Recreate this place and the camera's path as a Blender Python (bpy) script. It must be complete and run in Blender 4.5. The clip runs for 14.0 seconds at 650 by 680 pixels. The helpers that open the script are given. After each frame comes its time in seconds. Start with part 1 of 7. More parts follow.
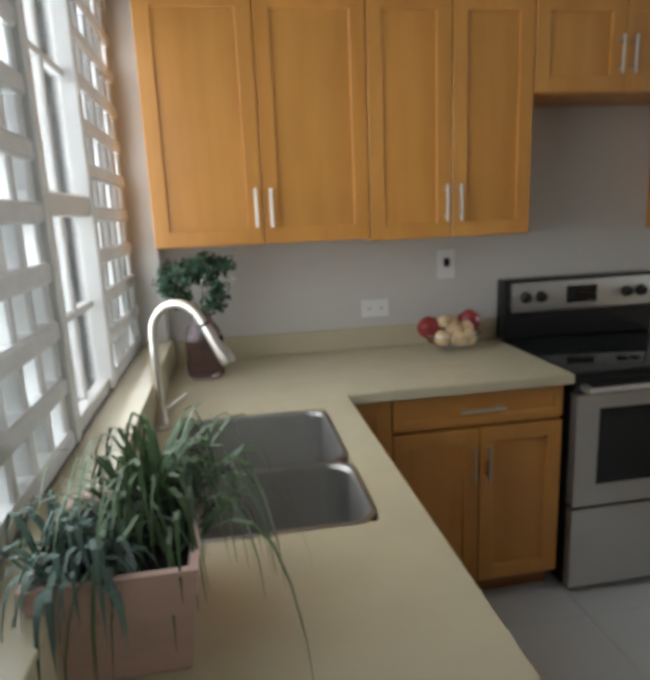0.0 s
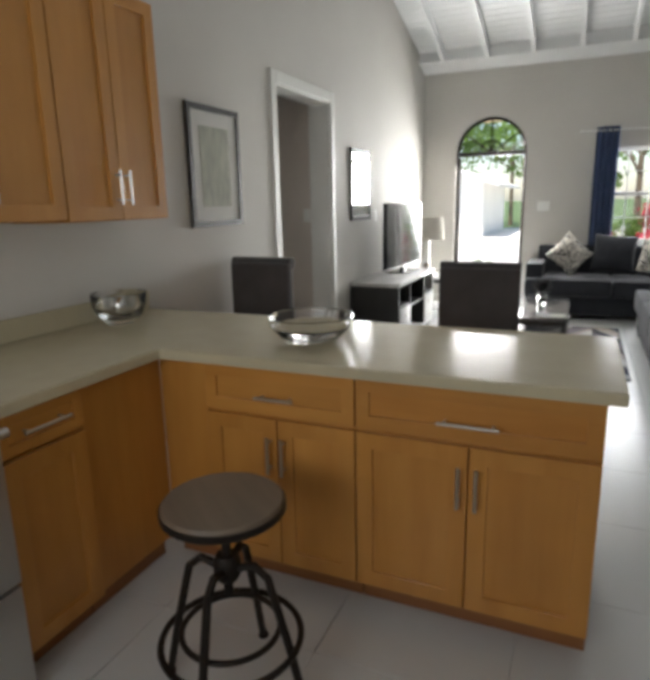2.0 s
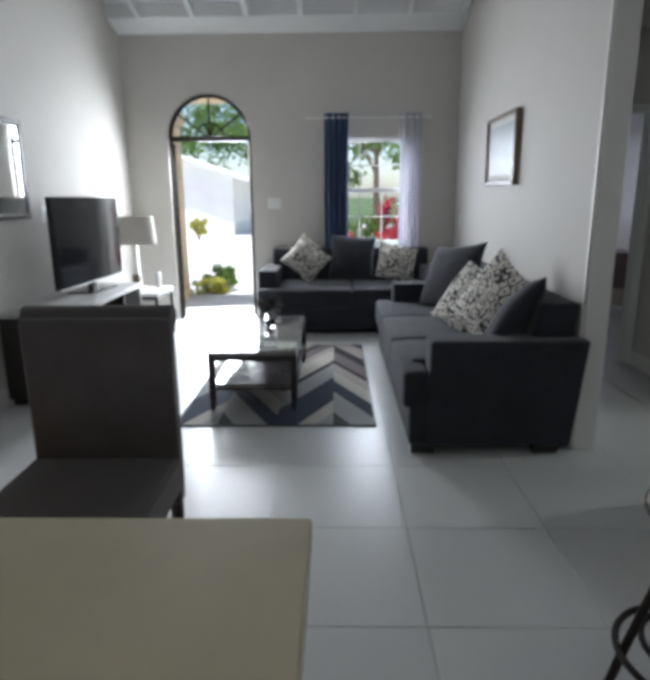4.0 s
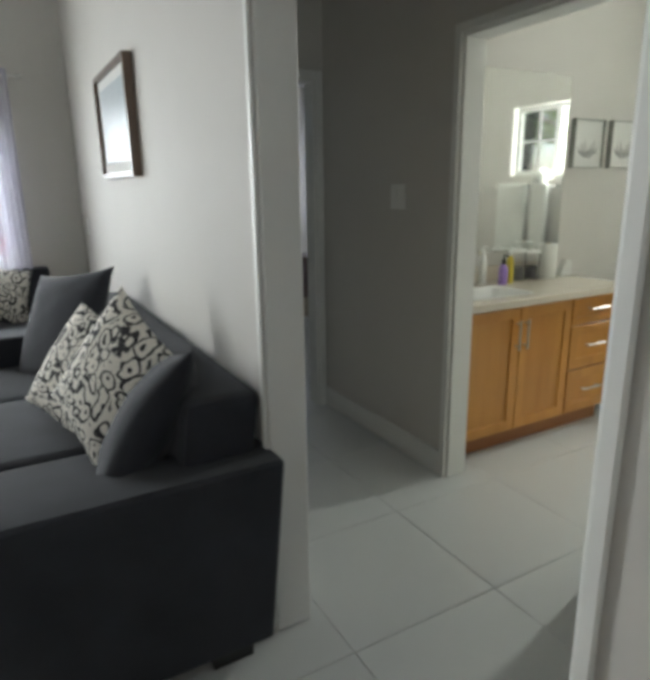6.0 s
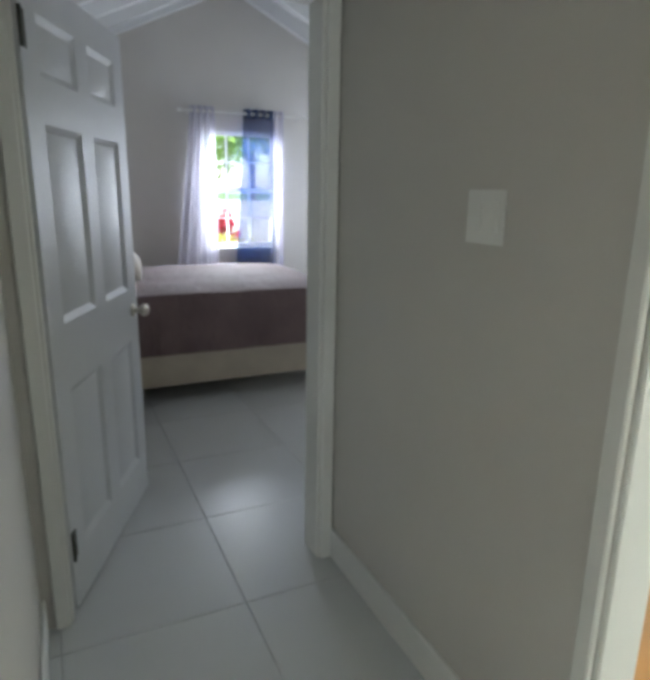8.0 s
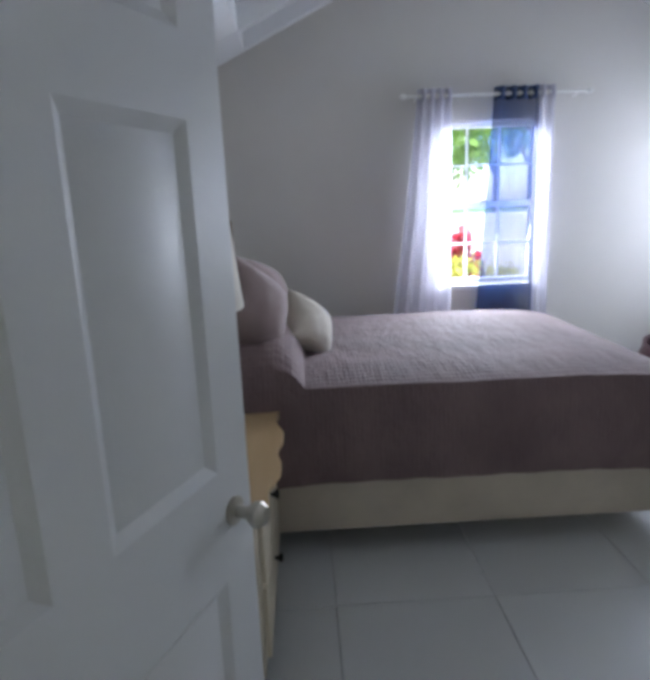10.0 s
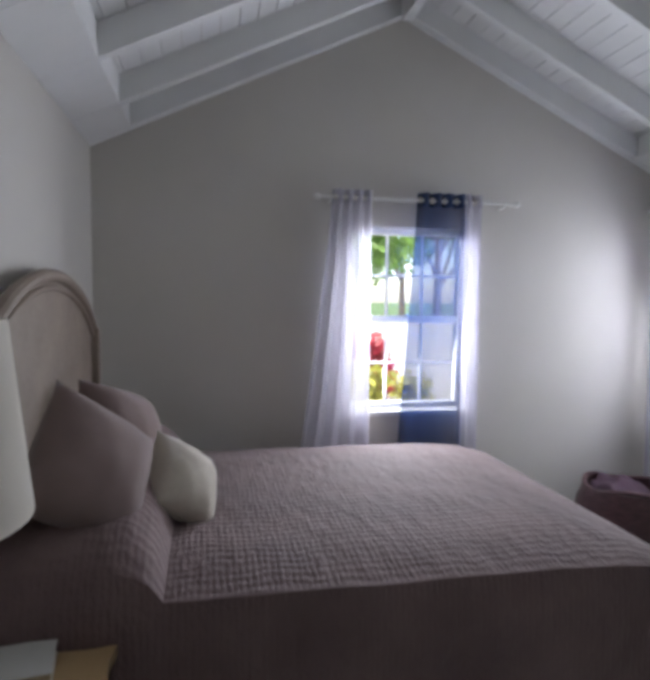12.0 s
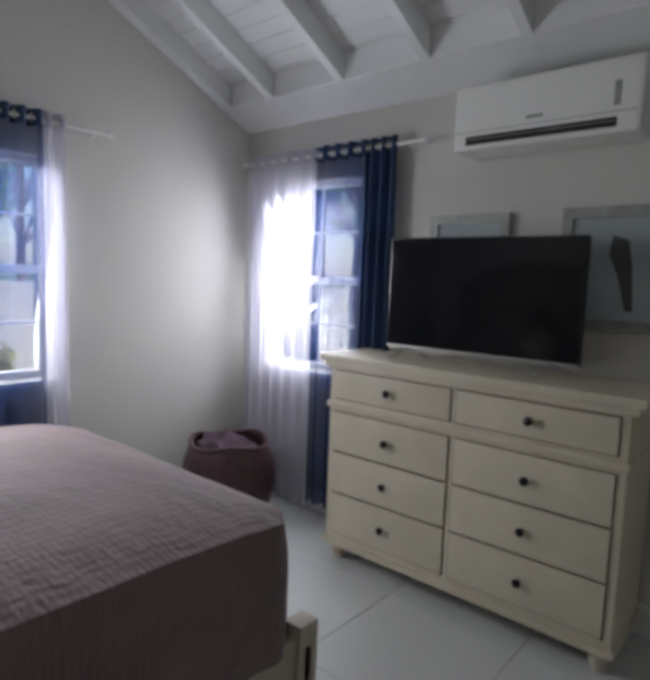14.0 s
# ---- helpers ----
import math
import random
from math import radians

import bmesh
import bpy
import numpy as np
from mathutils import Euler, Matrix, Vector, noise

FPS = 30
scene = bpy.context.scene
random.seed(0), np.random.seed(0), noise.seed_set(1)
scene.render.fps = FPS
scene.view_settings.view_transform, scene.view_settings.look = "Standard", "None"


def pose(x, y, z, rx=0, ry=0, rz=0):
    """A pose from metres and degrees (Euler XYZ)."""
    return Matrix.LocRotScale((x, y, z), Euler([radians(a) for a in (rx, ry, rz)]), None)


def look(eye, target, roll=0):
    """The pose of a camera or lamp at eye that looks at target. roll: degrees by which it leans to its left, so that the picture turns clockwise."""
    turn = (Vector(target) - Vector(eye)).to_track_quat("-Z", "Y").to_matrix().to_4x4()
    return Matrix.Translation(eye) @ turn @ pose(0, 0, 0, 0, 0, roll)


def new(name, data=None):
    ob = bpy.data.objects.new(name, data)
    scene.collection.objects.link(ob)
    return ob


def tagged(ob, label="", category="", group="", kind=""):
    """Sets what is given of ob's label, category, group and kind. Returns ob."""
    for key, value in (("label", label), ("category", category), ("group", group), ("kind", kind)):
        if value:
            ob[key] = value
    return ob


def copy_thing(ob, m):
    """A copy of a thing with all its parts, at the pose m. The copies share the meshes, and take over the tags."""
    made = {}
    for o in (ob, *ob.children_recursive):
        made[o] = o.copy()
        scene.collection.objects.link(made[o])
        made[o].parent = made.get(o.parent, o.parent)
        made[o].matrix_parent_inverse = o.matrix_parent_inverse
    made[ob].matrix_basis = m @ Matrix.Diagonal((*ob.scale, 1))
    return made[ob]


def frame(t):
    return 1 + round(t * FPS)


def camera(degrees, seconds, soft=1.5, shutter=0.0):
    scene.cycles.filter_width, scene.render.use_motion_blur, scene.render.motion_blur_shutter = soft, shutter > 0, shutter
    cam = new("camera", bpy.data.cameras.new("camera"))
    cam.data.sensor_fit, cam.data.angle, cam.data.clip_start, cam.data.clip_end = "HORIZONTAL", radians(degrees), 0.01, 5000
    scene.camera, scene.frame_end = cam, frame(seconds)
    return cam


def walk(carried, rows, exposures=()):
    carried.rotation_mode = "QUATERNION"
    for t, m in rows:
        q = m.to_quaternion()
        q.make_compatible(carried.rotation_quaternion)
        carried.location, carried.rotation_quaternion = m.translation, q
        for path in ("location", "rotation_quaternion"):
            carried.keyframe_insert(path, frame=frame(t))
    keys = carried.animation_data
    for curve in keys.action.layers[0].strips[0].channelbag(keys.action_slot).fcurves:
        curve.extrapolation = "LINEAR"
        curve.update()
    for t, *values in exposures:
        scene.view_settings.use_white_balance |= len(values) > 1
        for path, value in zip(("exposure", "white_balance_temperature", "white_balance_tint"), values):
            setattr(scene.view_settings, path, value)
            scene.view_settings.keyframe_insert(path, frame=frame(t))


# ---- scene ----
cam = camera(58.4, 14.0, soft=5.0)
EXPOSURES = [(0, 0.75, 6350, 10), (0.5, 0.95, 6600, 10), (1, 1.3, 6850, 10), (1.5, 1.22, 6900, 10), (2.0, 0.8, 6600, 11), (2.5, 0.72, 6150, 12), (5, 0.34, 5950, 10), (5.7, 0.6, 6200, 8), (6.5, 1.1, 6350, 6), (7, 1.35, 6300, 4), (8, 2.0, 6200, 6), (8.5, 2.15, 6000, 7), (9.2, 2.15, 5750, 8), (11.5, 1.68, 6450, 12), (12.5, 1.38, 6450, 10), (14, 1.33, 6600, 9)]
PATH = [
    (0, (0.047, 0.03, 1.525), (0.351, 1.961, 1.1), -2.5),
    (0.5, (0.153, 0.122, 1.5), (0.666, 2.007, 1.074), -1.8),
    (1, (0.356, 0.242, 1.504), (1.344, 1.929, 1.083), -1.0),
    (1.5, (0.647, 0.355, 1.459), (2.042, 1.722, 1.028), -2.1),
    (2, (1.019, 0.468, 1.439), (2.8, 1.255, 0.98), -1.3),
    (2.5, (1.436, 0.429, 1.431), (3.367, 0.615, 0.948), 0.1),
    (2.7, (1.61, 0.403, 1.416), (3.55, 0.365, 0.931), 1.0),
    (4.8, (3.287, 0.045, 1.41), (5.228, 0.12, 0.931), -1.2),
    (5, (3.47, -0.052, 1.415), (5.409, 0.002, 0.928), -1.1),
    (5.5, (3.843, -0.245, 1.415), (5.726, -0.696, 0.916), -0.6),
    (6, (4.206, -0.414, 1.426), (5.893, -1.357, 0.914), -0.8),
    (6.5, (4.536, -0.65, 1.422), (6.153, -1.709, 0.908), -0.5),
    (7, (4.884, -0.879, 1.401), (6.49, -1.958, 0.896), -0.4),
    (7.5, (5.227, -1.104, 1.399), (6.826, -2.194, 0.894), -0.5),
    (8, (5.584, -1.317, 1.418), (7.339, -2.14, 0.925), 0.9),
    (8.5, (6.013, -1.444, 1.412), (7.889, -1.942, 0.929), 1.8),
    (9, (6.393, -1.556, 1.414), (8.317, -1.812, 0.933), -0.5),
    (9.2, (6.558, -1.603, 1.425), (8.492, -1.801, 0.956), -1.1),
    (11.3, (7.87, -1.90, 1.49), (9.828, -1.854, 1.083), -2.1),
    (11.5, (7.892, -1.895, 1.5), (9.867, -1.914, 1.186), -1.1),
    (12, (7.93, -1.88, 1.535), (9.888, -2.264, 1.398), 0.5),
    (12.5, (7.952, -1.941, 1.603), (9.795, -2.705, 1.735), 1.0),
    (13, (8.052, -2.005, 1.617), (9.808, -2.945, 1.797), 1.1),
    (13.5, (8.217, -2.043, 1.547), (9.89, -3.137, 1.598), 1.0),
    (14, (8.32, -2.104, 1.43), (9.615, -3.612, 1.216), 2.0),
]
walk(cam, [(t, look(eye, target, roll)) for t, eye, target, roll in PATH], EXPOSURES)

# ---- world, sun, large lights ----
world = bpy.data.worlds.new("sky")
scene.world = world
world.use_nodes = True
wn = world.node_tree
bg = wn.nodes["Background"]
sky = wn.nodes.new("ShaderNodeTexSky")
sky.sky_type = "NISHITA"
sky.sun_disc = False
sky.sun_elevation, sky.sun_rotation = radians(73), radians(-61)
wn.links.new(sky.outputs[0], bg.inputs[0])
bg.inputs[1].default_value = 0.15
sun_data = bpy.data.lights.new("sun", "SUN")
sun_data.energy, sun_data.angle, sun_data.color = 5.0, radians(0.6), (1.0, 0.95, 0.88)
sun = new("sun", sun_data)
sun.matrix_world = look((-9, 5, 34), (0, 0, 0))


def window_light(name, at, towards, w, h, power, col=(0.93, 0.97, 1.0)):
    d = bpy.data.lights.new(name, "AREA")
    d.shape, d.size, d.size_y, d.energy, d.color = "RECTANGLE", w, h, power, col
    ob = new(name, d)
    ob.matrix_world = look(at, towards)
    return ob


window_light("daylight_door", (9.75, 1.69, 1.25), (7.7, 1.35, 0.3), 0.9, 2.2, 118, (0.96, 0.98, 0.97))
window_light("daylight_living_window", (9.66, -0.12, 1.45), (7.2, 0.9, 0.5), 0.8, 1.1, 34)
window_light("daylight_bedroom_window", (11.335, -3.055, 1.42), (9.2, -3.055, 0.95), 0.68, 0.98, 18, (0.88, 0.92, 1.0))
window_light("daylight_bedroom_side_window", (10.705, -4.79, 1.43), (10.4, -2.6, 0.85), 0.64, 1.0, 17, (0.88, 0.92, 1.0))
window_light("daylight_bath_window", (6.00, -5.00, 1.85), (5.2, -4.4, 2.05), 0.24, 0.58, 46, (0.97, 1.0, 0.93))
window_light("daylight_kitchen_window", (-0.30, 1.5, 1.69), (1.5, 1.5, 1.69), 1.7, 1.15, 6)
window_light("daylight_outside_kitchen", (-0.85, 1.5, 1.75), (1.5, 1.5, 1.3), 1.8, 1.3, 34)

# ---- materials ----


def nodes_of(name):
    m = bpy.data.materials.new(name)
    m.use_nodes = True
    nt = m.node_tree
    return m, nt, nt.nodes, nt.links, nt.nodes["Principled BSDF"]


def mixed(nt, a, b, fac):
    n = nt.nodes.new("ShaderNodeMix")
    n.data_type = "RGBA"
    n.inputs[6].default_value, n.inputs[7].default_value = (*a, 1), (*b, 1)
    nt.links.new(fac, n.inputs[0])
    return n.outputs[2]


def noise_node(nt, vec, scale, detail=4.0, rough=0.55):
    n = nt.nodes.new("ShaderNodeTexNoise")
    n.inputs["Scale"].default_value, n.inputs["Detail"].default_value, n.inputs["Roughness"].default_value = scale, detail, rough
    nt.links.new(vec, n.inputs["Vector"])
    return n.outputs["Fac"]


def coords(nt, sx=1, sy=1, sz=1, kind="Object"):
    tc, mp = nt.nodes.new("ShaderNodeTexCoord"), nt.nodes.new("ShaderNodeMapping")
    mp.inputs["Scale"].default_value = (sx, sy, sz)
    nt.links.new(tc.outputs[kind], mp.inputs[0])
    return mp.outputs[0]


def bumped(nt, height, strength, bsdf, distance=0.004):
    b = nt.nodes.new("ShaderNodeBump")
    b.inputs["Strength"].default_value, b.inputs["Distance"].default_value = strength, distance
    nt.links.new(height, b.inputs["Height"])
    nt.links.new(b.outputs[0], bsdf.inputs["Normal"])


def lerp_float(nt, fac, lo, hi):
    n = nt.nodes.new("ShaderNodeMapRange")
    n.inputs[1].default_value, n.inputs[2].default_value = 0.3, 0.7
    n.inputs[3].default_value, n.inputs[4].default_value = lo, hi
    nt.links.new(fac, n.inputs[0])
    return n.outputs[0]


def mat(name, col, rough=0.5, metal=0.0, var=0.08, scale=3.0, bump=0.08, fine=90.0, stretch=(1, 1, 1), per_object=0.0, coat=0.0):
    """A surface with slow variation of tone, fine relief and uneven gloss."""
    m, nt, ns, ln, b = nodes_of(name)
    v = coords(nt, *stretch)
    big = noise_node(nt, v, scale)
    small = noise_node(nt, v, fine, 3.0)
    lo = tuple(c * (1 - var) for c in col)
    hi = tuple(min(1, c * (1 + var)) for c in col)
    c = mixed(nt, lo, hi, lerp_float(nt, big, 0, 1))
    if per_object:
        oi, h = ns.new("ShaderNodeObjectInfo"), ns.new("ShaderNodeHueSaturation")
        mr = ns.new("ShaderNodeMapRange")
        mr.inputs[3].default_value, mr.inputs[4].default_value = 1 - per_object, 1 + per_object
        ln.new(oi.outputs["Random"], mr.inputs[0])
        ln.new(mr.outputs[0], h.inputs["Value"])
        ln.new(c, h.inputs["Color"])
        c = h.outputs[0]
    ln.new(c, b.inputs["Base Color"])
    ln.new(lerp_float(nt, small, max(0.02, rough - 0.06), min(1, rough + 0.06)), b.inputs["Roughness"])
    b.inputs["Metallic"].default_value = metal
    b.inputs["Coat Weight"].default_value = coat
    if bump:
        bumped(nt, small, bump, b)
    return m


def porcelain(name, col, rough):
    """Glazed tile: faint clouding across the floor and a slight difference from tile to tile."""
    m, nt, ns, ln, b = nodes_of(name)
    geo, oi = ns.new("ShaderNodeNewGeometry"), ns.new("ShaderNodeObjectInfo")
    cloud = mixed(nt, tuple(c * 0.96 for c in col), tuple(c * 1.03 for c in col), noise_node(nt, geo.outputs["Position"], 0.9, 2.0))
    h, mr = ns.new("ShaderNodeHueSaturation"), ns.new("ShaderNodeMapRange")
    mr.inputs[3].default_value, mr.inputs[4].default_value = 0.985, 1.015
    ln.new(oi.outputs["Random"], mr.inputs[0])
    ln.new(mr.outputs[0], h.inputs["Value"])
    ln.new(cloud, h.inputs["Color"])
    ln.new(h.outputs[0], b.inputs["Base Color"])
    b.inputs["Roughness"].default_value = rough
    return m


def wood(name, dark, light, rough=0.42, along="z", scale=7.0, coat=0.25, per_object=0.05):
    m, nt, ns, ln, b = nodes_of(name)
    s = {"x": (0.12, 1.2, 1.2), "y": (1.2, 0.12, 1.2), "z": (1.2, 1.2, 0.12)}[along]
    v = coords(nt, *s)
    oi, add = ns.new("ShaderNodeObjectInfo"), ns.new("ShaderNodeVectorMath")
    comb = ns.new("ShaderNodeMath")
    comb.operation, comb.inputs[1].default_value = "MULTIPLY", 9.0
    ln.new(oi.outputs["Random"], comb.inputs[0])
    ln.new(v, add.inputs[0])
    ln.new(comb.outputs[0], add.inputs[1])
    g = noise_node(nt, add.outputs[0], scale, 6.0, 0.6)
    f = noise_node(nt, add.outputs[0], scale * 9, 3.0)
    blot = noise_node(nt, coords(nt, 1, 1, 1), 2.2, 3.0)
    c1 = mixed(nt, dark, light, lerp_float(nt, g, 0, 1))
    mul = ns.new("ShaderNodeHueSaturation")
    mm = ns.new("ShaderNodeMath")
    mm.operation = "ADD"
    ln.new(lerp_float(nt, blot, 0.93, 1.06), mm.inputs[0])
    p = ns.new("ShaderNodeMapRange")
    p.inputs[3].default_value, p.inputs[4].default_value = -per_object, per_object
    ln.new(oi.outputs["Random"], p.inputs[0])
    ln.new(p.outputs[0], mm.inputs[1])
    ln.new(mm.outputs[0], mul.inputs["Value"])
    ln.new(c1, mul.inputs["Color"])
    ln.new(mul.outputs[0], b.inputs["Base Color"])
    b.inputs["Roughness"].default_value = rough
    b.inputs["Coat Weight"].default_value, b.inputs["Coat Roughness"].default_value = coat, 0.25
    bumped(nt, f, 0.05, b)
    return m


def fabric(name, col, var=0.15, weave=420.0, rough=0.95, bump=0.25, sheen=0.3, scale=5):
    m = mat(name, col, rough, 0, var, scale, bump, weave)
    m.node_tree.nodes["Principled BSDF"].inputs["Sheen Weight"].default_value = sheen
    return m


def sheer(name, col, opacity=0.7):
    m, nt, ns, ln, b = nodes_of(name)
    out = ns["Material Output"]
    tr, df, tp = ns.new("ShaderNodeBsdfTranslucent"), ns.new("ShaderNodeBsdfDiffuse"), ns.new("ShaderNodeBsdfTransparent")
    c = mixed(nt, tuple(x * 0.92 for x in col), col, noise_node(nt, coords(nt, 60, 60, 4), 2.0))
    ln.new(c, tr.inputs[0])
    ln.new(c, df.inputs[0])
    m1, m2 = ns.new("ShaderNodeMixShader"), ns.new("ShaderNodeMixShader")
    m1.inputs[0].default_value, m2.inputs[0].default_value = 0.87, opacity
    ln.new(tr.outputs[0], m1.inputs[1])
    ln.new(df.outputs[0], m1.inputs[2])
    ln.new(tp.outputs[0], m2.inputs[1])
    ln.new(m1.outputs[0], m2.inputs[2])
    ln.new(m2.outputs[0], out.inputs[0])
    return m


def glass(name, col=(1, 1, 1), rough=0.0):
    m, nt, ns, ln, b = nodes_of(name)
    b.inputs["Base Color"].default_value = (*col, 1)
    b.inputs["Roughness"].default_value, b.inputs["Transmission Weight"].default_value, b.inputs["IOR"].default_value = rough, 1.0, 1.45
    return m


def pane_glass(name):
    m, nt, ns, ln, b = nodes_of(name)
    tp, gl, mx, fr = ns.new("ShaderNodeBsdfTransparent"), ns.new("ShaderNodeBsdfGlossy"), ns.new("ShaderNodeMixShader"), ns.new("ShaderNodeFresnel")
    gl.inputs["Roughness"].default_value = 0.02
    ln.new(fr.outputs[0], mx.inputs[0])
    ln.new(tp.outputs[0], mx.inputs[1])
    ln.new(gl.outputs[0], mx.inputs[2])
    ln.new(mx.outputs[0], ns["Material Output"].inputs[0])
    return m


WALL = mat("wall_paint", (0.575, 0.555, 0.518), 0.72, 0, 0.03, 1.3, 0.10, 160)
WHITE = mat("white_paint", (0.74, 0.74, 0.71), 0.45, 0, 0.03, 2.0, 0.05, 120)
CEIL = mat("white_ceiling_boards", (0.76, 0.77, 0.77), 0.5, 0, 0.05, 2.0, 0.06, 60)
TILE = porcelain("pale_porcelain_tile", (0.60, 0.612, 0.606), 0.30)
GROUT = mat("grey_grout", (0.50, 0.50, 0.49), 0.9)
MAPLE = wood("honey_maple", (0.47, 0.198, 0.036), (0.59, 0.278, 0.060), 0.40, "z")
MAPLE_H = wood("honey_maple_flat", (0.47, 0.198, 0.036), (0.59, 0.278, 0.060), 0.40, "x")
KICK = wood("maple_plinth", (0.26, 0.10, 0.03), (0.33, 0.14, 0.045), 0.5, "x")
QUARTZ = mat("beige_quartz", (0.53, 0.475, 0.33), 0.16, 0, 0.035, 9.0, 0.01, 300)
STEEL = mat("brushed_steel", (0.60, 0.59, 0.57), 0.34, 0.9, 0.05, 2.0, 0.06, 260, (1, 40, 1))
STEEL_SINK = mat("sink_steel", (0.30, 0.295, 0.28), 0.42, 0.95, 0.08, 5.0, 0.04, 200)
NICKEL = mat("satin_nickel", (0.56, 0.53, 0.47), 0.36, 1.0, 0.03, 8, 0.02, 200)
CHROME = mat("chrome", (0.80, 0.80, 0.80), 0.08, 1.0, 0.02, 8, 0.0)
BLACK = mat("black_enamel", (0.012, 0.012, 0.013), 0.22, 0, 0.1, 4, 0.02, 120)
BLACKGLASS = mat("black_glass", (0.006, 0.007, 0.008), 0.06, 0, 0.1, 4, 0.0)
SCREEN = mat("dark_screen", (0.005, 0.006, 0.009), 0.10, 0, 0.1, 4, 0.0)
SCREEN.node_tree.nodes["Principled BSDF"].inputs["Specular IOR Level"].default_value = 0.4
IRON = mat("dark_bronze_iron", (0.030, 0.024, 0.020), 0.45, 0.6, 0.2, 9, 0.15, 60)
BLACKFRAME = mat("black_frame_wood", (0.020, 0.019, 0.018), 0.40, 0, 0.2, 9, 0.1, 80)
PLASTIC = mat("white_plastic", (0.76, 0.76, 0.73), 0.35, 0, 0.02, 5, 0.0)
CHARCOAL = fabric("charcoal_upholstery", (0.022, 0.024, 0.031), 0.25, sheen=0.12)
GREYCHAIR = fabric("grey_chair_fabric", (0.060, 0.057, 0.058), 0.2)
MAUVE = fabric("mauve_bedspread_cotton", (0.235, 0.165, 0.155), 0.12)
MAUVEP = fabric("mauve_pillow_cotton", (0.24, 0.175, 0.165), 0.1)
CREAM = fabric("cream_cushion_cotton", (0.55, 0.50, 0.42), 0.1, 200, bump=0.5)
LINEN = fabric("white_linen_shade", (0.66, 0.62, 0.55), 0.05, 500, sheen=0.1)
SHEERW = sheer("white_voile", (0.70, 0.69, 0.79), 0.66)
SHEERB = sheer("blue_voile", (0.035, 0.065, 0.18), 0.74)
BLUE = fabric("navy_curtain_cloth", (0.022, 0.050, 0.135), 0.2)
PANE = pane_glass("window_glass")
CLEAR = glass("clear_glass")
PURPLE = glass("smoky_plum_glass", (0.62, 0.50, 0.54), 0.05)
MIRROR = mat("mirror_silver", (0.9, 0.92, 0.91), 0.01, 1.0, 0.0, 2, 0.0)
CERAMIC = mat("white_ceramic", (0.80, 0.80, 0.78), 0.10, 0, 0.02, 4, 0.0)
IVORY = mat("antique_ivory_paint", (0.62, 0.555, 0.43), 0.45, 0, 0.07, 5, 0.08, 60)
IVORYD = mat("dark_brown_groove", (0.24, 0.19, 0.13), 0.6, 0, 0.2, 9, 0.1)
BEDRAIL = mat("cream_bed_rail_paint", (0.50, 0.44, 0.35), 0.5, 0, 0.08, 6, 0.08, 60)
HEADB = mat("taupe_headboard_wood", (0.27, 0.215, 0.175), 0.5, 0, 0.15, 6, 0.12, 50)
OAKTOP = wood("pale_oak_top", (0.44, 0.30, 0.15), (0.56, 0.40, 0.22), 0.35, "x", 5)
SEATWOOD = wood("grey_brown_seat_wood", (0.13, 0.095, 0.065), (0.22, 0.165, 0.115), 0.55, "x", 6)
WHITEWASH = wood("whitewashed_wood", (0.40, 0.40, 0.39), (0.62, 0.62, 0.60), 0.55, "x", 6)
# base colour paled to grey: part of the door's reflection is painted in
DARKTOP = wood("dark_wood_with_door_glare", (0.13, 0.122, 0.125), (0.20, 0.188, 0.19), 0.20, "x", 6, 0.5)
DARKTOP.node_tree.nodes["Principled BSDF"].inputs["Coat Weight"].default_value = 1.0
DARKTOP.node_tree.nodes["Principled BSDF"].inputs["Coat Roughness"].default_value = 0.07
BASKET = mat("plum_woven_basket", (0.078, 0.036, 0.042), 0.38, 0, 0.3, 30, 0.6, 45, (1, 1, 3))
# pinkish wood, its colour lightened to include the haze by the window
POTGLAZE = mat("hazed_pinkish_planter_wood", (0.68, 0.48, 0.41), 0.6, 0, 0.12, 4, 0.1, 60, (1, 1, 4))
SOIL = mat("dark_soil", (0.02, 0.018, 0.02), 0.95, 0, 0.4, 20, 0.6, 60)
LEAF1 = mat("grass_leaf_green", (0.075, 0.135, 0.055), 0.45, 0, 0.4, 14, 0.05)
LEAF2 = mat("dusty_blue_green_leaf", (0.10, 0.165, 0.135), 0.5, 0, 0.4, 14, 0.05)
LEAF3 = mat("deep_green_leaf", (0.022, 0.070, 0.030), 0.45, 0, 0.4, 14, 0.05)
PEWTER = mat("aged_pewter_resin", (0.060, 0.062, 0.050), 0.40, 0.55, 0.35, 9, 0.15, 40)
RED = mat("dark_red_glaze", (0.22, 0.022, 0.022), 0.35, 0, 0.2, 9)
POTP = mat("cream_potpourri", (0.58, 0.42, 0.24), 0.6, 0, 0.25, 12, 0.2)
SILVER = mat("hammered_silver", (0.72, 0.72, 0.70), 0.14, 1.0, 0.05, 8, 0.5, 26)
PAPER = mat("printed_paper", (0.62, 0.62, 0.58), 0.55, 0, 0.25, 9, 0.0)
MATBOARD = mat("white_mat_board", (0.66, 0.66, 0.63), 0.8, 0, 0.02, 4, 0.0)
ARTGREEN = mat("pale_sage_print", (0.36, 0.37, 0.30), 0.7, 0, 0.3, 7, 0.0, 60, (3, 1, 1))
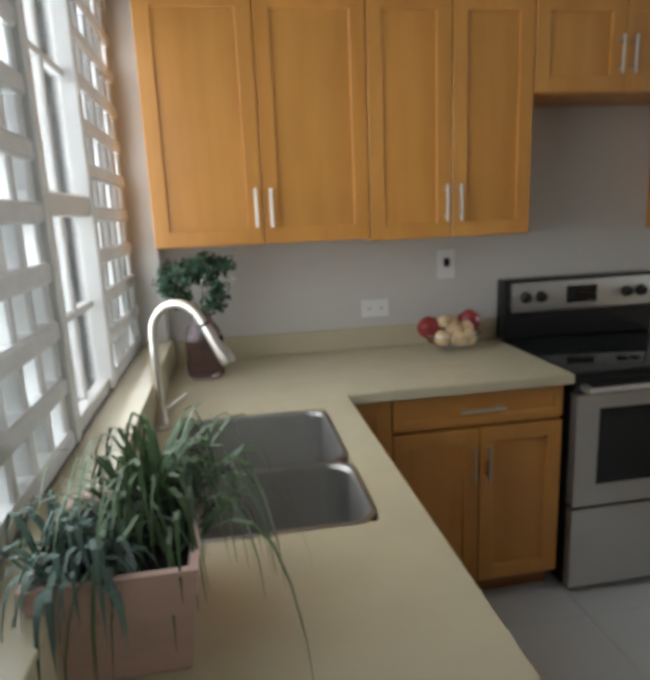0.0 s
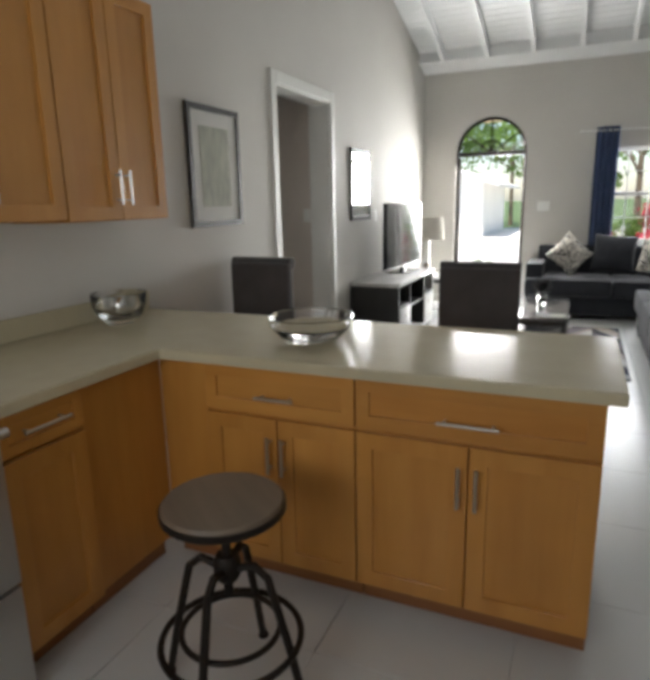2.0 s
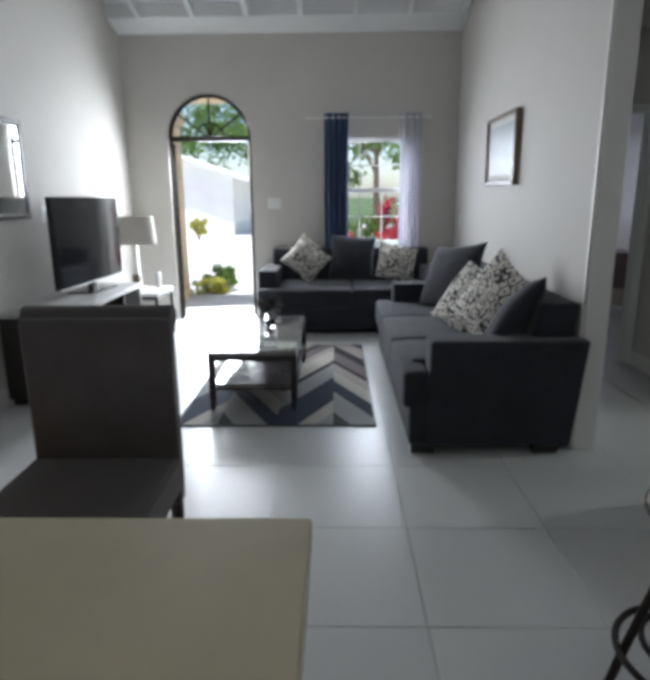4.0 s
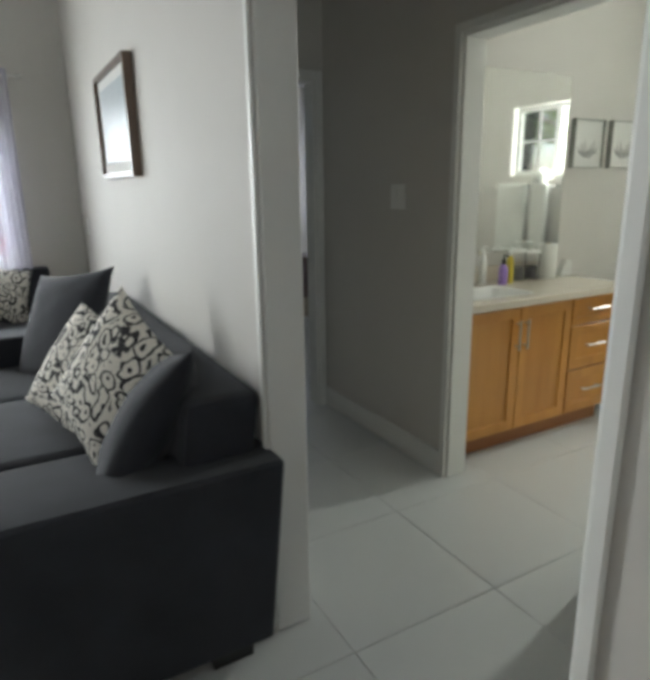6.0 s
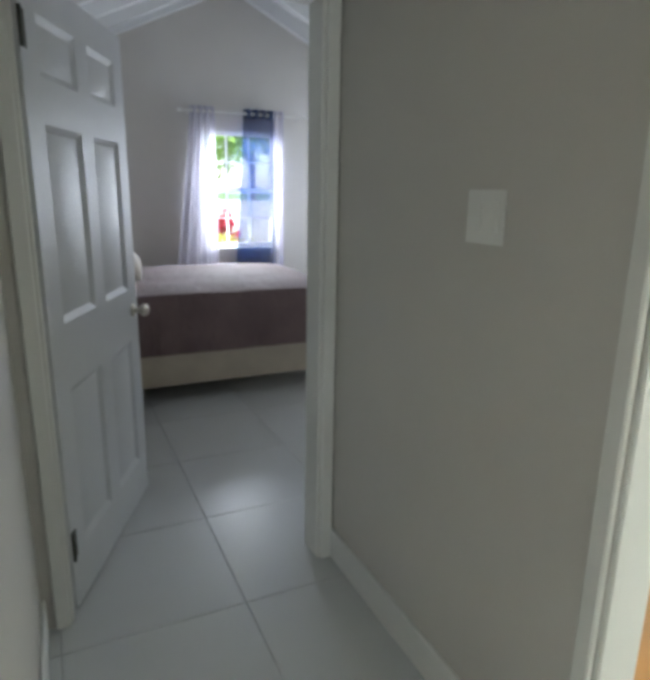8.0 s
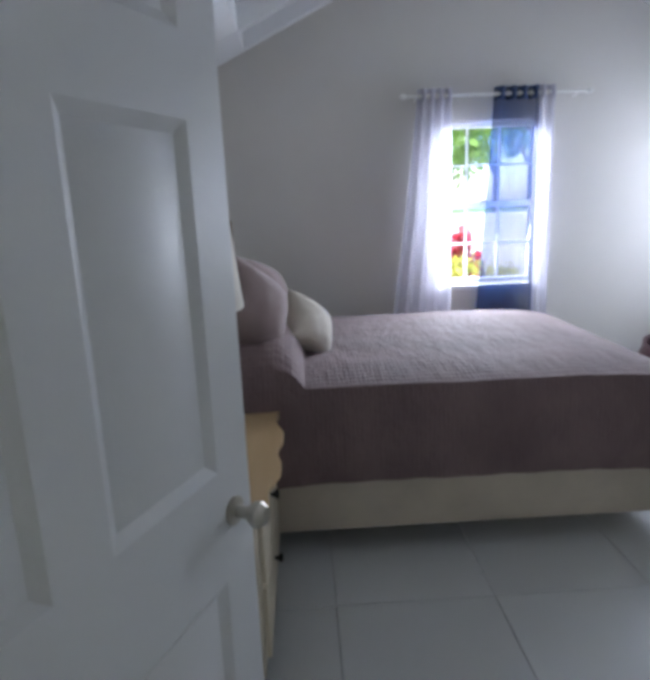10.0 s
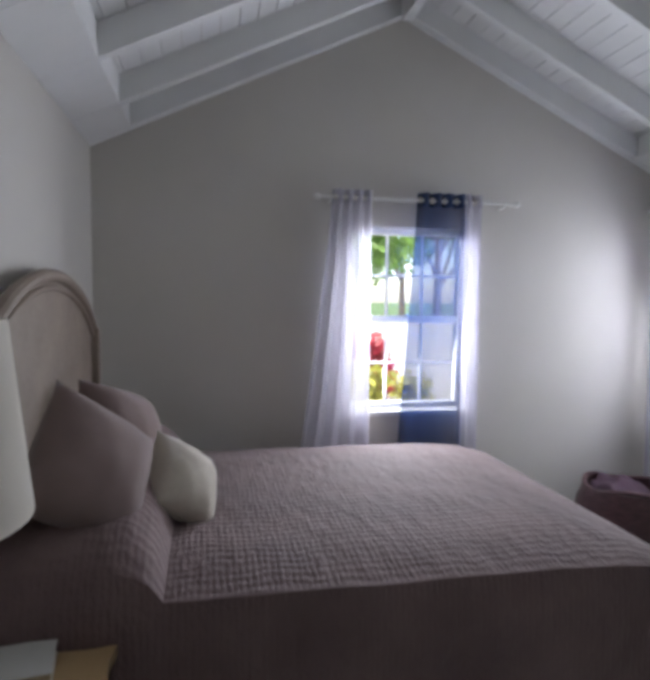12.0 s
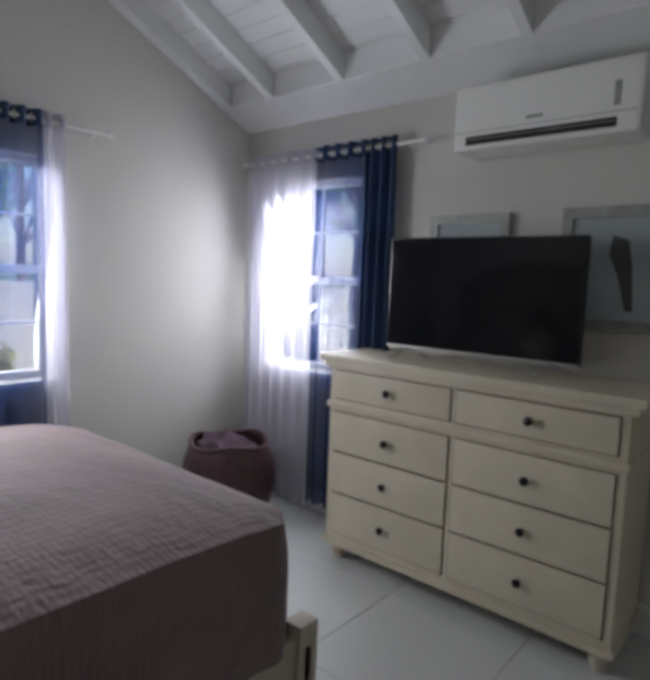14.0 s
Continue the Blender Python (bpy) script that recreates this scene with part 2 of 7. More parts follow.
ARTGREY = mat("pale_blue_grey_print", (0.36, 0.41, 0.43), 0.4, 0, 0.12, 3, 0.0)
INK = mat("grey_ink", (0.10, 0.10, 0.10), 0.8)
SKETCH = mat("pale_pencil_grey", (0.34, 0.34, 0.33), 0.8)
# for the added backdrop that makes the kitchen panes look grey
GREYWALL = mat("grey_backdrop_render", (0.26, 0.26, 0.25), 0.85, 0, 0.15, 2, 0.2, 50)
OVENGLASS = mat("oven_window_glass", (0.010, 0.012, 0.011), 0.22, 0, 0.2, 4, 0.0)
BROWNFRAME = wood("brown_frame_wood", (0.10, 0.062, 0.04), (0.17, 0.11, 0.075), 0.4, "z", 8)
SILVERFRAME = mat("weathered_silver_frame", (0.30, 0.31, 0.28), 0.5, 0.3, 0.25, 12, 0.2, 60)
VANTOP = mat("cream_vanity_stone", (0.64, 0.58, 0.48), 0.14, 0, 0.04, 9, 0.01)
TOWEL = fabric("white_towel", (0.72, 0.72, 0.68), 0.05, 160, bump=0.7)
LILAC = mat("lilac_soap", (0.34, 0.22, 0.55), 0.3)
YELLOW = mat("yellow_bottle", (0.62, 0.50, 0.06), 0.3)
DOORPAINT = mat("white_door_paint", (0.64, 0.65, 0.66), 0.38, 0, 0.03, 3, 0.06, 90)
LATTICE = mat("white_block_paint", (0.70, 0.71, 0.70), 0.55, 0, 0.10, 9, 0.12, 60)
GRASS = mat("lawn", (0.070, 0.115, 0.035), 0.9, 0, 0.35, 1.5, 0.5, 60)
CONCRETE = mat("pale_concrete", (0.72, 0.70, 0.66), 0.85, 0, 0.1, 2, 0.2, 60)
PORCH = mat("cream_porch_render", (0.60, 0.47, 0.29), 0.8, 0, 0.05, 3, 0.2, 80)
HOUSEWALL = mat("white_house_render", (0.76, 0.75, 0.72), 0.85, 0, 0.05, 1, 0.1, 60)
ROOFMAT = mat("pale_roof_shingle", (0.62, 0.61, 0.59), 0.85, 0, 0.12, 3, 0.3, 30)
TRUNK = mat("grey_bark", (0.16, 0.12, 0.085), 0.9, 0, 0.3, 8, 0.6, 40)
HALLW = mat("taupe_hall_paint", (0.62, 0.56, 0.51), 0.75, 0, 0.04, 1.5, 0.1, 150)


def leafy(name, col, var=0.45, scale=1.2):
    """Thin leaves that let some light through."""
    m, nt, ns, ln, b = nodes_of(name)
    c = mixed(nt, tuple(x * (1 - var) for x in col), tuple(x * (1 + var) for x in col), lerp_float(nt, noise_node(nt, coords(nt), scale), 0, 1))
    ln.new(c, b.inputs["Base Color"])
    b.inputs["Roughness"].default_value = 0.5
    tr, mx = ns.new("ShaderNodeBsdfTranslucent"), ns.new("ShaderNodeMixShader")
    mx.inputs[0].default_value = 0.5
    ln.new(c, tr.inputs[0])
    ln.new(b.outputs[0], mx.inputs[1])
    ln.new(tr.outputs[0], mx.inputs[2])
    ln.new(mx.outputs[0], ns["Material Output"].inputs[0])
    return m


TREELEAF = leafy("sunlit_tree_leaf", (0.15, 0.26, 0.05))
REDLEAF = leafy("crimson_bract", (0.45, 0.03, 0.055), 0.4, 6)
YELLEAF = leafy("yellow_green_leaf", (0.46, 0.45, 0.08), 0.4, 6)


def floral_cloth():
    m, nt, ns, ln, b = nodes_of("cream_black_floral_cloth")
    v = coords(nt, 1, 1, 1)
    wob = ns.new("ShaderNodeTexNoise")
    wob.inputs["Scale"].default_value = 9
    ln.new(v, wob.inputs[0])
    ad = ns.new("ShaderNodeMixRGB")
    ad.inputs[0].default_value = 0.10
    ln.new(v, ad.inputs[1])
    ln.new(wob.outputs["Color"], ad.inputs[2])
    vo = ns.new("ShaderNodeTexVoronoi")
    vo.inputs["Scale"].default_value = 17.0
    ln.new(ad.outputs[0], vo.inputs["Vector"])
    sn = ns.new("ShaderNodeMath")
    sn.operation, sn.inputs[1].default_value = "MULTIPLY", 15.0
    ln.new(vo.outputs["Distance"], sn.inputs[0])
    s2 = ns.new("ShaderNodeMath")
    s2.operation = "SINE"
    ln.new(sn.outputs[0], s2.inputs[0])
    th = ns.new("ShaderNodeMapRange")
    th.inputs[1].default_value, th.inputs[2].default_value = 0.30, 0.55
    ln.new(s2.outputs[0], th.inputs[0])
    c = mixed(nt, (0.70, 0.67, 0.60), (0.026, 0.025, 0.028), th.outputs[0])
    ln.new(c, b.inputs["Base Color"])
    b.inputs["Roughness"].default_value = 0.9
    bumped(nt, noise_node(nt, v, 400), 0.2, b)
    return m


def chevron_rug():
    """Zigzag bands across a rug that is 1.26 wide and lies along x."""
    m, nt, ns, ln, b = nodes_of("chevron_rug_pile")
    tc, sep = ns.new("ShaderNodeTexCoord"), ns.new("ShaderNodeSeparateXYZ")
    ln.new(tc.outputs["Object"], sep.inputs[0])

    def math(op, a, bb=None):
        n = ns.new("ShaderNodeMath")
        n.operation = op
        for k, val in ((0, a), (1, bb)):
            if val is None:
                continue
            if isinstance(val, (int, float)):
                n.inputs[k].default_value = val
            else:
                ln.new(val, n.inputs[k])
        return n.outputs[0]

    tri = math("PINGPONG", math("ADD", sep.outputs[1], 0.368 + 7.36), 0.368)
    band = math("MULTIPLY", math("ADD", math("ADD", sep.outputs[0], 1.065), math("MULTIPLY", tri, 2.0)), 1 / 2.8)
    side = math("GREATER_THAN", math("FRACT", math("MULTIPLY", math("ADD", sep.outputs[1], 0.368 + 7.36), 1 / 0.736)), 0.5)
    cream, stone, slate, ink, sand, plum, moss = (0.44, 0.42, 0.38), (0.30, 0.31, 0.31), (0.026, 0.036, 0.064), (0.010, 0.011, 0.014), (0.34, 0.30, 0.27), (0.13, 0.110, 0.115), (0.045, 0.055, 0.048)

    def ramp(stops):
        r = ns.new("ShaderNodeValToRGB")
        r.color_ramp.interpolation = "CONSTANT"
        for k, (pos, col) in enumerate(stops):
            e = r.color_ramp.elements[k] if k < 2 else r.color_ramp.elements.new(pos / 2.8)
            e.position, e.color = pos / 2.8, (*col, 1)
        ln.new(band, r.inputs[0])
        return r.outputs[0]

    one = ramp(((0, stone), (0.27, cream), (0.50, slate), (1.05, stone), (1.42, ink), (1.53, cream), (1.90, sand), (2.05, plum), (2.3, ink), (2.45, cream)))
    two = ramp(((0, moss), (0.27, stone), (0.68, slate), (0.95, cream), (1.20, sand), (1.42, ink), (1.53, plum), (1.82, ink), (2.05, sand), (2.4, slate)))
    pick = ns.new("ShaderNodeMix")
    pick.data_type = "RGBA"
    ln.new(side, pick.inputs[0])
    ln.new(one, pick.inputs[6])
    ln.new(two, pick.inputs[7])
    ln.new(pick.outputs[2], b.inputs["Base Color"])
    b.inputs["Roughness"].default_value = 0.95
    bumped(nt, noise_node(nt, coords(nt), 260), 0.5, b)
    return m


def quilted():
    m, nt, ns, ln, b = nodes_of("mauve_quilt")
    v = coords(nt, 1, 1, 1)
    big, f = noise_node(nt, v, 3.0), noise_node(nt, v, 260)
    ln.new(mixed(nt, (0.152, 0.103, 0.105), (0.215, 0.150, 0.148), lerp_float(nt, big, 0, 1)), b.inputs["Base Color"])
    height = noise_node(nt, coords(nt, 0.7, 1.5, 1), 11.0, 5.0, 0.6)
    for direction, scale, distortion, weight in (("X", 8.5, 6.0, 0.10), ("Y", 17.0, 2.5, 0.055)):
        w, mx = ns.new("ShaderNodeTexWave"), ns.new("ShaderNodeMath")
        w.bands_direction = direction
        w.inputs["Scale"].default_value, w.inputs["Distortion"].default_value, w.inputs["Detail"].default_value = scale, distortion, 3
        ln.new(v, w.inputs[0])
        mx.operation, mx.inputs[1].default_value = "MULTIPLY_ADD", weight
        ln.new(w.outputs["Fac"], mx.inputs[0])
        ln.new(height, mx.inputs[2])
        height = mx.outputs[0]
    bumped(nt, height, 0.85, b, 0.020)
    b.inputs["Roughness"].default_value, b.inputs["Sheen Weight"].default_value = 0.85, 0.12
    return m


FLORAL, RUG, QUILT = floral_cloth(), chevron_rug(), quilted()

# ---- mesh helpers ----


def box(bm, x0, y0, z0, x1, y1, z1, bev=0.0, seg=2):
    r = bmesh.ops.create_cube(bm, size=1, matrix=Matrix.LocRotScale(((x0 + x1) / 2, (y0 + y1) / 2, (z0 + z1) / 2), None, (abs(x1 - x0), abs(y1 - y0), abs(z1 - z0))))
    if bev:
        es = list({e for v in r["verts"] for e in v.link_edges})
        bmesh.ops.bevel(bm, geom=es, offset=bev, segments=seg, profile=0.7, affect="EDGES")
    return bm


def B(x0, y0, z0, x1, y1, z1, bev=0.0, seg=2):
    return box(bmesh.new(), x0, y0, z0, x1, y1, z1, bev, seg)


def lathe(bm, prof, n=28, at=(0, 0, 0)):
    rings = []
    for r, z in prof:
        rings.append([bm.verts.new((at[0] + r * math.cos(2 * math.pi * k / n), at[1] + r * math.sin(2 * math.pi * k / n), at[2] + z)) for k in range(n)] if r > 1e-5 else [bm.verts.new((at[0], at[1], at[2] + z))])
    for a, b in zip(rings, rings[1:]):
        for k in range(n):
            k2 = (k + 1) % n
            if len(a) == 1 and len(b) == 1:
                continue
            if len(a) == 1:
                bm.faces.new((a[0], b[k2], b[k]))
            elif len(b) == 1:
                bm.faces.new((a[k], a[k2], b[0]))
            else:
                bm.faces.new((a[k], a[k2], b[k2], b[k]))
    return bm


def L(prof, n=28, at=(0, 0, 0)):
    return lathe(bmesh.new(), prof, n, at)


def tube(bm, pts, r, n=8, closed=False):
    pts = [Vector(p) for p in pts]
    rad = r if isinstance(r, (list, tuple)) else [r] * len(pts)
    rings, ref = [], None
    for i, p in enumerate(pts):
        a = pts[i - 1] if (i or closed) else p
        b = pts[(i + 1) % len(pts)] if (i < len(pts) - 1 or closed) else p
        d = (b - a).normalized()
        if ref is None:
            ref = d.orthogonal().normalized()
        u = (ref - d * ref.dot(d))
        u = u.normalized() if u.length > 1e-6 else d.orthogonal().normalized()
        ref = u
        w = d.cross(u)
        rings.append([bm.verts.new(p + (u * math.cos(2 * math.pi * k / n) + w * math.sin(2 * math.pi * k / n)) * rad[i]) for k in range(n)])
    prs = list(zip(rings, rings[1:])) + ([(rings[-1], rings[0])] if closed else [])
    for a, b in prs:
        for k in range(n):
            bm.faces.new((a[k], a[(k + 1) % n], b[(k + 1) % n], b[k]))
    if not closed:
        bm.faces.new(rings[0][::-1])
        bm.faces.new(rings[-1])
    return bm


def T(pts, r, n=8, closed=False):
    return tube(bmesh.new(), pts, r, n, closed)


def ring_pts(c, r, n=28):
    return [(c[0] + r * math.cos(2 * math.pi * k / n), c[1] + r * math.sin(2 * math.pi * k / n), c[2]) for k in range(n)]


def pillow(w, h, d, puff=0.55, n=20, droop=0.0):
    """A stuffed square cushion in its own xz plane, thickness along y, with pinched corners."""
    bm = bmesh.new()
    g = {}
    for s in (1, -1):
        for i in range(n + 1):
            for j in range(n + 1):
                u, v = 2 * i / n - 1, 2 * j / n - 1
                rim = i in (0, n) or j in (0, n)
                pin = 1 - 0.09 * (1 - abs(v) ** 2) * abs(u) ** 3
                pin2 = 1 - 0.09 * (1 - abs(u) ** 2) * abs(v) ** 3
                t = ((1 - u ** 2) * (1 - v ** 2)) ** puff
                wr = 0.006 * noise.noise((u * 3, v * 3, s * 2.0 + w * 9))
                x, z, y = u * w / 2 * pin, v * h / 2 * pin2, s * (d / 2 * t + (0 if rim else wr))
                key = (i, j, 0 if rim else s)
                if key not in g:
                    g[key] = bm.verts.new((x, y + droop * (v - 1) ** 2, z))
        for i in range(n):
            for j in range(n):
                q = [g[(a, b, 0 if (a in (0, n) or b in (0, n)) else s)] for a, b in ((i, j), (i + 1, j), (i + 1, j + 1), (i, j + 1))]
                bm.faces.new(q if s < 0 else q[::-1])
    return bm


def finish(bm, smooth=True):
    bmesh.ops.recalc_face_normals(bm, faces=bm.faces[:])
    if smooth:
        for f in bm.faces:
            f.smooth = True
        for e in bm.edges:
            if len(e.link_faces) == 2 and e.calc_face_angle(0) > 0.55:
                e.smooth = False
    return bm


def mesh_ob(name, bm, material, smooth=True):
    finish(bm, smooth)
    me = bpy.data.meshes.new(name)
    bm.to_mesh(me)
    bm.free()
    me.materials.append(material)
    return new(name, me)


def part(name, bm, material, parent, label=""):
    ob = mesh_ob(name, bm, material)
    ob.parent = parent
    if label:
        ob["label"] = label
    return ob


def thing(name, m, label, category, group="", kind=""):
    ob = new(name)
    ob.empty_display_size = 0.1
    ob.matrix_world = m if isinstance(m, Matrix) else pose(*m)
    return tagged(ob, label, category, group, kind)


def single(name, bm, material, label, category, group="", kind="", at=None):
    ob = mesh_ob(name, bm, material)
    if at is not None:
        ob.matrix_world = at
    return tagged(ob, label, category, group, kind)


def slab_with_holes(axis, lo, hi, us, zs, holes):
    """A wall along u (x or y) with its faces at lo and hi, split at us and zs; holes are (u0, u1, z0, z1). No inner faces."""
    us, zs = sorted(set(us) | {h[k] for h in holes for k in (0, 1)}), sorted(set(zs) | {h[k] for h in holes for k in (2, 3)})
    bm, vs = bmesh.new(), {}

    def full(i, j):
        if not (0 <= i < len(us) - 1 and 0 <= j < len(zs) - 1):
            return False
        u, z = (us[i] + us[i + 1]) / 2, (zs[j] + zs[j + 1]) / 2
        return not any(h[0] < u < h[1] and h[2] < z < h[3] for h in holes)

    def vert(i, s, j):
        k = (i, s, j)
        if k not in vs:
            t = hi if s else lo
            vs[k] = bm.verts.new({"x": (us[i], t, zs[j]), "y": (t, us[i], zs[j]), "z": (us[i], zs[j], t)}[axis])
        return vs[k]

    for i in range(len(us) - 1):
        for j in range(len(zs) - 1):
            if not full(i, j):
                continue
            for s in (0, 1):
                bm.faces.new([vert(i, s, j), vert(i + 1, s, j), vert(i + 1, s, j + 1), vert(i, s, j + 1)])
            if not full(i - 1, j):
                bm.faces.new([vert(i, 0, j), vert(i, 1, j), vert(i, 1, j + 1), vert(i, 0, j + 1)])
            if not full(i + 1, j):
                bm.faces.new([vert(i + 1, 0, j), vert(i + 1, 1, j), vert(i + 1, 1, j + 1), vert(i + 1, 0, j + 1)])
            if not full(i, j - 1):
                bm.faces.new([vert(i, 0, j), vert(i + 1, 0, j), vert(i + 1, 1, j), vert(i, 1, j)])
            if not full(i, j + 1):
                bm.faces.new([vert(i, 0, j + 1), vert(i + 1, 0, j + 1), vert(i + 1, 1, j + 1), vert(i, 1, j + 1)])
    return bm


def extrude_poly(bm, pts, offset):
    """A flat polygon given as 3D points, thickened by offset."""
    a = [bm.verts.new(p) for p in pts]
    b = [bm.verts.new(Vector(p) + Vector(offset)) for p in pts]
    bm.faces.new(a)
    bm.faces.new(b[::-1])
    for k in range(len(a)):
        k2 = (k + 1) % len(a)
        bm.faces.new((a[k], b[k], b[k2], a[k2]))
    return bm


def structure(name, bm, material, label="", category=""):
    ob = mesh_ob(name, bm, material, smooth=False)
    return tagged(ob, label, category, "", "structure")

# ---- the plan: inner faces of the walls ----
XW, XE, YN, YS = -0.23, 9.34, 2.58, -1.055
HN, HALLN, HS = -1.25, -1.18, -2.23            # bedroom head wall; hall, north and south
BX0, BX1, BY0, BY1 = 7.56, 11.28, -4.72, -1.25   # bedroom
TX0, TX1, TY0, TY1 = 4.50, 6.80, -4.90, -2.35    # bathroom
EAVE, RIDGE_X, SLOPE = 3.08, 4.55, 0.268
BEAVE, BRIDGE_Y, BSLOPE = 2.34, -2.985, 0.478
ARCH_Y, ARCH_R, ARCH_Z = 1.67, 0.46, 2.04

# ---- structure ----
wall_north = structure("wall_north", slab_with_holes("x", YN, YN + 0.2, [XW - 0.2, XE + 0.2], [-0.06, EAVE + 0.15], [(5.0, 6.0, -0.06, 2.29)]), WALL, "light grey painted plaster wall with a doorway", "wall")
wall_east = structure("wall_east", slab_with_holes("y", XE, XE + 0.2, [YS, YN], [-0.06, EAVE + 0.15],
                      [(ARCH_Y - ARCH_R, ARCH_Y + ARCH_R, -0.06, ARCH_Z + ARCH_R), (-0.53, 0.293, 0.87, 2.02)]), WALL, "light grey wall with an arched door opening and a window", "wall")
bm = bmesh.new()
for s in (-1, 1):
    pts = [(XE, ARCH_Y + s * ARCH_R, ARCH_Z + ARCH_R)]
    pts += [(XE, ARCH_Y + s * ARCH_R * math.cos(a), ARCH_Z + ARCH_R * math.sin(a)) for a in [k * math.pi / 32 for k in range(17)]]
    extrude_poly(bm, pts, (0.2, 0, 0))
structure("wall_arch_spandrel", bm, WALL, "plaster round the top of the arched doorway", "wall")
wall_south = structure("wall_south", slab_with_holes("x", HALLN, YS, [XW - 0.2, 7.5], [-0.06, EAVE + 0.15], [(4.63, 5.71, -0.06, 2.35)]), WALL, "light grey wall with a wide opening to the hall", "wall")
structure("wall_south_2", B(7.5005, HN, -0.06, XE, YS, EAVE + 0.15), WALL, "light grey wall between living room and bedroom", "wall")
wall_west = structure("wall_west", slab_with_holes("y", XW - 0.2, XW, [HN, YN], [-0.06, EAVE + 0.15], [(0.55, 2.44, 1.03, 2.32)]), WALL, "light grey kitchen wall with a deep window recess", "wall")
bm = bmesh.new()
for y0, w in ((YN, 0.2), (HN, YS - HN)):
    extrude_poly(bm, [(XW - 0.2, y0, EAVE + 0.15), (XE + 0.2, y0, EAVE + 0.15), (RIDGE_X, y0, EAVE + 0.15 + (XE - RIDGE_X) * SLOPE)], (0, w, 0))
structure("wall_gable", bm, WALL, "grey gable walls under the sloping ceiling", "wall")

# hall behind the north doorway
bm = bmesh.new()
for x0, y0, x1, y1 in ((4.85, YN + 0.2, 4.99, 4.2), (6.01, YN + 0.2, 6.15, 4.2), (4.85, 4.2005, 6.15, 4.28)):
    box(bm, x0, y0, -0.06, x1, y1, 2.7)
structure("wall_passage", bm, HALLW, "taupe walls of a dim passage", "wall")
structure("ceiling_passage", B(4.85, YN + 0.2, 2.7, 6.15, 4.28, 2.8), WHITE, "white passage ceiling", "ceiling")

# hall, bathroom and bedroom walls
structure("wall_hall_south", slab_with_holes("x", TY1, HS, [4.35, 7.44], [-0.06, 2.7], [(5.35, 6.232, -0.06, 2.03)]), WALL, "beige grey hall wall with the bathroom doorway", "wall")
structure("wall_hall_west", B(4.23, TY1, -0.06, 4.35, HALLN, 2.7), WALL, "beige grey end wall of the hall", "wall")
structure("wall_bedroom_west", slab_with_holes("y", 7.44, 7.56, [BY0 - 0.2, HALLN], [-0.06, BEAVE + 0.13], [(-2.175, -1.262, -0.06, 2.03)]), WALL, "beige grey wall with the bedroom doorway", "wall")
structure("wall_bedroom_north", B(XE, BY1, -0.06, BX1 + 0.2, BY1 + 0.2, BEAVE + 0.2), WALL, "grey bedroom wall behind the bed", "wall")
structure("wall_bedroom_east", slab_with_holes("y", BX1, BX1 + 0.2, [BY0 - 0.2, BY1], [-0.06, BEAVE + 0.13], [(-3.43, -2.68, 0.87, 1.97)]), WALL, "mauve grey gable wall with a window", "wall")
structure("wall_bedroom_south", slab_with_holes("x", BY0 - 0.2, BY0, [7.56, BX1], [-0.06, BEAVE + 0.13], [(10.34, 11.07, 0.86, 2.0)]), WALL, "grey bedroom wall with a window", "wall")
bm = bmesh.new()
for x0 in (7.44, BX1):
    w = 0.12 if x0 < 8 else 0.2
    extrude_poly(bm, [(x0, BY0, BEAVE + 0.13), (x0, BY1, BEAVE + 0.13), (x0, BRIDGE_Y, BEAVE + 0.13 + 1.735 * BSLOPE)], (w, 0, 0))
structure("wall_bedroom_gable", bm, WALL, "mauve grey gable under the pitched ceiling", "wall")
structure("wall_bath_east", B(TX1, TY0 - 0.2, -0.06, TX1 + 0.12, TY1, 2.7), WALL, "pale grey bathroom wall behind the mirror", "wall")
structure("wall_bath_west", B(TX0 - 0.15, TY0 - 0.2, -0.06, TX0, TY1, 2.7), WALL, "pale grey bathroom end wall", "wall")
structure("wall_bath_south", slab_with_holes("x", TY0 - 0.2, TY0, [TX0, TX1], [-0.06, 2.7], [(5.12, 6.08, 1.495, 2.115)]), WALL, "pale grey bathroom wall with a high window", "wall")
structure("ceiling_hall", B(4.23, TY0 - 0.2, 2.62, 7.56, HALLN, 2.7), WHITE, "flat white ceiling of hall and bathroom", "ceiling")

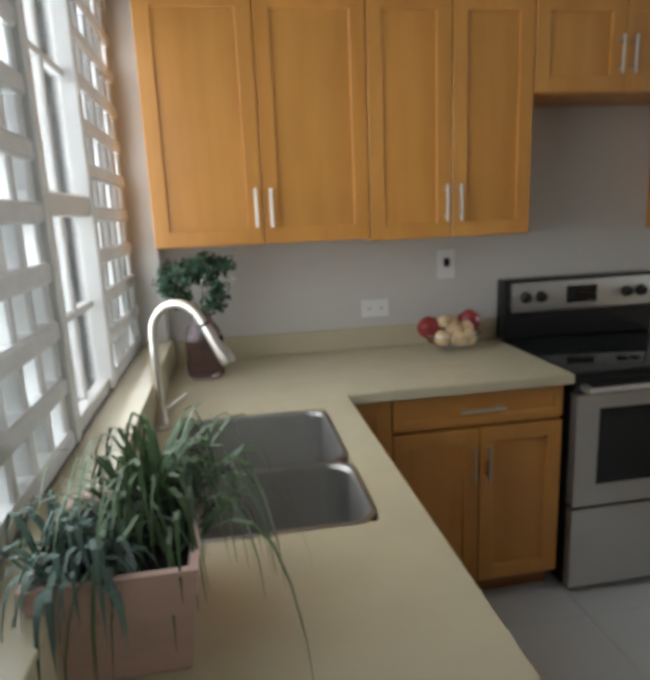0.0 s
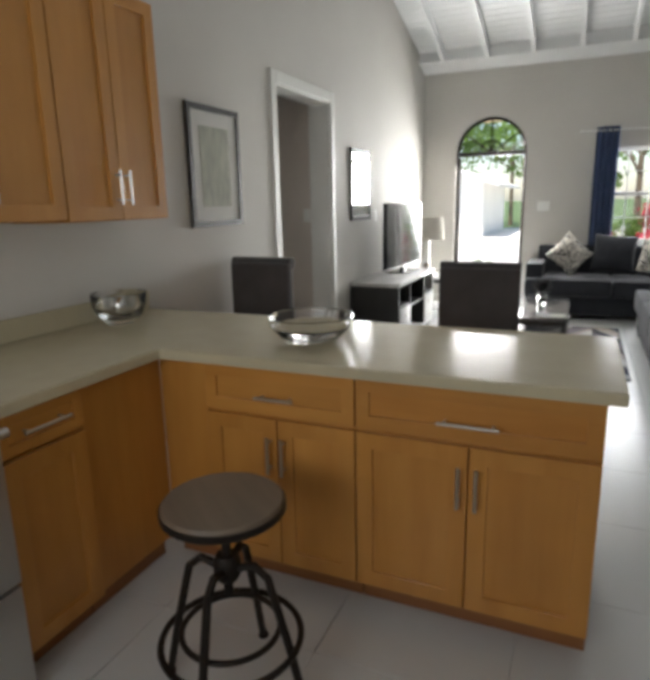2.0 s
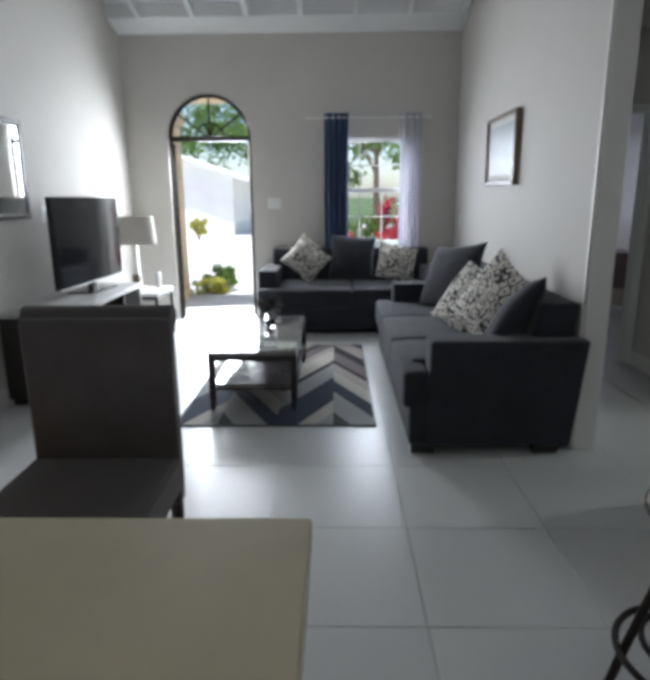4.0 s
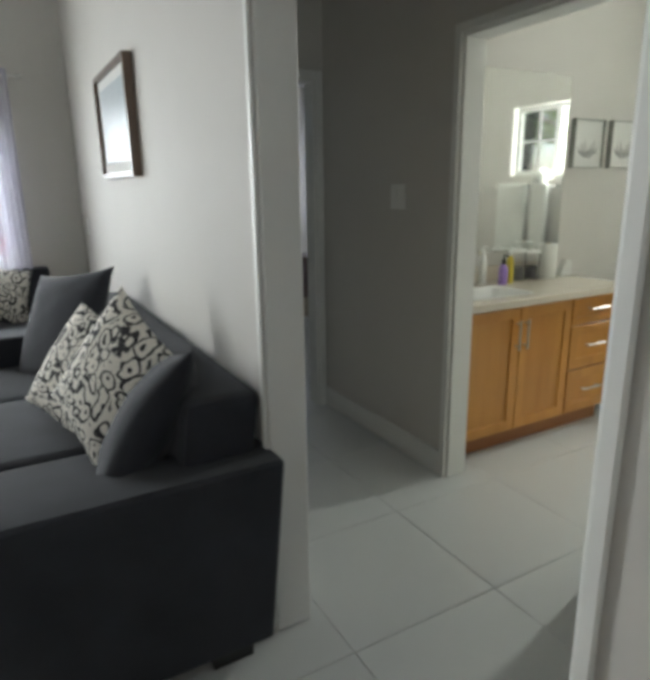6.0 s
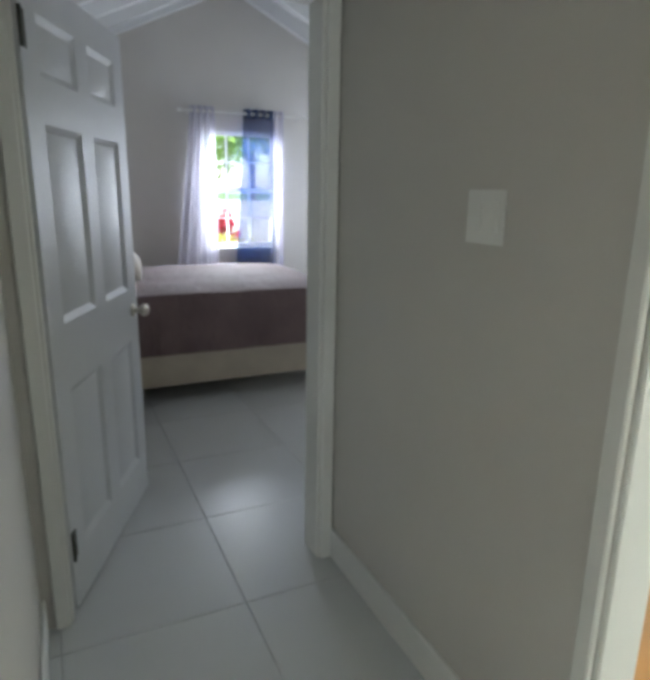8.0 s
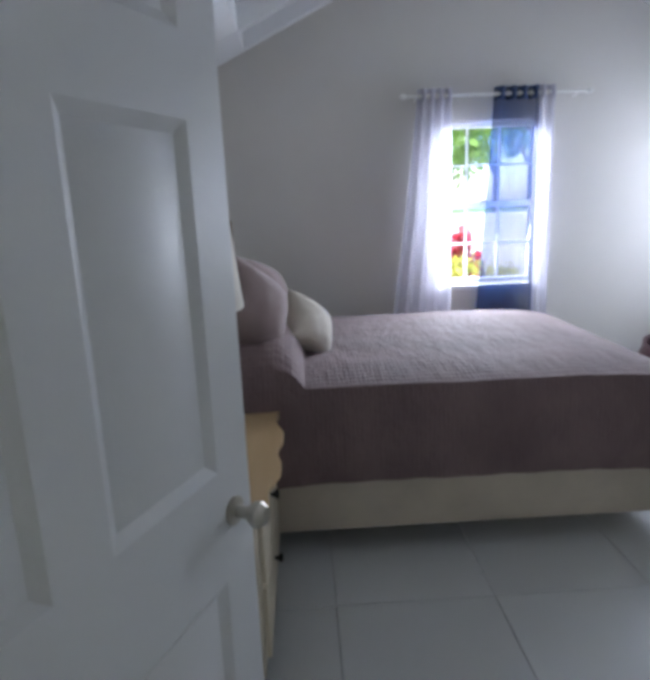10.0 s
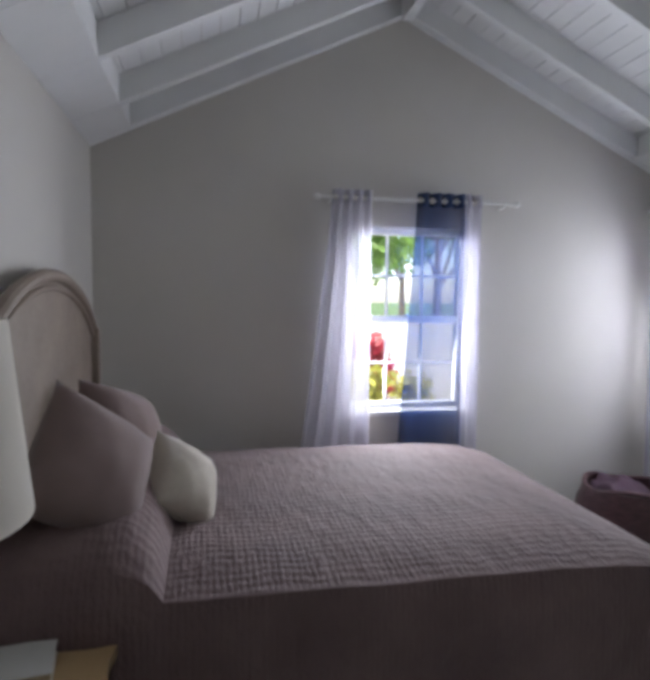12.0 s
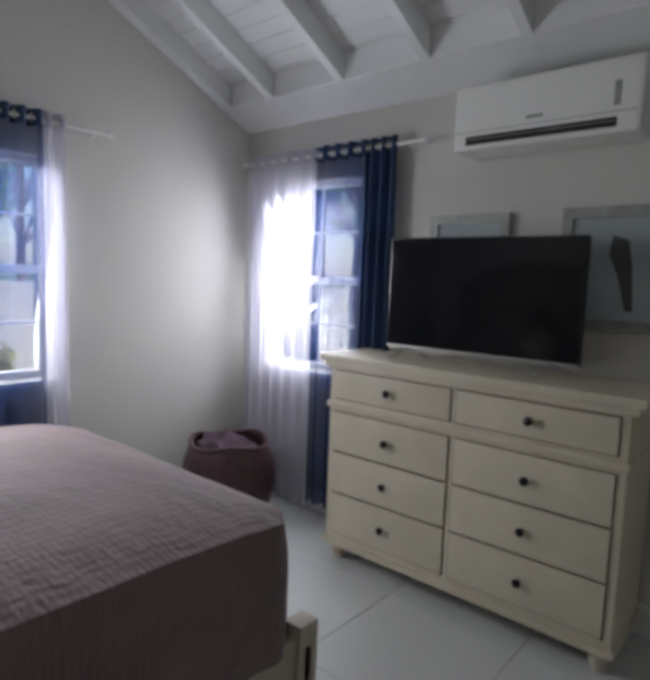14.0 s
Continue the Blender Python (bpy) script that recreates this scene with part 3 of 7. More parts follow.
# ceilings: boards on rafters
bm = bmesh.new()
n = 42
for side in (-1, 1):
    run = (XE - RIDGE_X) if side > 0 else (RIDGE_X - XW)
    for k in range(n):
        a, b = k / n * run + 0.004, (k + 1) / n * run - 0.004
        pts = [(RIDGE_X + side * d, YS - 0.02, EAVE + 0.13 + ((XE - RIDGE_X) - d) * SLOPE) for d in (a, b)]
        extrude_poly(bm, [pts[0], pts[1], (pts[1][0], YN + 0.02, pts[1][2]), (pts[0][0], YN + 0.02, pts[0][2])], (0, 0, 0.02))
y = YS + 0.02
while y < YN:
    for side in (-1, 1):
        run = (XE - RIDGE_X) if side > 0 else (RIDGE_X - XW)
        z = lambda d: EAVE + ((XE - RIDGE_X) - d) * SLOPE
        p = [(RIDGE_X, y, z(0)), (RIDGE_X + side * run, y, z(run)), (RIDGE_X + side * run, y, z(run) + 0.128), (RIDGE_X, y, z(0) + 0.128)]
        extrude_poly(bm, p, (0, 0.05, 0))
    y += 0.545
box(bm, XE - 0.02, YS + 0.002, EAVE, XE - 0.002, YN - 0.002, EAVE + 0.13)
extrude_poly(bm, [(XE - 0.02, YS + 0.002, EAVE + 0.004), (XE - 0.30, YS + 0.002, EAVE + 0.08), (XE - 0.30, YN - 0.002, EAVE + 0.08), (XE - 0.02, YN - 0.002, EAVE + 0.004)], (0, 0, 0.012))
y = YS + 0.072
while y < YN - 0.06:
    box(bm, XE - 0.312, y, EAVE + 0.081, XE - 0.30, min(y + 0.493, YN - 0.004), EAVE + 0.215)
    y += 0.545
structure("ceiling_living", bm, CEIL, "white board ceiling on white rafters", "ceiling")
bm = bmesh.new()
for side in (-1, 1):
    run = (XE + 0.5 - RIDGE_X) if side > 0 else (RIDGE_X - XW + 0.5)
    z = lambda d: EAVE + 0.19 + ((XE - RIDGE_X) - d) * SLOPE
    extrude_poly(bm, [(RIDGE_X, HN - 0.3, z(0)), (RIDGE_X + side * run, HN - 0.3, z(run)), (RIDGE_X + side * run, YN + 0.5, z(run)), (RIDGE_X, YN + 0.5, z(0))], (0, 0, 0.08))
structure("roof_main", bm, ROOFMAT, "pale shingle roof", "roof")

bm = bmesh.new()


def bz(y):
    return BEAVE + (1.735 - abs(y - BRIDGE_Y)) * BSLOPE


n = 20
for s in (-1, 1):
    for k in range(n):
        d0, d1 = k / n * 1.76 + 0.003, (k + 1) / n * 1.76 - 0.003
        ys = (BRIDGE_Y + s * d0, BRIDGE_Y + s * d1)
        extrude_poly(bm, [(BX0, ys[0], bz(ys[0]) + 0.13), (BX1, ys[0], bz(ys[0]) + 0.13), (BX1, ys[1], bz(ys[1]) + 0.13), (BX0, ys[1], bz(ys[1]) + 0.13)], (0, 0, 0.02))
    for x in (11.21, 10.84, 10.315, 9.81, 9.33, 8.86, 8.39, 7.93, 7.60):
        ye = BRIDGE_Y + s * 1.733
        extrude_poly(bm, [(x, BRIDGE_Y + s * 0.02, bz(BRIDGE_Y + 0.02)), (x, ye, bz(ye)), (x, ye, bz(ye) + 0.13), (x, BRIDGE_Y + s * 0.02, bz(BRIDGE_Y + 0.02) + 0.13)], (0.05 if x < 11.2 else 0.069, 0, 0))
    ye, yi = BRIDGE_Y + s * 1.733, BRIDGE_Y + s * 1.52
    extrude_poly(bm, [(BX0, ye, bz(ye) + 0.002), (BX1 - 0.002, ye, bz(ye) + 0.002), (BX1 - 0.002, yi, bz(yi) + 0.002), (BX0, yi, bz(yi) + 0.002)], (0, 0, 0.015))
    box(bm, BX0 + 0.01, min(yi, yi + s * 0.012), bz(yi) + 0.016, BX1 - 0.08, max(yi, yi + s * 0.012), bz(yi) + 0.128)
box(bm, BX0, BRIDGE_Y - 0.03, bz(BRIDGE_Y) - 0.045, BX1 - 0.07, BRIDGE_Y + 0.03, bz(BRIDGE_Y) + 0.12)
structure("ceiling_bedroom", bm, CEIL, "white pitched board ceiling with exposed rafters", "ceiling")
bm = bmesh.new()
for s in (-1, 1):
    ye = BRIDGE_Y + s * (2.3 if s < 0 else 1.92)
    extrude_poly(bm, [(7.3, BRIDGE_Y, bz(BRIDGE_Y) + 0.19), (BX1 + 0.5, BRIDGE_Y, bz(BRIDGE_Y) + 0.19), (BX1 + 0.5, ye, bz(ye) + 0.19), (7.3, ye, bz(ye) + 0.19)], (0, 0, 0.08))
box(bm, 4.0, TY0 - 0.5, 2.71, 7.6, HALLN, 2.80)
structure("roof_bedroom", bm, ROOFMAT, "pale shingle roof over the bedroom", "roof")

# trim
bm = bmesh.new()


def skirting(x0, y0, x1, y1):
    box(bm, x0, y0, 0, x1, y1, 0.128, 0.004, 1)


for a in ((XW, YS, 4.598, YS + 0.014), (5.742, YS, XE, YS + 0.014), (3.46, YN - 0.014, 4.91, YN), (6.09, YN - 0.014, XE, YN), (XE - 0.014, YS + 0.014, XE, ARCH_Y - 0.5), (XE - 0.014, ARCH_Y + 0.5, XE, YN - 0.014),
          (6.274, HS, 7.426, HS + 0.014), (4.35, HS, 5.308, HS + 0.014), (5.724, HALLN - 0.014, 7.426, HALLN), (TX1 - 0.014, TY0, TX1, -3.62), (BX1 - 0.014, BY0, BX1, BY1), (BX0, BY0, BX1 - 0.014, BY0 + 0.014), (BX0, BY1 - 0.014, BX1 - 0.014, BY1), (BX0, BY0 + 0.014, BX0 + 0.014, -2.20)):
    skirting(*a)
structure("baseboard", bm, WHITE, "white painted baseboards along the walls", "baseboard")


def casing(name, axis, face, out, u0, u1, top, label, w=0.085, t=0.018, depth=0.0):
    """Flat boards round an opening on the wall face, and a lining through the wall."""
    b = bmesh.new()
    a0, a1 = sorted((face, face + out * t))

    def put(ua, ub, za, zb, lo=a0, hi=a1):
        box(b, *((ua, lo, za, ub, hi, zb) if axis == "x" else (lo, ua, za, hi, ub, zb)), 0.004, 1)

    put(u0 - w, u0, 0, top + w)
    put(u1, u1 + w, 0, top + w)
    put(u0, u1, top, top + w)
    if depth:
        l0, l1 = sorted((face - out * 0.001, face - out * depth))
        put(u0 - 0.012, u0 + 0.012, 0, top + 0.012, l0, l1)
        put(u1 - 0.012, u1 + 0.012, 0, top + 0.012, l0, l1)
        put(u0 + 0.012, u1 - 0.012, top - 0.012, top + 0.012, l0, l1)
    return structure(name, b, WHITE, label, "door trim")


casing("trim_passage", "x", YN, -1, 5.0, 6.0, 2.29, "white casing round the passage doorway", depth=0.2)
casing("trim_hall_opening", "x", YS, 1, 4.63, 5.71, 2.35, "pale casing round the hall opening", 0.03, 0.012, 0.124)
casing("trim_bath_door", "x", HS, 1, 5.35, 6.232, 2.03, "white casing round the bathroom doorway", 0.04, depth=0.119)
casing("trim_bedroom_door", "y", 7.44, -1, -2.175, -1.262, 2.03, "white casing round the bedroom doorway", 0.045, depth=0.119)

# outdoors
structure("ground", B(-400, -400, -0.45, 400, 400, -0.12), GRASS, "lawn that reaches the horizon", "ground")
structure("foundation", B(XW - 0.2, -4.9, -0.119, BX1 + 0.2, 4.3, -0.062), CONCRETE, "concrete house slab", "foundation")
structure("path", B(XE + 0.2, 0.6, -0.119, 24.0, 3.0, -0.05), CONCRETE, "pale concrete path outside the front door", "path")
structure("yard", B(14, -14, -0.119, 34, 14, -0.09), CONCRETE, "pale paved yard", "pavement")


# added end wall and overhang: they block the sky so the kitchen panes stay grey
structure("backdrop_end_wall", B(-2.849, 4.3, -0.119, XW - 0.2, 4.45, 2.7), GREYWALL, "added grey backdrop wall that shuts off bright sky behind the kitchen panes", "wall")
structure("sky_blocking_eave", B(-2.4, -1.2, 2.52, XW - 0.201, 3.0, 2.60), GREYWALL, "added grey overhang that keeps bright sky out of the kitchen panes", "roof")


# ---- windows ----
def window(name, m, w, z0, z1, cols, rows, mid, label, depth=0.2):
    """A double-hung sash window; local x along the wall, outside towards +y, z from the floor."""
    ob = thing(name, m, label, "window", kind="structure")
    b = bmesh.new()
    f = 0.035
    for a in ((0, 0.08, z0, f, 0.14, z1), (w - f, 0.08, z0, w, 0.14, z1), (f, 0.08, z0, w - f, 0.14, z0 + f), (f, 0.08, z1 - f, w - f, 0.14, z1), (f, 0.085, mid - 0.022, w - f, 0.135, mid + 0.022)):
        box(b, *a, 0.004, 1)
    part("window_frame", b, WHITE, ob)
    part("window_sill", B(-0.02, -0.02, z0 - 0.03, w + 0.02, 0.08, z0 - 0.001, 0.005), WHITE, ob)
    b = bmesh.new()
    for k in range(1, cols):
        x = f + (w - 2 * f) * k / cols
        box(b, x - 0.0065, 0.10, z0 + f, x + 0.0065, 0.12, z1 - f)
    for lo, hi in ((z0 + f, mid - 0.022), (mid + 0.022, z1 - f)):
        for k in range(1, rows):
            z = lo + (hi - lo) * k / rows
            box(b, f, 0.101, z - 0.0065, w - f, 0.119, z + 0.0065)
    part("muntin", b, WHITE, ob)
    for lo, hi in ((z0 + f, mid - 0.022), (mid + 0.022, z1 - f)):
        p = part("pane", B(f, 0.108, lo, w - f, 0.112, hi), PANE, ob)
        p.visible_shadow = False
    part("latch", B(w / 2 - 0.02, 0.06, mid + 0.01, w / 2 + 0.02, 0.086, mid + 0.03, 0.004), NICKEL, ob)
    return ob


def outward(x, y, rz):
    return pose(x, y, 0, 0, 0, rz)


window("window_1", outward(XE, 0.293, -90), 0.823, 0.87, 2.02, 3, 2, 1.468, "white double-hung window with grid muntins above the sofa")
window("window_2", outward(BX1, -2.68, -90), 0.75, 0.87, 1.97, 3, 2, 1.42, "white double-hung window above the bed")
window("window_3", outward(11.07, BY0, 180), 0.73, 0.86, 2.0, 2, 2, 1.41, "white double-hung window behind voile curtains")
bw = thing("window_4", outward(6.08, TY0, 180), "white casement window high in the bathroom wall", "window", kind="structure")
part("window_frame", slab_with_holes("x", 0.06, 0.12, [0, 0.96], [1.495, 2.115], [(0.045, 0.45, 1.54, 2.07), (0.51, 0.915, 1.54, 2.07)]), WHITE, bw)
b = bmesh.new()
for x in (0.2475, 0.7125):
    box(b, x - 0.008, 0.08, 1.54, x + 0.008, 0.10, 2.07)
    box(b, x - 0.2025, 0.081, 1.797, x + 0.2025, 0.099, 1.813)
part("muntin", b, WHITE, bw)
for x in (0.045, 0.51):
    part("pane", B(x, 0.088, 1.54, x + 0.405, 0.092, 2.07), PANE, bw).visible_shadow = False

# kitchen window: a sash between panels of open blocks
kw = thing("window_5", outward(-0.38, 0.55, 90), "white kitchen window between panels of open square blocks", "window", kind="structure")
for u0, u1 in ((0.02, 0.78), (1.30, 1.87)):
    nx = max(2, round((u1 - u0) / 0.115))
    nz = 10
    b = bmesh.new()
    for k in range(nx + 1):
        x = u0 + (u1 - u0) * k / nx
        box(b, x - 0.016, -0.045, 1.035, x + 0.016, 0.02, 2.315, 0.005, 1)
    for k in range(nz + 1):
        z = 1.055 + 1.24 * k / nz
        box(b, u0 - 0.016, -0.055, z - 0.022, u1 + 0.016, 0.025, z + 0.022, 0.007, 1)
    for k in range(nx):
        for j in range(nz):
            x, z = u0 + (u1 - u0) * (k + 0.5) / nx, 1.055 + 1.24 * (j + 0.5) / nz
            if (k + j) % 3:
                box(b, x - 0.024, 0.0, z - 0.03, x + 0.024, 0.022, z + 0.03, 0.004, 1)
    part("block_panel", b, LATTICE, kw)
b = bmesh.new()
for a in ((0.80, -0.06, 1.035, 0.84, 0.03, 2.315), (1.24, -0.06, 1.035, 1.28, 0.03, 2.315), (0.84, -0.05, 1.035, 1.24, 0.02, 1.075), (0.84, -0.05, 1.545, 1.24, 0.02, 1.60), (0.84, -0.05, 2.27, 1.24, 0.02, 2.315), (1.03, -0.03, 1.075, 1.05, 0.0, 2.27), (0.84, -0.03, 1.29, 1.24, 0.0, 1.31), (0.84, -0.03, 1.91, 1.24, 0.0, 1.93)):
    box(b, *a, 0.004, 1)
part("window_frame", b, WHITE, kw)
part("pane", B(0.84, -0.017, 1.075, 1.24, -0.013, 2.27), PANE, kw).visible_shadow = False

# front door: iron frame, fanlight, an open leaf outside
fd = thing("door_1", (XE + 0.06, ARCH_Y, 0), "dark iron arched door frame with a fanlight, its leaf standing open", "door", kind="structure")
b = bmesh.new()
R = ARCH_R - 0.022
tube(b, [(0, -R, 0), (0, -R, ARCH_Z)] + [(0, -R * math.cos(a), ARCH_Z + R * math.sin(a)) for a in [k * math.pi / 28 for k in range(29)]] + [(0, R, 0)], 0.022, 6)
box(b, -0.028, -R, ARCH_Z - 0.035, 0.028, R, ARCH_Z + 0.02, 0.004)
part("door_frame", b, IRON, fd)
b = bmesh.new()
tube(b, [(0, -0.16 * math.cos(a), ARCH_Z + 0.16 * math.sin(a)) for a in [k * math.pi / 16 for k in range(17)]], 0.010, 6)
for a in (36, 72, 90, 108, 144):
    c, s = math.cos(radians(a)), math.sin(radians(a))
    tube(b, [(0, 0, ARCH_Z), (0, -R * c, ARCH_Z + R * s)] if a in (36, 90, 144) else [(0, 0, ARCH_Z), (0, -0.16 * c, ARCH_Z + 0.16 * s)], 0.010, 6)
part("fanlight_bar", b, IRON, fd)
b = bmesh.new()
extrude_poly(b, [(-0.002, -R * math.cos(k * math.pi / 24), ARCH_Z + 0.02 + (R - 0.02) * math.sin(k * math.pi / 24)) for k in range(25)], (0.004, 0, 0))
p = part("pane", b, PANE, fd)
p.visible_shadow = False
b = bmesh.new()
for a in ((0.05, R - 0.03, 0.02, 0.09, R + 0.01, 1.99), (0.80, R - 0.03, 0.02, 0.84, R + 0.01, 1.99), (0.09, R - 0.025, 0.02, 0.80, R + 0.005, 0.10), (0.09, R - 0.025, 1.93, 0.80, R + 0.005, 1.99), (0.09, R - 0.025, 0.95, 0.80, R + 0.005, 1.02)):
    box(b, *a, 0.003, 1)
for k in range(1, 6):
    tube(b, [(0.09 + 0.71 * k / 6, R - 0.01, 0.10), (0.09 + 0.71 * k / 6, R - 0.01, 1.93)], 0.007, 6)
part("door_leaf", b, IRON, fd).matrix_local = Matrix.Translation((0.05, R - 0.01, 0)) @ Matrix.Rotation(radians(17), 4, "Z") @ Matrix.Translation((-0.05, 0.01 - R, 0))

# bedroom door, standing open into the room
bd = thing("door_2", pose(7.50, -1.270, 0, 0, 0, -24.0), "white six-panel door standing open into the bedroom", "door", kind="structure")
DW, DH, DT = 0.872, 2.012, 0.038
lst = [(0.108, 0.388), (0.495, 0.765)]
zst = [(0.20, 0.775), (0.995, 1.60), (1.73, 1.90)]
holes = [(a, c, z0, z1) for a, c in lst for z0, z1 in zst]
b = slab_with_holes("x", -DT / 2, DT / 2, [0.0, DW], [0.012, DH], holes)
part("leaf", b, DOORPAINT, bd)
for a, c, z0, z1 in holes:
    b = bmesh.new()
    for s in (-1, 1):
        outer = [(a, s * DT / 2, z0), (c, s * DT / 2, z0), (c, s * DT / 2, z1), (a, s * DT / 2, z1)]
        mid_ = [(a + 0.022, s * (DT / 2 - 0.012), z0 + 0.022), (c - 0.022, s * (DT / 2 - 0.012), z0 + 0.022), (c - 0.022, s * (DT / 2 - 0.012), z1 - 0.022), (a + 0.022, s * (DT / 2 - 0.012), z1 - 0.022)]
        inn = [(a + 0.05, s * (DT / 2 - 0.004), z0 + 0.05), (c - 0.05, s * (DT / 2 - 0.004), z0 + 0.05), (c - 0.05, s * (DT / 2 - 0.004), z1 - 0.05), (a + 0.05, s * (DT / 2 - 0.004), z1 - 0.05)]
        vo, vm, vi = ([b.verts.new(p) for p in q] for q in (outer, mid_, inn))
        for p, q in ((vo, vm), (vm, vi)):
            for k in range(4):
                b.faces.new((p[k], p[(k + 1) % 4], q[(k + 1) % 4], q[k]))
        b.faces.new(vi)
    part("panel", b, DOORPAINT, bd)
b = bmesh.new()
for s in (-1, 1):
    lathe(b, [(0.0, 0.0), (0.028, 0.0), (0.028, 0.006), (0.012, 0.010), (0.012, 0.03), (0.024, 0.045), (0.026, 0.058), (0.016, 0.07), (0.0, 0.072)], 18)
    for v in b.verts:
        if not v.tag:
            v.co = Vector((DW - 0.065, s * (DT / 2 + v.co.z), 0.90 + v.co.x)) + Vector((v.co.y, 0, 0))
            v.tag = True
part("door_handle", b, NICKEL, bd, "satin nickel door knob")
for z in (0.25, 1.84):
    h_ = B(0.004, -0.0225, z - 0.05, 0.036, -0.0192, z + 0.05, 0.001, 1)
    tube(h_, [(0.0, -0.026, z - 0.052), (0.0, -0.026, z + 0.052)], 0.006, 10)
    part("hinge", h_, PEWTER, bd, "dark metal butt hinge")

# ---- kitchen ----


def bar_handle(parent, x, y, z, length, upright=True):
    b = bmesh.new()
    h = length / 2
    d = Vector((0, 0, 1)) if upright else Vector((1, 0, 0))
    c = Vector((x, y - 0.03, z))
    tube(b, [c - d * h, c + d * h], 0.006, 10)
    for s in (-1, 1):
        q = c + d * (h - 0.02) * s
        tube(b, [q, q + Vector((0, 0.031, 0))], 0.0045, 8)
    return part("handle", b, NICKEL, parent, "satin nickel bar handle")


def shaker(parent, name, x0, z0, x1, z1, handle=None, rail=0.058, flat=False):
    """A framed door or drawer front at y -0.02..0 with a recessed panel. handle: ('v' or 'h', x, z)."""
    x0, x1, z0, z1 = x0 + 0.0025, x1 - 0.0025, z0 + 0.0025, z1 - 0.0025
    r = min(rail, (z1 - z0) * 0.27)
    b = slab_with_holes("x", -0.021, -0.001, [x0, x1], [z0, z1], [(x0 + r, x1 - r, z0 + r, z1 - r)])
    bmesh.ops.recalc_face_normals(b, faces=b.faces[:])
    bmesh.ops.bevel(b, geom=[e for e in b.edges if len(e.link_faces) == 2 and e.calc_face_angle(0) > 1], offset=0.0018, segments=1, affect="EDGES")
    grain = MAPLE if z1 - z0 > 0.25 else MAPLE_H
    d = part(name, b, grain, parent)
    part("panel", B(x0 + r - 0.001, -0.011, z0 + r - 0.001, x1 - r + 0.001, -0.003, z1 - r + 0.001), grain, d)
    if handle:
        bar_handle(d, handle[1], -0.021, handle[2], handle[3] if len(handle) > 3 else 0.14, handle[0] == "v")
    return d


def cabinet(name, m, w, depth, z0, z1, label, fronts, plinth=0.0, group=""):
    ob = thing(name, m, label, "cabinet", group)
    part("body", B(0.0008, 0, z0 + plinth, w - 0.0008, depth, z1, 0.0015, 1), MAPLE, ob)
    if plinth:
        part("plinth", B(0.0015, 0.055, z0, w - 0.0015, depth - 0.02, z0 + plinth - 0.0005), KICK, ob, "recessed plinth coloured darker than the fronts")
    for f in fronts:
        shaker(ob, *f)
    return ob


def two_doors(w, z0, z1, low=True, left=0.0):
    mid = (left + w) / 2
    hz = z0 + 0.135 if low else z1 - 0.135
    return [("door", left, z0, mid, z1, ("v", mid - 0.028, hz)), ("door", mid, z0, w, z1, ("v", mid + 0.028, hz))]


UF, UT = 2.29, 2.30
UD = YN - UF - 0.001
cabinet("wall_cabinet", (-0.22, UF, 0), 0.817, UD, 1.42, UT, "honey maple wall cabinet with two framed doors", two_doors(0.817, 1.42, UT), group="kitchen wall cabinets")
cabinet("wall_cabinet", (0.597, UF, 0), 0.664, UD, 1.41, UT, "honey maple wall cabinet with two framed doors beside the range", two_doors(0.664, 1.41, UT), group="kitchen wall cabinets")
cabinet("wall_cabinet", (1.262, UF, 0), 0.762, UD, 1.946, UT, "short honey maple cabinet above the range", two_doors(0.762, 1.946, UT), group="kitchen wall cabinets")
cabinet("wall_cabinet", (2.025, UF, 0), 0.68, UD, 1.395, UT, "honey maple wall cabinet with two framed doors", two_doors(0.68, 1.395, UT), group="kitchen wall cabinets")
cabinet("wall_cabinet", (2.706, UF, 0), 0.594, UD, 1.385, UT, "honey maple wall cabinet at the end of the row", two_doors(0.594, 1.385, UT), group="kitchen wall cabinets")

BF, BT = 1.95, 0.876
cabinet("base_cabinet", (0.41, BF, 0), 0.165, 0.62, 0, BT, "narrow honey maple corner filler cabinet", [("door", 0.0, 0.10, 0.165, BT)], 0.1, "kitchen base cabinets")
cabinet("base_cabinet", (0.576, BF, 0), 0.66, 0.62, 0, BT, "honey maple base cabinet with a drawer and two doors",
        [("drawer", 0, 0.745, 0.66, BT, ("h", 0.33, 0.81, 0.17))] + two_doors(0.66, 0.10, 0.735, False), 0.1, "kitchen base cabinets")
cabinet("base_cabinet", (2.036, BF, 0), 0.315, 0.62, 0, BT, "narrow honey maple base cabinet with one drawer",
        [("drawer", 0, 0.742, 0.315, BT, ("h", 0.155, 0.81, 0.17)), ("door", 0, 0.10, 0.315, 0.732)], 0.1, "kitchen base cabinets")
cabinet("base_cabinet", (2.352, BF, 0), 0.412, 0.62, 0, BT, "plain honey maple corner cabinet", [], 0.1, "kitchen base cabinets")
PF = 2.765
cabinet("base_cabinet", (PF, BF, 0, 0, 0, -90), 0.22, 0.63, 0, BT, "plain honey maple filler of the peninsula", [], 0.1, "kitchen base cabinets")
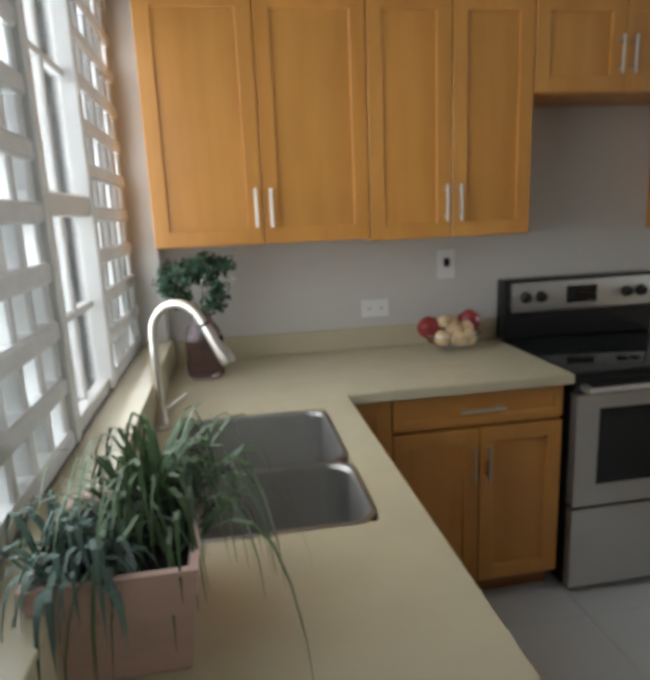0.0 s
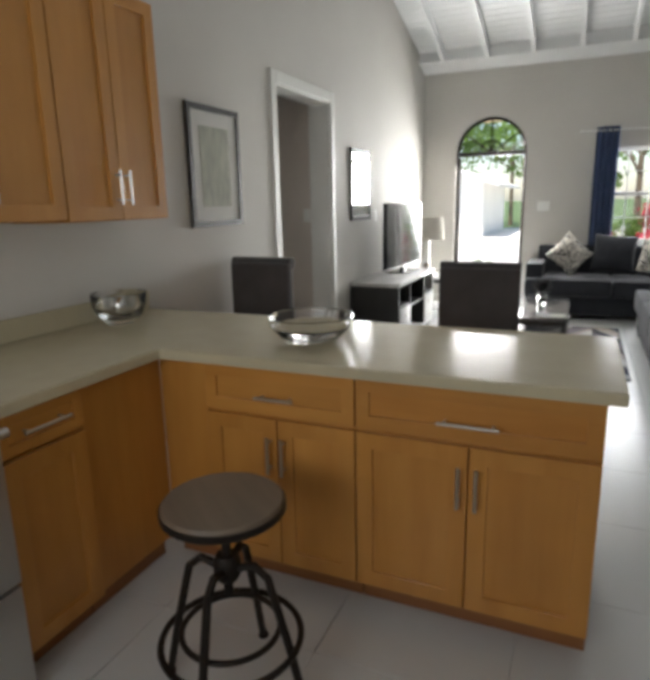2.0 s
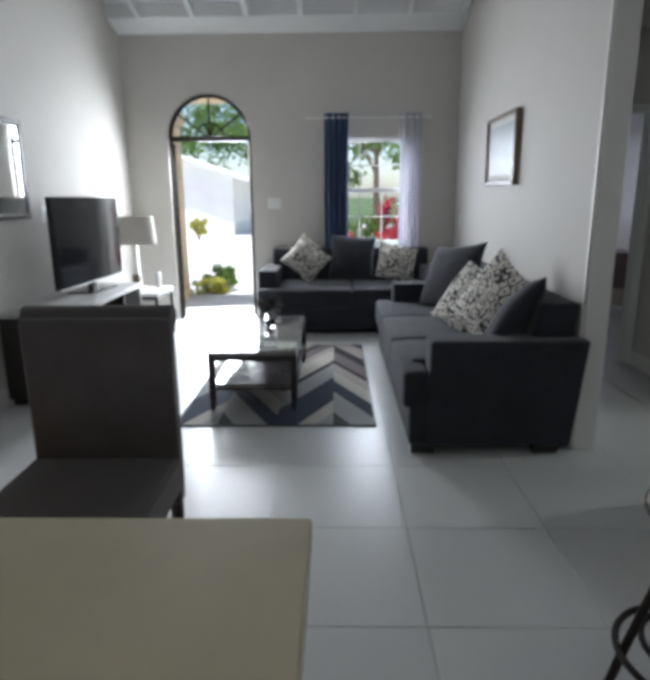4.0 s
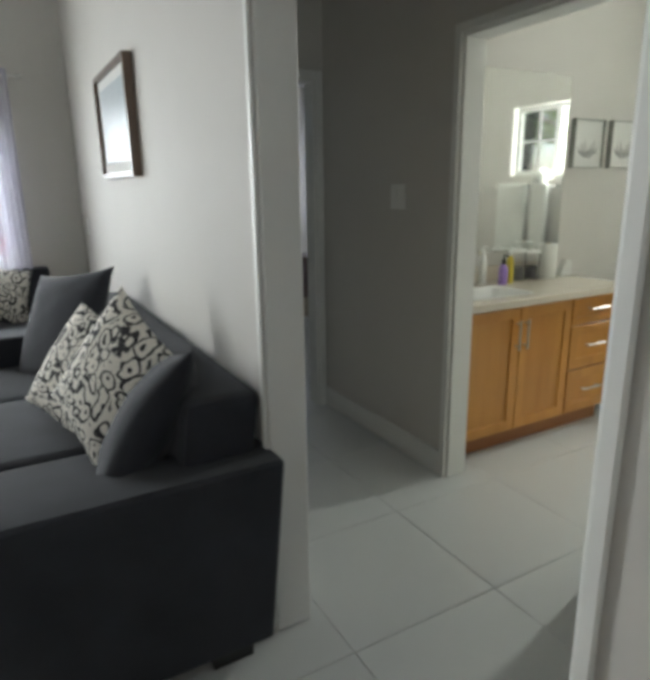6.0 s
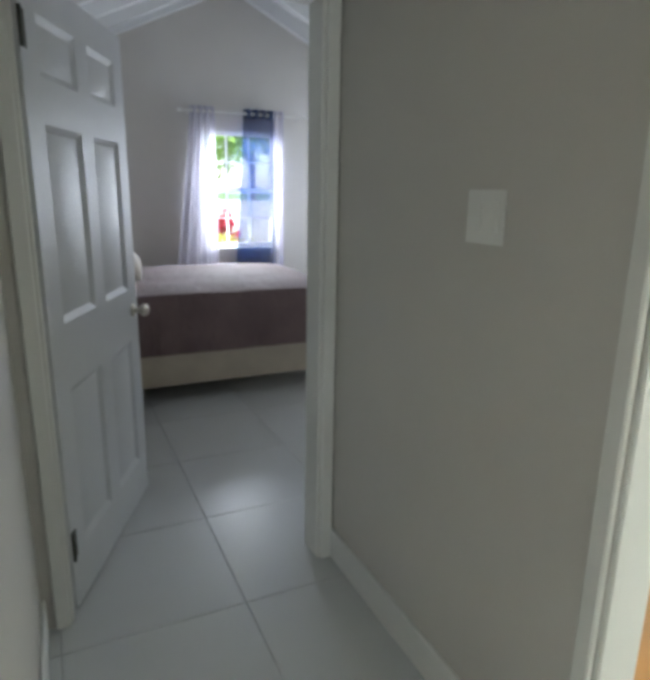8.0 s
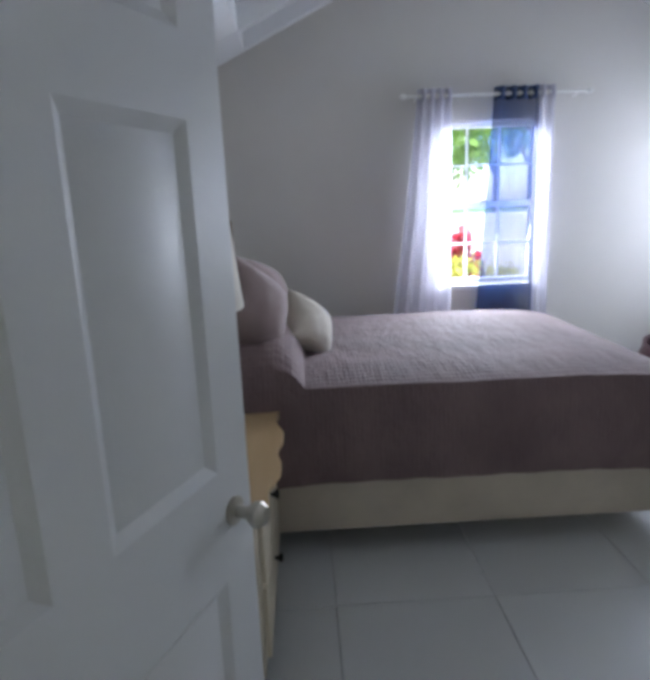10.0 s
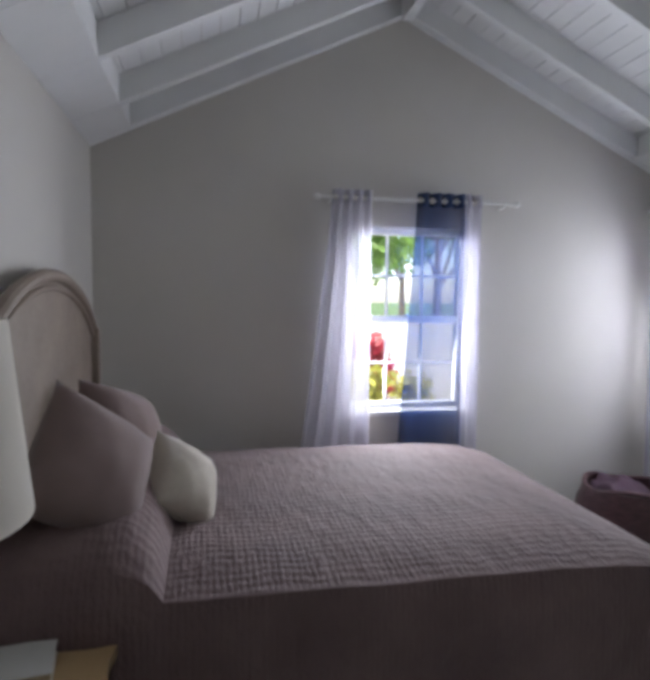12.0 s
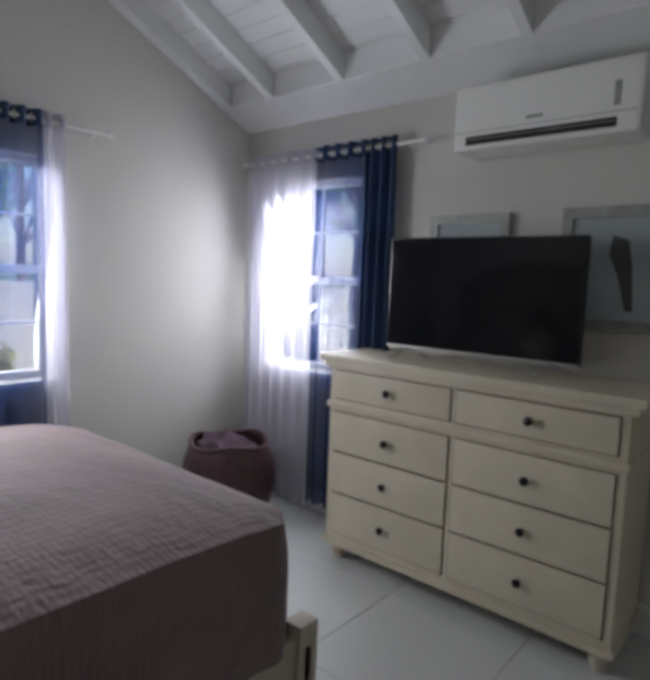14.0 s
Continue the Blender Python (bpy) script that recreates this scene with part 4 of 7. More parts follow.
cabinet("base_cabinet", (PF, 1.729, 0, 0, 0, -90), 0.601, 0.63, 0, BT, "honey maple peninsula cabinet with a drawer and two doors",
        [("drawer", 0, 0.696, 0.601, BT, ("h", 0.305, 0.768, 0.15))] + two_doors(0.601, 0.10, 0.686, False), 0.1, "kitchen base cabinets")
cabinet("base_cabinet", (PF, 1.127, 0, 0, 0, -90), 0.761, 0.63, 0, BT, "honey maple peninsula end cabinet with a drawer and two doors",
        [("drawer", 0, 0.696, 0.761, BT, ("h", 0.377, 0.762, 0.19))] + two_doors(0.761, 0.10, 0.686, False), 0.1, "kitchen base cabinets")
cabinet("base_cabinet", (0.375, 0.36, 0, 0, 0, 90), 1.585, 0.60, 0, 0.66, "honey maple sink cabinet under the window", two_doors(1.585, 0.10, 0.655, False), 0.1, "kitchen base cabinets")

# worktops with a sink cut-out; the sink
SX0, SX1, SY0, SYM, SY1 = -0.15, 0.305, 1.075, 1.37, 1.775
b = slab_with_holes("z", 0.8765, 0.915, [XW + 0.001, 0.412, 1.25], [0.34, 1.90, YN - 0.001], [(SX0, SX1, SY0, SY1), (0.412, 1.26, 0.34, 1.90)])
bmesh.ops.recalc_face_normals(b, faces=b.faces[:])
bmesh.ops.bevel(b, geom=[e for e in b.edges if len(e.link_faces) == 2 and e.calc_face_angle(0) > 1], offset=0.004, segments=2, affect="EDGES")
wt = single("worktop", b, QUARTZ, "beige speckled quartz worktop round the sink", "worktop")
part("backsplash", B(XW + 0.02, YN - 0.021, 0.916, 1.258, YN - 0.001, 1.01, 0.002, 1), QUARTZ, wt)
part("backsplash", B(XW + 0.001, 0.35, 0.916, XW + 0.019, YN - 0.022, 1.029, 0.002, 1), QUARTZ, wt)
part("sill", B(-0.318, 0.552, 1.0305, XW + 0.022, 2.438, 1.042, 0.002, 1), QUARTZ, wt)
b = slab_with_holes("z", 0.8765, 0.915, [2.032, 2.715, 3.45], [0.325, 1.905, YN - 0.001], [(2.03, 2.715, 0.32, 1.905)])
bmesh.ops.recalc_face_normals(b, faces=b.faces[:])
bmesh.ops.bevel(b, geom=[e for e in b.edges if len(e.link_faces) == 2 and e.calc_face_angle(0) > 1], offset=0.004, segments=2, affect="EDGES")
wt = single("worktop", b, QUARTZ, "beige quartz worktop of the peninsula", "worktop")
part("backsplash", B(2.032, YN - 0.021, 0.916, 3.45, YN - 0.001, 1.01, 0.002, 1), QUARTZ, wt)

sk = thing("kitchen_sink", (0, 0, 0), "undermount double-bowl stainless steel sink", "sink")


def basin(x0, y0, x1, y1, z1, z0, r=0.055):
    b = bmesh.new()

    def ringv(inset, z, rr):
        vs = []
        for cx, cy, a0 in ((x1 - inset - rr, y1 - inset - rr, 0), (x0 + inset + rr, y1 - inset - rr, 90), (x0 + inset + rr, y0 + inset + rr, 180), (x1 - inset - rr, y0 + inset + rr, 270)):
            for k in range(7):
                a = radians(a0 + 15 * k)
                vs.append(b.verts.new((cx + rr * math.cos(a), cy + rr * math.sin(a), z)))
        return vs
    rings = [ringv(-0.012, z1, r), ringv(0.0, z1, r), ringv(0.006, z1 - 0.01, r), ringv(0.012, z0 + 0.03, r), ringv(0.025, z0 + 0.006, r * 0.8), ringv(0.05, z0, r * 0.6)]
    for p, q in zip(rings, rings[1:]):
        for k in range(len(p)):
            b.faces.new((p[k], p[(k + 1) % len(p)], q[(k + 1) % len(q)], q[k]))
    b.faces.new(rings[-1])
    return b


part("bowl", basin(SX0 + 0.004, SYM + 0.012, SX1 - 0.004, SY1 - 0.004, 0.9165, 0.70), STEEL_SINK, sk)
part("bowl", basin(SX0 + 0.004, SY0 + 0.004, SX1 - 0.004, SYM - 0.006, 0.9165, 0.70), STEEL_SINK, sk)
part("divider", B(SX0 + 0.02, SYM - 0.008, 0.88, SX1 - 0.02, SYM + 0.014, 0.912, 0.006), STEEL_SINK, sk)
for y in ((SYM + SY1) / 2, (SY0 + SYM) / 2):
    part("drain", L([(0.0, 0.702), (0.03, 0.702), (0.042, 0.705), (0.044, 0.7008)], 20, ((SX0 + SX1) / 2, y, 0)), CHROME, sk)

fc = thing("kitchen_faucet", (-0.188, 1.745, 0.9155), "brushed nickel pull-down gooseneck faucet", "faucet")
part("base", L([(0, 0), (0.026, 0), (0.026, 0.006), (0.019, 0.014), (0.016, 0.05), (0.015, 0.06)], 20), NICKEL, fc)
arc = [(0, 0, 0.05), (0, 0, 0.285)]
for k in range(1, 15):
    a = math.pi - k * math.pi / 15 * 0.93
    d = 0.090 + 0.090 * math.cos(a)
    arc.append((d * 0.88, -d * 0.47, 0.285 + 0.095 * math.sin(a)))
part("spout", T(arc, 0.0125, 14), NICKEL, fc)
e, f_ = Vector(arc[-1]), (Vector(arc[-1]) - Vector(arc[-2])).normalized()
f_ = (f_ + Vector((0.25, -0.1, -0.3))).normalized()
part("collar", T([e, e + f_ * 0.008], 0.0145, 14), BLACK, fc)
part("spray_head", T([e + f_ * 0.008, e + f_ * 0.03, e + f_ * 0.115, e + f_ * 0.132], [0.0145, 0.016, 0.023, 0.020], 14), NICKEL, fc)
part("spray_button", B(-0.006, -0.004, -0.012, 0.006, 0.004, 0.012, 0.002), BLACK, fc).matrix_local = Matrix.Translation(e + f_ * 0.06 + Vector((0.016, -0.006, 0.008)))
part("lever", T([(0, 0, 0.045), (0.03, 0.02, 0.06), (0.075, 0.05, 0.085)], [0.008, 0.006, 0.005], 10), NICKEL, fc)

# range
rg = thing("range", (1.266, 1.905, 0), "stainless steel electric range with a black glass cooktop", "stove")
RW, RD = 0.758, 0.655
part("body", B(0, 0.03, 0.03, RW, RD, 0.895, 0.004), BLACK, rg, "black enamel sides")
part("cooktop", B(-0.001, 0.0, 0.896, RW + 0.001, RD - 0.05, 0.918, 0.007), BLACKGLASS, rg, "black ceramic glass cooktop")
part("front_band", B(0, 0.001, 0.835, RW, 0.03, 0.8955, 0.006), BLACK, rg)
dr = part("oven_door", slab_with_holes("x", -0.012, 0.029, [0.004, RW - 0.004], [0.385, 0.832], [(0.095, RW - 0.095, 0.47, 0.775)]), STEEL, rg, "brushed steel oven door")
part("oven_window", B(0.0952, -0.011, 0.4702, RW - 0.0952, 0.0, 0.7748, 0.001), OVENGLASS, dr, "dark oven window")
b = T([(0.012, -0.058, 0.86), (RW - 0.012, -0.058, 0.86)], 0.0135, 14)
for x in (0.03, RW - 0.03):
    box(b, x - 0.012, -0.056, 0.848, x + 0.012, 0.0005, 0.87, 0.003)
part("door_handle", b, STEEL, dr, "brushed steel bar handle")
part("storage_drawer", B(0.004, -0.010, 0.035, RW - 0.004, 0.029, 0.37, 0.006), STEEL, rg, "brushed steel storage drawer")
bp = part("back_panel", B(0, RD - 0.075, 0.9185, RW, RD, 1.195, 0.008), BLACK, rg)
part("control_panel", B(0.03, RD - 0.088, 1.045, RW - 0.02, RD - 0.0755, 1.18, 0.012), STEEL, bp, "brushed steel control panel")
part("display", B(0.30, RD - 0.0925, 1.075, 0.45, RD - 0.0885, 1.155, 0.003), BLACKGLASS, bp, "dark clock display")
for x in (0.095, 0.17, 0.60, 0.675):
    k = part("knob", L([(0, 0), (0.026, 0), (0.026, 0.006), (0.021, 0.010), (0.019, 0.028), (0.0, 0.03)], 20), BLACK, bp, "black control knob")
    k.matrix_local = pose(x, RD - 0.0885, 1.113, 90, 0, 0)
for x, y in ((0.05, 0.08), (RW - 0.05, 0.08), (0.05, RD - 0.05), (RW - 0.05, RD - 0.05)):
    part("foot", L([(0, 0), (0.018, 0), (0.018, 0.0295), (0, 0.0295)], 12, (x, y, 0)), BLACK, rg)

def plate(name, m, w, h, label, kind="switch"):
    """A wall plate; local front towards -y."""
    ob = thing(name, m, label, "switch" if kind == "switch" else "outlet")
    part("cover", B(-w / 2, -0.007, -h / 2, w / 2, 0, h / 2, 0.003), PLASTIC, ob)
    if kind == "switch":
        for x in ((-w * 0.22, w * 0.22) if w > 0.11 else (0,)):
            part("rocker", B(x - 0.018, -0.012, -h * 0.28, x + 0.018, -0.0071, h * 0.28, 0.002), PLASTIC, ob)
    elif kind == "outlet":
        for s in (-1, 1):
            off = (s * w * 0.22, 0) if w > h else (0, s * h * 0.2)
            q = part("socket", B(off[0] - 0.016, -0.009, off[1] - 0.016, off[0] + 0.016, -0.0071, off[1] + 0.016, 0.004), PLASTIC, ob)
            part("slot", B(off[0] - 0.007, -0.0096, off[1] - 0.005, off[0] - 0.004, -0.0091, off[1] + 0.006), INK, q)
            part("slot", B(off[0] + 0.004, -0.0096, off[1] - 0.005, off[0] + 0.007, -0.0091, off[1] + 0.006), INK, q)
    else:
        part("jack", B(-0.012, -0.016, -0.01, 0.012, -0.0071, 0.028, 0.003), BLACK, ob, "black adapter")
    return ob


plate("wall_outlet", (0.684, YN - 0.0005, 1.095), 0.125, 0.078, "white double outlet plate laid sideways above the worktop", "outlet")
plate("wall_outlet", (1.022, YN - 0.0005, 1.275), 0.082, 0.13, "white outlet plate with a dark adapter", "adapter")
plate("wall_outlet", (2.46, YN - 0.0005, 1.07), 0.115, 0.075, "white double outlet plate laid sideways", "outlet")
plate("light_switch", (7.26, YN - 0.0005, 1.29), 0.08, 0.12, "white light switch beside the mirror")
plate("light_switch", pose(XE - 0.0005, 0.97, 1.335, 0, 0, -90), 0.15, 0.12, "white light switch beside the front door")
plate("light_switch", pose(6.665, HS + 0.0005, 1.368, 0, 0, 180), 0.125, 0.122, "white light switch on the hall wall")
plate("light_switch", pose(4.36, YS + 0.0005, 1.33, 0, 0, 180), 0.08, 0.13, "white light switch beside the hall opening")
plate("light_switch", pose(6.0095, 2.82, 1.33, 0, 0, -90), 0.08, 0.12, "white light switch on the dim passage wall")
plate("wall_outlet", pose(9.0, YS + 0.0005, 1.15, 0, 0, 180), 0.08, 0.12, "white wall plate behind the sofa")


def blades(b, base, n, length, rise, spread, width, rng, mats_out=None):
    """Arching strap leaves from a crown."""
    for k in range(n):
        a = rng.uniform(0, 2 * math.pi)
        ln_ = length * rng.uniform(0.55, 1.1)
        up = rise * rng.uniform(0.4, 1.15)
        o = Vector(base) + Vector((rng.uniform(-spread, spread), rng.uniform(-spread, spread), 0))
        w = width * rng.uniform(0.6, 1.2)
        d, s = Vector((math.cos(a), math.sin(a), 0)), Vector((-math.sin(a), math.cos(a), 0))
        prev = None
        for i in range(8):
            t = i / 7
            p = o + d * ln_ * 0.78 * (1 - (1 - t) ** 1.6) + Vector((0, 0, up * math.sin(min(1, t * 1.3) * math.pi * 0.6) - ln_ * 0.85 * t ** 2.6))
            p.z = max(p.z, 0.006)
            ww = w * (1 - t ** 2) + 0.0004
            pair = (b.verts.new(p - s * ww), b.verts.new(p + s * ww + Vector((0, 0, ww * 0.3))))
            if prev:
                b.faces.new((prev[0], prev[1], pair[1], pair[0]))
            prev = pair


rng = random.Random(4)
pl = thing("potted_plant", (-0.135, 0.86, 0.9158), "artificial grassy plant in a pinkish wooden box on the worktop", "plant")
b = bmesh.new()
low, top, tin, lin = 0.088, 0.112, 0.100, 0.090
q = []
for hx, hy, z in ((low, 0.11, 0.0), (top, 0.135, 0.165), (tin, 0.123, 0.165), (lin, 0.11, 0.13)):
    q.append([b.verts.new((sx * hx, sy * hy, z)) for sx, sy in ((-1, -1), (1, -1), (1, 1), (-1, 1))])
b.faces.new(q[0])
for p1, p2 in zip(q, q[1:]):
    for k in range(4):
        b.faces.new((p1[k], p1[(k + 1) % 4], p2[(k + 1) % 4], p2[k]))
part("planter", b, POTGLAZE, pl, "pinkish wooden planter box")
part("soil", B(-0.092, -0.113, 0.12, 0.092, 0.113, 0.137, 0.003), SOIL, pl)
b = bmesh.new()
blades(b, (0.03, 0.06, 0.135), 70, 0.21, 0.17, 0.045, 0.0048, rng)
blades(b, (0.05, 0.0, 0.135), 46, 0.20, 0.14, 0.05, 0.0048, rng)
blades(b, (0.06, 0.02, 0.135), 6, 0.31, 0.19, 0.05, 0.0045, rng)
blades(b, (0.05, 0.07, 0.135), 44, 0.25, 0.18, 0.05, 0.0042, rng)
part("grass_leaves", b, LEAF1, pl, "dark green strap leaves")
b = bmesh.new()
blades(b, (-0.06, -0.03, 0.135), 70, 0.17, 0.11, 0.05, 0.0045, rng)
blades(b, (-0.05, -0.09, 0.14), 40, 0.12, 0.08, 0.03, 0.0055, rng)
part("pale_leaves", b, LEAF2, pl, "dusty blue-green leaves")


def leaf_cloud(b, centre, radii, n, size, rng, shell=0.5):
    for _ in range(n):
        v = Vector((rng.gauss(0, 1), rng.gauss(0, 1), rng.gauss(0, 1))).normalized()
        r = shell + (1 - shell) * rng.random()
        p = Vector(centre) + Vector((v.x * radii[0], v.y * radii[1], v.z * radii[2])) * r
        nrm = (v + Vector((rng.uniform(-1, 1), rng.uniform(-1, 1), rng.uniform(-0.4, 1)))).normalized()
        u = nrm.orthogonal().normalized()
        u.rotate(Matrix.Rotation(rng.uniform(0, 6.28), 3, nrm))
        w = nrm.cross(u)
        s = size * rng.uniform(0.6, 1.3)
        vs = [b.verts.new(p + u * s * x + w * s * y + nrm * s * z) for x, y, z in ((0, -1, 0), (0.42, -0.1, 0.12), (0, 1, -0.1), (-0.42, -0.1, 0.12))]
        b.faces.new(vs)


vs_ = thing("flower_vase", (-0.075, 2.30, 0.9158), "smoky plum glass vase with green artificial foliage", "vase")
prof = [(0.0, 0.0), (0.062, 0.0), (0.072, 0.015), (0.074, 0.14), (0.066, 0.19), (0.040, 0.225), (0.036, 0.262), (0.041, 0.27), (0.037, 0.27), (0.032, 0.262), (0.036, 0.225), (0.061, 0.188), (0.068, 0.14), (0.066, 0.02), (0.0, 0.012)]
part("jar", L(prof, 30), PURPLE, vs_)
b = bmesh.new()
for k in range(9):
    a = k * 0.7
    tube(b, [(0.012 * math.cos(a), 0.012 * math.sin(a), 0.10), (0.02 * math.cos(a), 0.02 * math.sin(a), 0.27), (0.09 * math.cos(a), 0.07 * math.sin(a), 0.36 + 0.03 * math.sin(a * 2))], 0.0018, 5)
part("stem", b, LEAF3, vs_)
b = bmesh.new()
for k in range(13):
    a = k * 2.4
    r = 0.025 + 0.085 * (k / 12) ** 0.7
    leaf_cloud(b, (r * math.cos(a) * 1.25, r * math.sin(a) * 0.8, 0.365 + rng.uniform(-0.06, 0.085)), (0.054, 0.047, 0.048), 110, 0.016, rng, 0.2)
part("foliage", b, LEAF3, vs_)
b = bmesh.new()
leaf_cloud(b, (0.05, -0.055, 0.395), (0.09, 0.05, 0.06), 30, 0.010, rng, 0.8)
part("blossom", b, MATBOARD, vs_, "tiny white blossoms")

fb = thing("fruit_bowl", pose(0.985, 2.42, 0.9158) @ Matrix.Scale(1.18, 4), "wire bowl of red and cream decorative balls", "bowl")
b = bmesh.new()
for r, z in ((0.045, 0.006), (0.085, 0.03), (0.105, 0.065)):
    tube(b, ring_pts((0, 0, z), r, 26), 0.0025, 6, True)
for k in range(14):
    a = k * math.pi / 7
    tube(b, [(r * math.cos(a), r * math.sin(a), z) for r, z in ((0.045, 0.006), (0.085, 0.03), (0.105, 0.065))], 0.0018, 5)
part("wire_bowl", b, SILVER, fb)
for k, (x, y, z, r, mt) in enumerate(((-0.085, 0.0, 0.088, 0.042, RED), (0.085, 0.03, 0.098, 0.042, RED), (-0.05, -0.05, 0.055, 0.031, POTP), (0.0, -0.03, 0.075, 0.033, POTP), (0.045, -0.05, 0.05, 0.03, POTP), (0.02, 0.045, 0.085, 0.034, POTP),
                                     (-0.03, 0.04, 0.08, 0.032, POTP), (0.06, 0.0, 0.075, 0.03, POTP), (-0.055, 0.01, 0.05, 0.033, RED), (0.005, -0.065, 0.05, 0.028, POTP), (-0.03, -0.01, 0.105, 0.027, POTP))):
    bb = bmesh.new()
    bmesh.ops.create_icosphere(bb, subdivisions=3, radius=r)
    for v in bb.verts:
        v.co *= 1 + 0.08 * noise.noise(v.co * 40 + Vector((k, 0, 0)))
        v.co += Vector((x, y, z))
    part("ball", bb, mt, fb, "glossy dark red ball" if mt is RED else "cream woven ball")


def glass_bowl(m, r, h, label):
    """A thick clear bowl with a heavy foot and a faceted, gently scalloped rim."""
    prof = [(0, 0), (0.50, 0), (0.56, 0.06), (0.78, 0.24), (0.95, 0.58), (1.0, 0.94), (0.985, 1.0), (0.955, 0.96), (0.90, 0.60), (0.72, 0.36), (0.50, 0.26), (0, 0.24)]
    b = L([(a * r, c * h) for a, c in prof], 48)
    for v in b.verts:
        q = math.hypot(v.co.x, v.co.y) / r
        if q > 0.6:
            k = 1 + 0.022 * (q - 0.6) * 2.5 * math.cos(12 * math.atan2(v.co.y, v.co.x))
            v.co.x, v.co.y = v.co.x * k, v.co.y * k
    return single("decorative_bowl", b, CLEAR, label, "bowl", at=m)


glass_bowl(pose(3.04, 1.42, 0.9158), 0.165, 0.10, "thick clear glass bowl with a scalloped rim on the peninsula")
glass_bowl(pose(3.08, 2.42, 0.9158, 0, 0, 30), 0.125, 0.14, "clear glass bowl of pale balls in the worktop corner")
for k, (x, y) in enumerate(((3.045, 2.385), (3.118, 2.39), (3.112, 2.458), (3.042, 2.452))):
    bb = bmesh.new()
    bmesh.ops.create_icosphere(bb, subdivisions=2, radius=0.034)
    single("decorative_ball", bb, PAPER if k % 2 else SILVER, "pale decorative ball in a glass bowl", "ornament", "balls in the bowl", at=pose(x, y, 0.995 + 0.012 * (k % 2)))


def stool(m, label):
    ob = thing("bar_stool", m, label, "stool", "swivel stools")
    part("seat", L([(0.0, 0.606), (0.165, 0.606), (0.172, 0.610), (0.174, 0.625), (0.168, 0.634), (0.0, 0.636)], 36), SEATWOOD, ob, "round grey-brown wooden seat")
    part("seat_band", L([(0.150, 0.600), (0.176, 0.600), (0.178, 0.603), (0.178, 0.622), (0.1755, 0.622), (0.1755, 0.6035), (0.150, 0.6045)], 36), IRON, ob)
    part("screw_post", T([(0, 0, 0.33), (0, 0, 0.605)], 0.014, 12), IRON, ob)
    part("hub", L([(0, 0.38), (0.03, 0.38), (0.04, 0.40), (0.04, 0.44), (0.03, 0.46), (0.0, 0.46)], 20), IRON, ob)
    for k in range(4):
        a = radians(45 + 90 * k)
        c, s = math.cos(a), math.sin(a)
        part("leg", T([(0.035 * c, 0.035 * s, 0.42), (0.085 * c, 0.085 * s, 0.435), (0.125 * c, 0.125 * s, 0.40), (0.152 * c, 0.152 * s, 0.30), (0.186 * c, 0.186 * s, 0.17), (0.214 * c, 0.214 * s, 0.045), (0.226 * c, 0.226 * s, 0.012)], 0.0125, 10), IRON, ob)
        part("foot", L([(0, 0), (0.018, 0), (0.018, 0.008), (0.012, 0.018), (0, 0.02)], 12, (0.226 * c, 0.226 * s, 0)), IRON, ob)
    part("foot_ring", T(ring_pts((0, 0, 0.185), 0.207, 44), 0.010, 8, True), IRON, ob)
    part("inner_ring", T(ring_pts((0, 0, 0.215), 0.145, 32), 0.009, 8, True), IRON, ob)
    return ob


st = stool(pose(2.265, 1.345, 0, 0, 0, 52), "swivel bar stool with a round wooden seat and iron legs")
copy_thing(st, pose(3.96, -0.70, 0, 0, 0, 30))

# pub table by the hall wall
pt = thing("bistro_table", (3.435, -0.715, 0), "dark-topped bistro table with bent iron legs", "table")
part("tabletop", B(-0.31, -0.29, 0.905, 0.31, 0.29, 0.922, 0.004), BLACKGLASS, pt, "dark glass tabletop")
b = slab_with_holes("z", 0.903, 0.924, [-0.313, 0.313], [-0.293, 0.293], [(-0.3105, 0.3105, -0.2905, 0.2905)])
part("edge_band", b, CHROME, pt, "thin bright metal edge")
for sx in (-1, 1):
    for sy in (-1, 1):
        part("leg", T([(sx * 0.285, sy * 0.265, 0.904), (sx * 0.275, sy * 0.255, 0.75), (sx * 0.22, sy * 0.20, 0.48), (sx * 0.205, sy * 0.19, 0.34), (sx * 0.24, sy * 0.225, 0.14), (sx * 0.31, sy * 0.275, 0.015)], 0.011, 10), IRON, pt)
        part("foot", L([(0, 0), (0.022, 0), (0.024, 0.01), (0.014, 0.024), (0, 0.026)], 14, (sx * 0.315, sy * 0.278, 0)), IRON, pt)
b = bmesh.new()
for sy in (-1, 1):
    tube(b, [(-0.21, sy * 0.193, 0.40), (0.21, sy * 0.193, 0.40)], 0.008, 8)
for sx in (-1, 1):
    tube(b, [(sx * 0.21, -0.193, 0.40), (sx * 0.21, 0.193, 0.40)], 0.008, 8)
part("stretcher", b, IRON, pt)


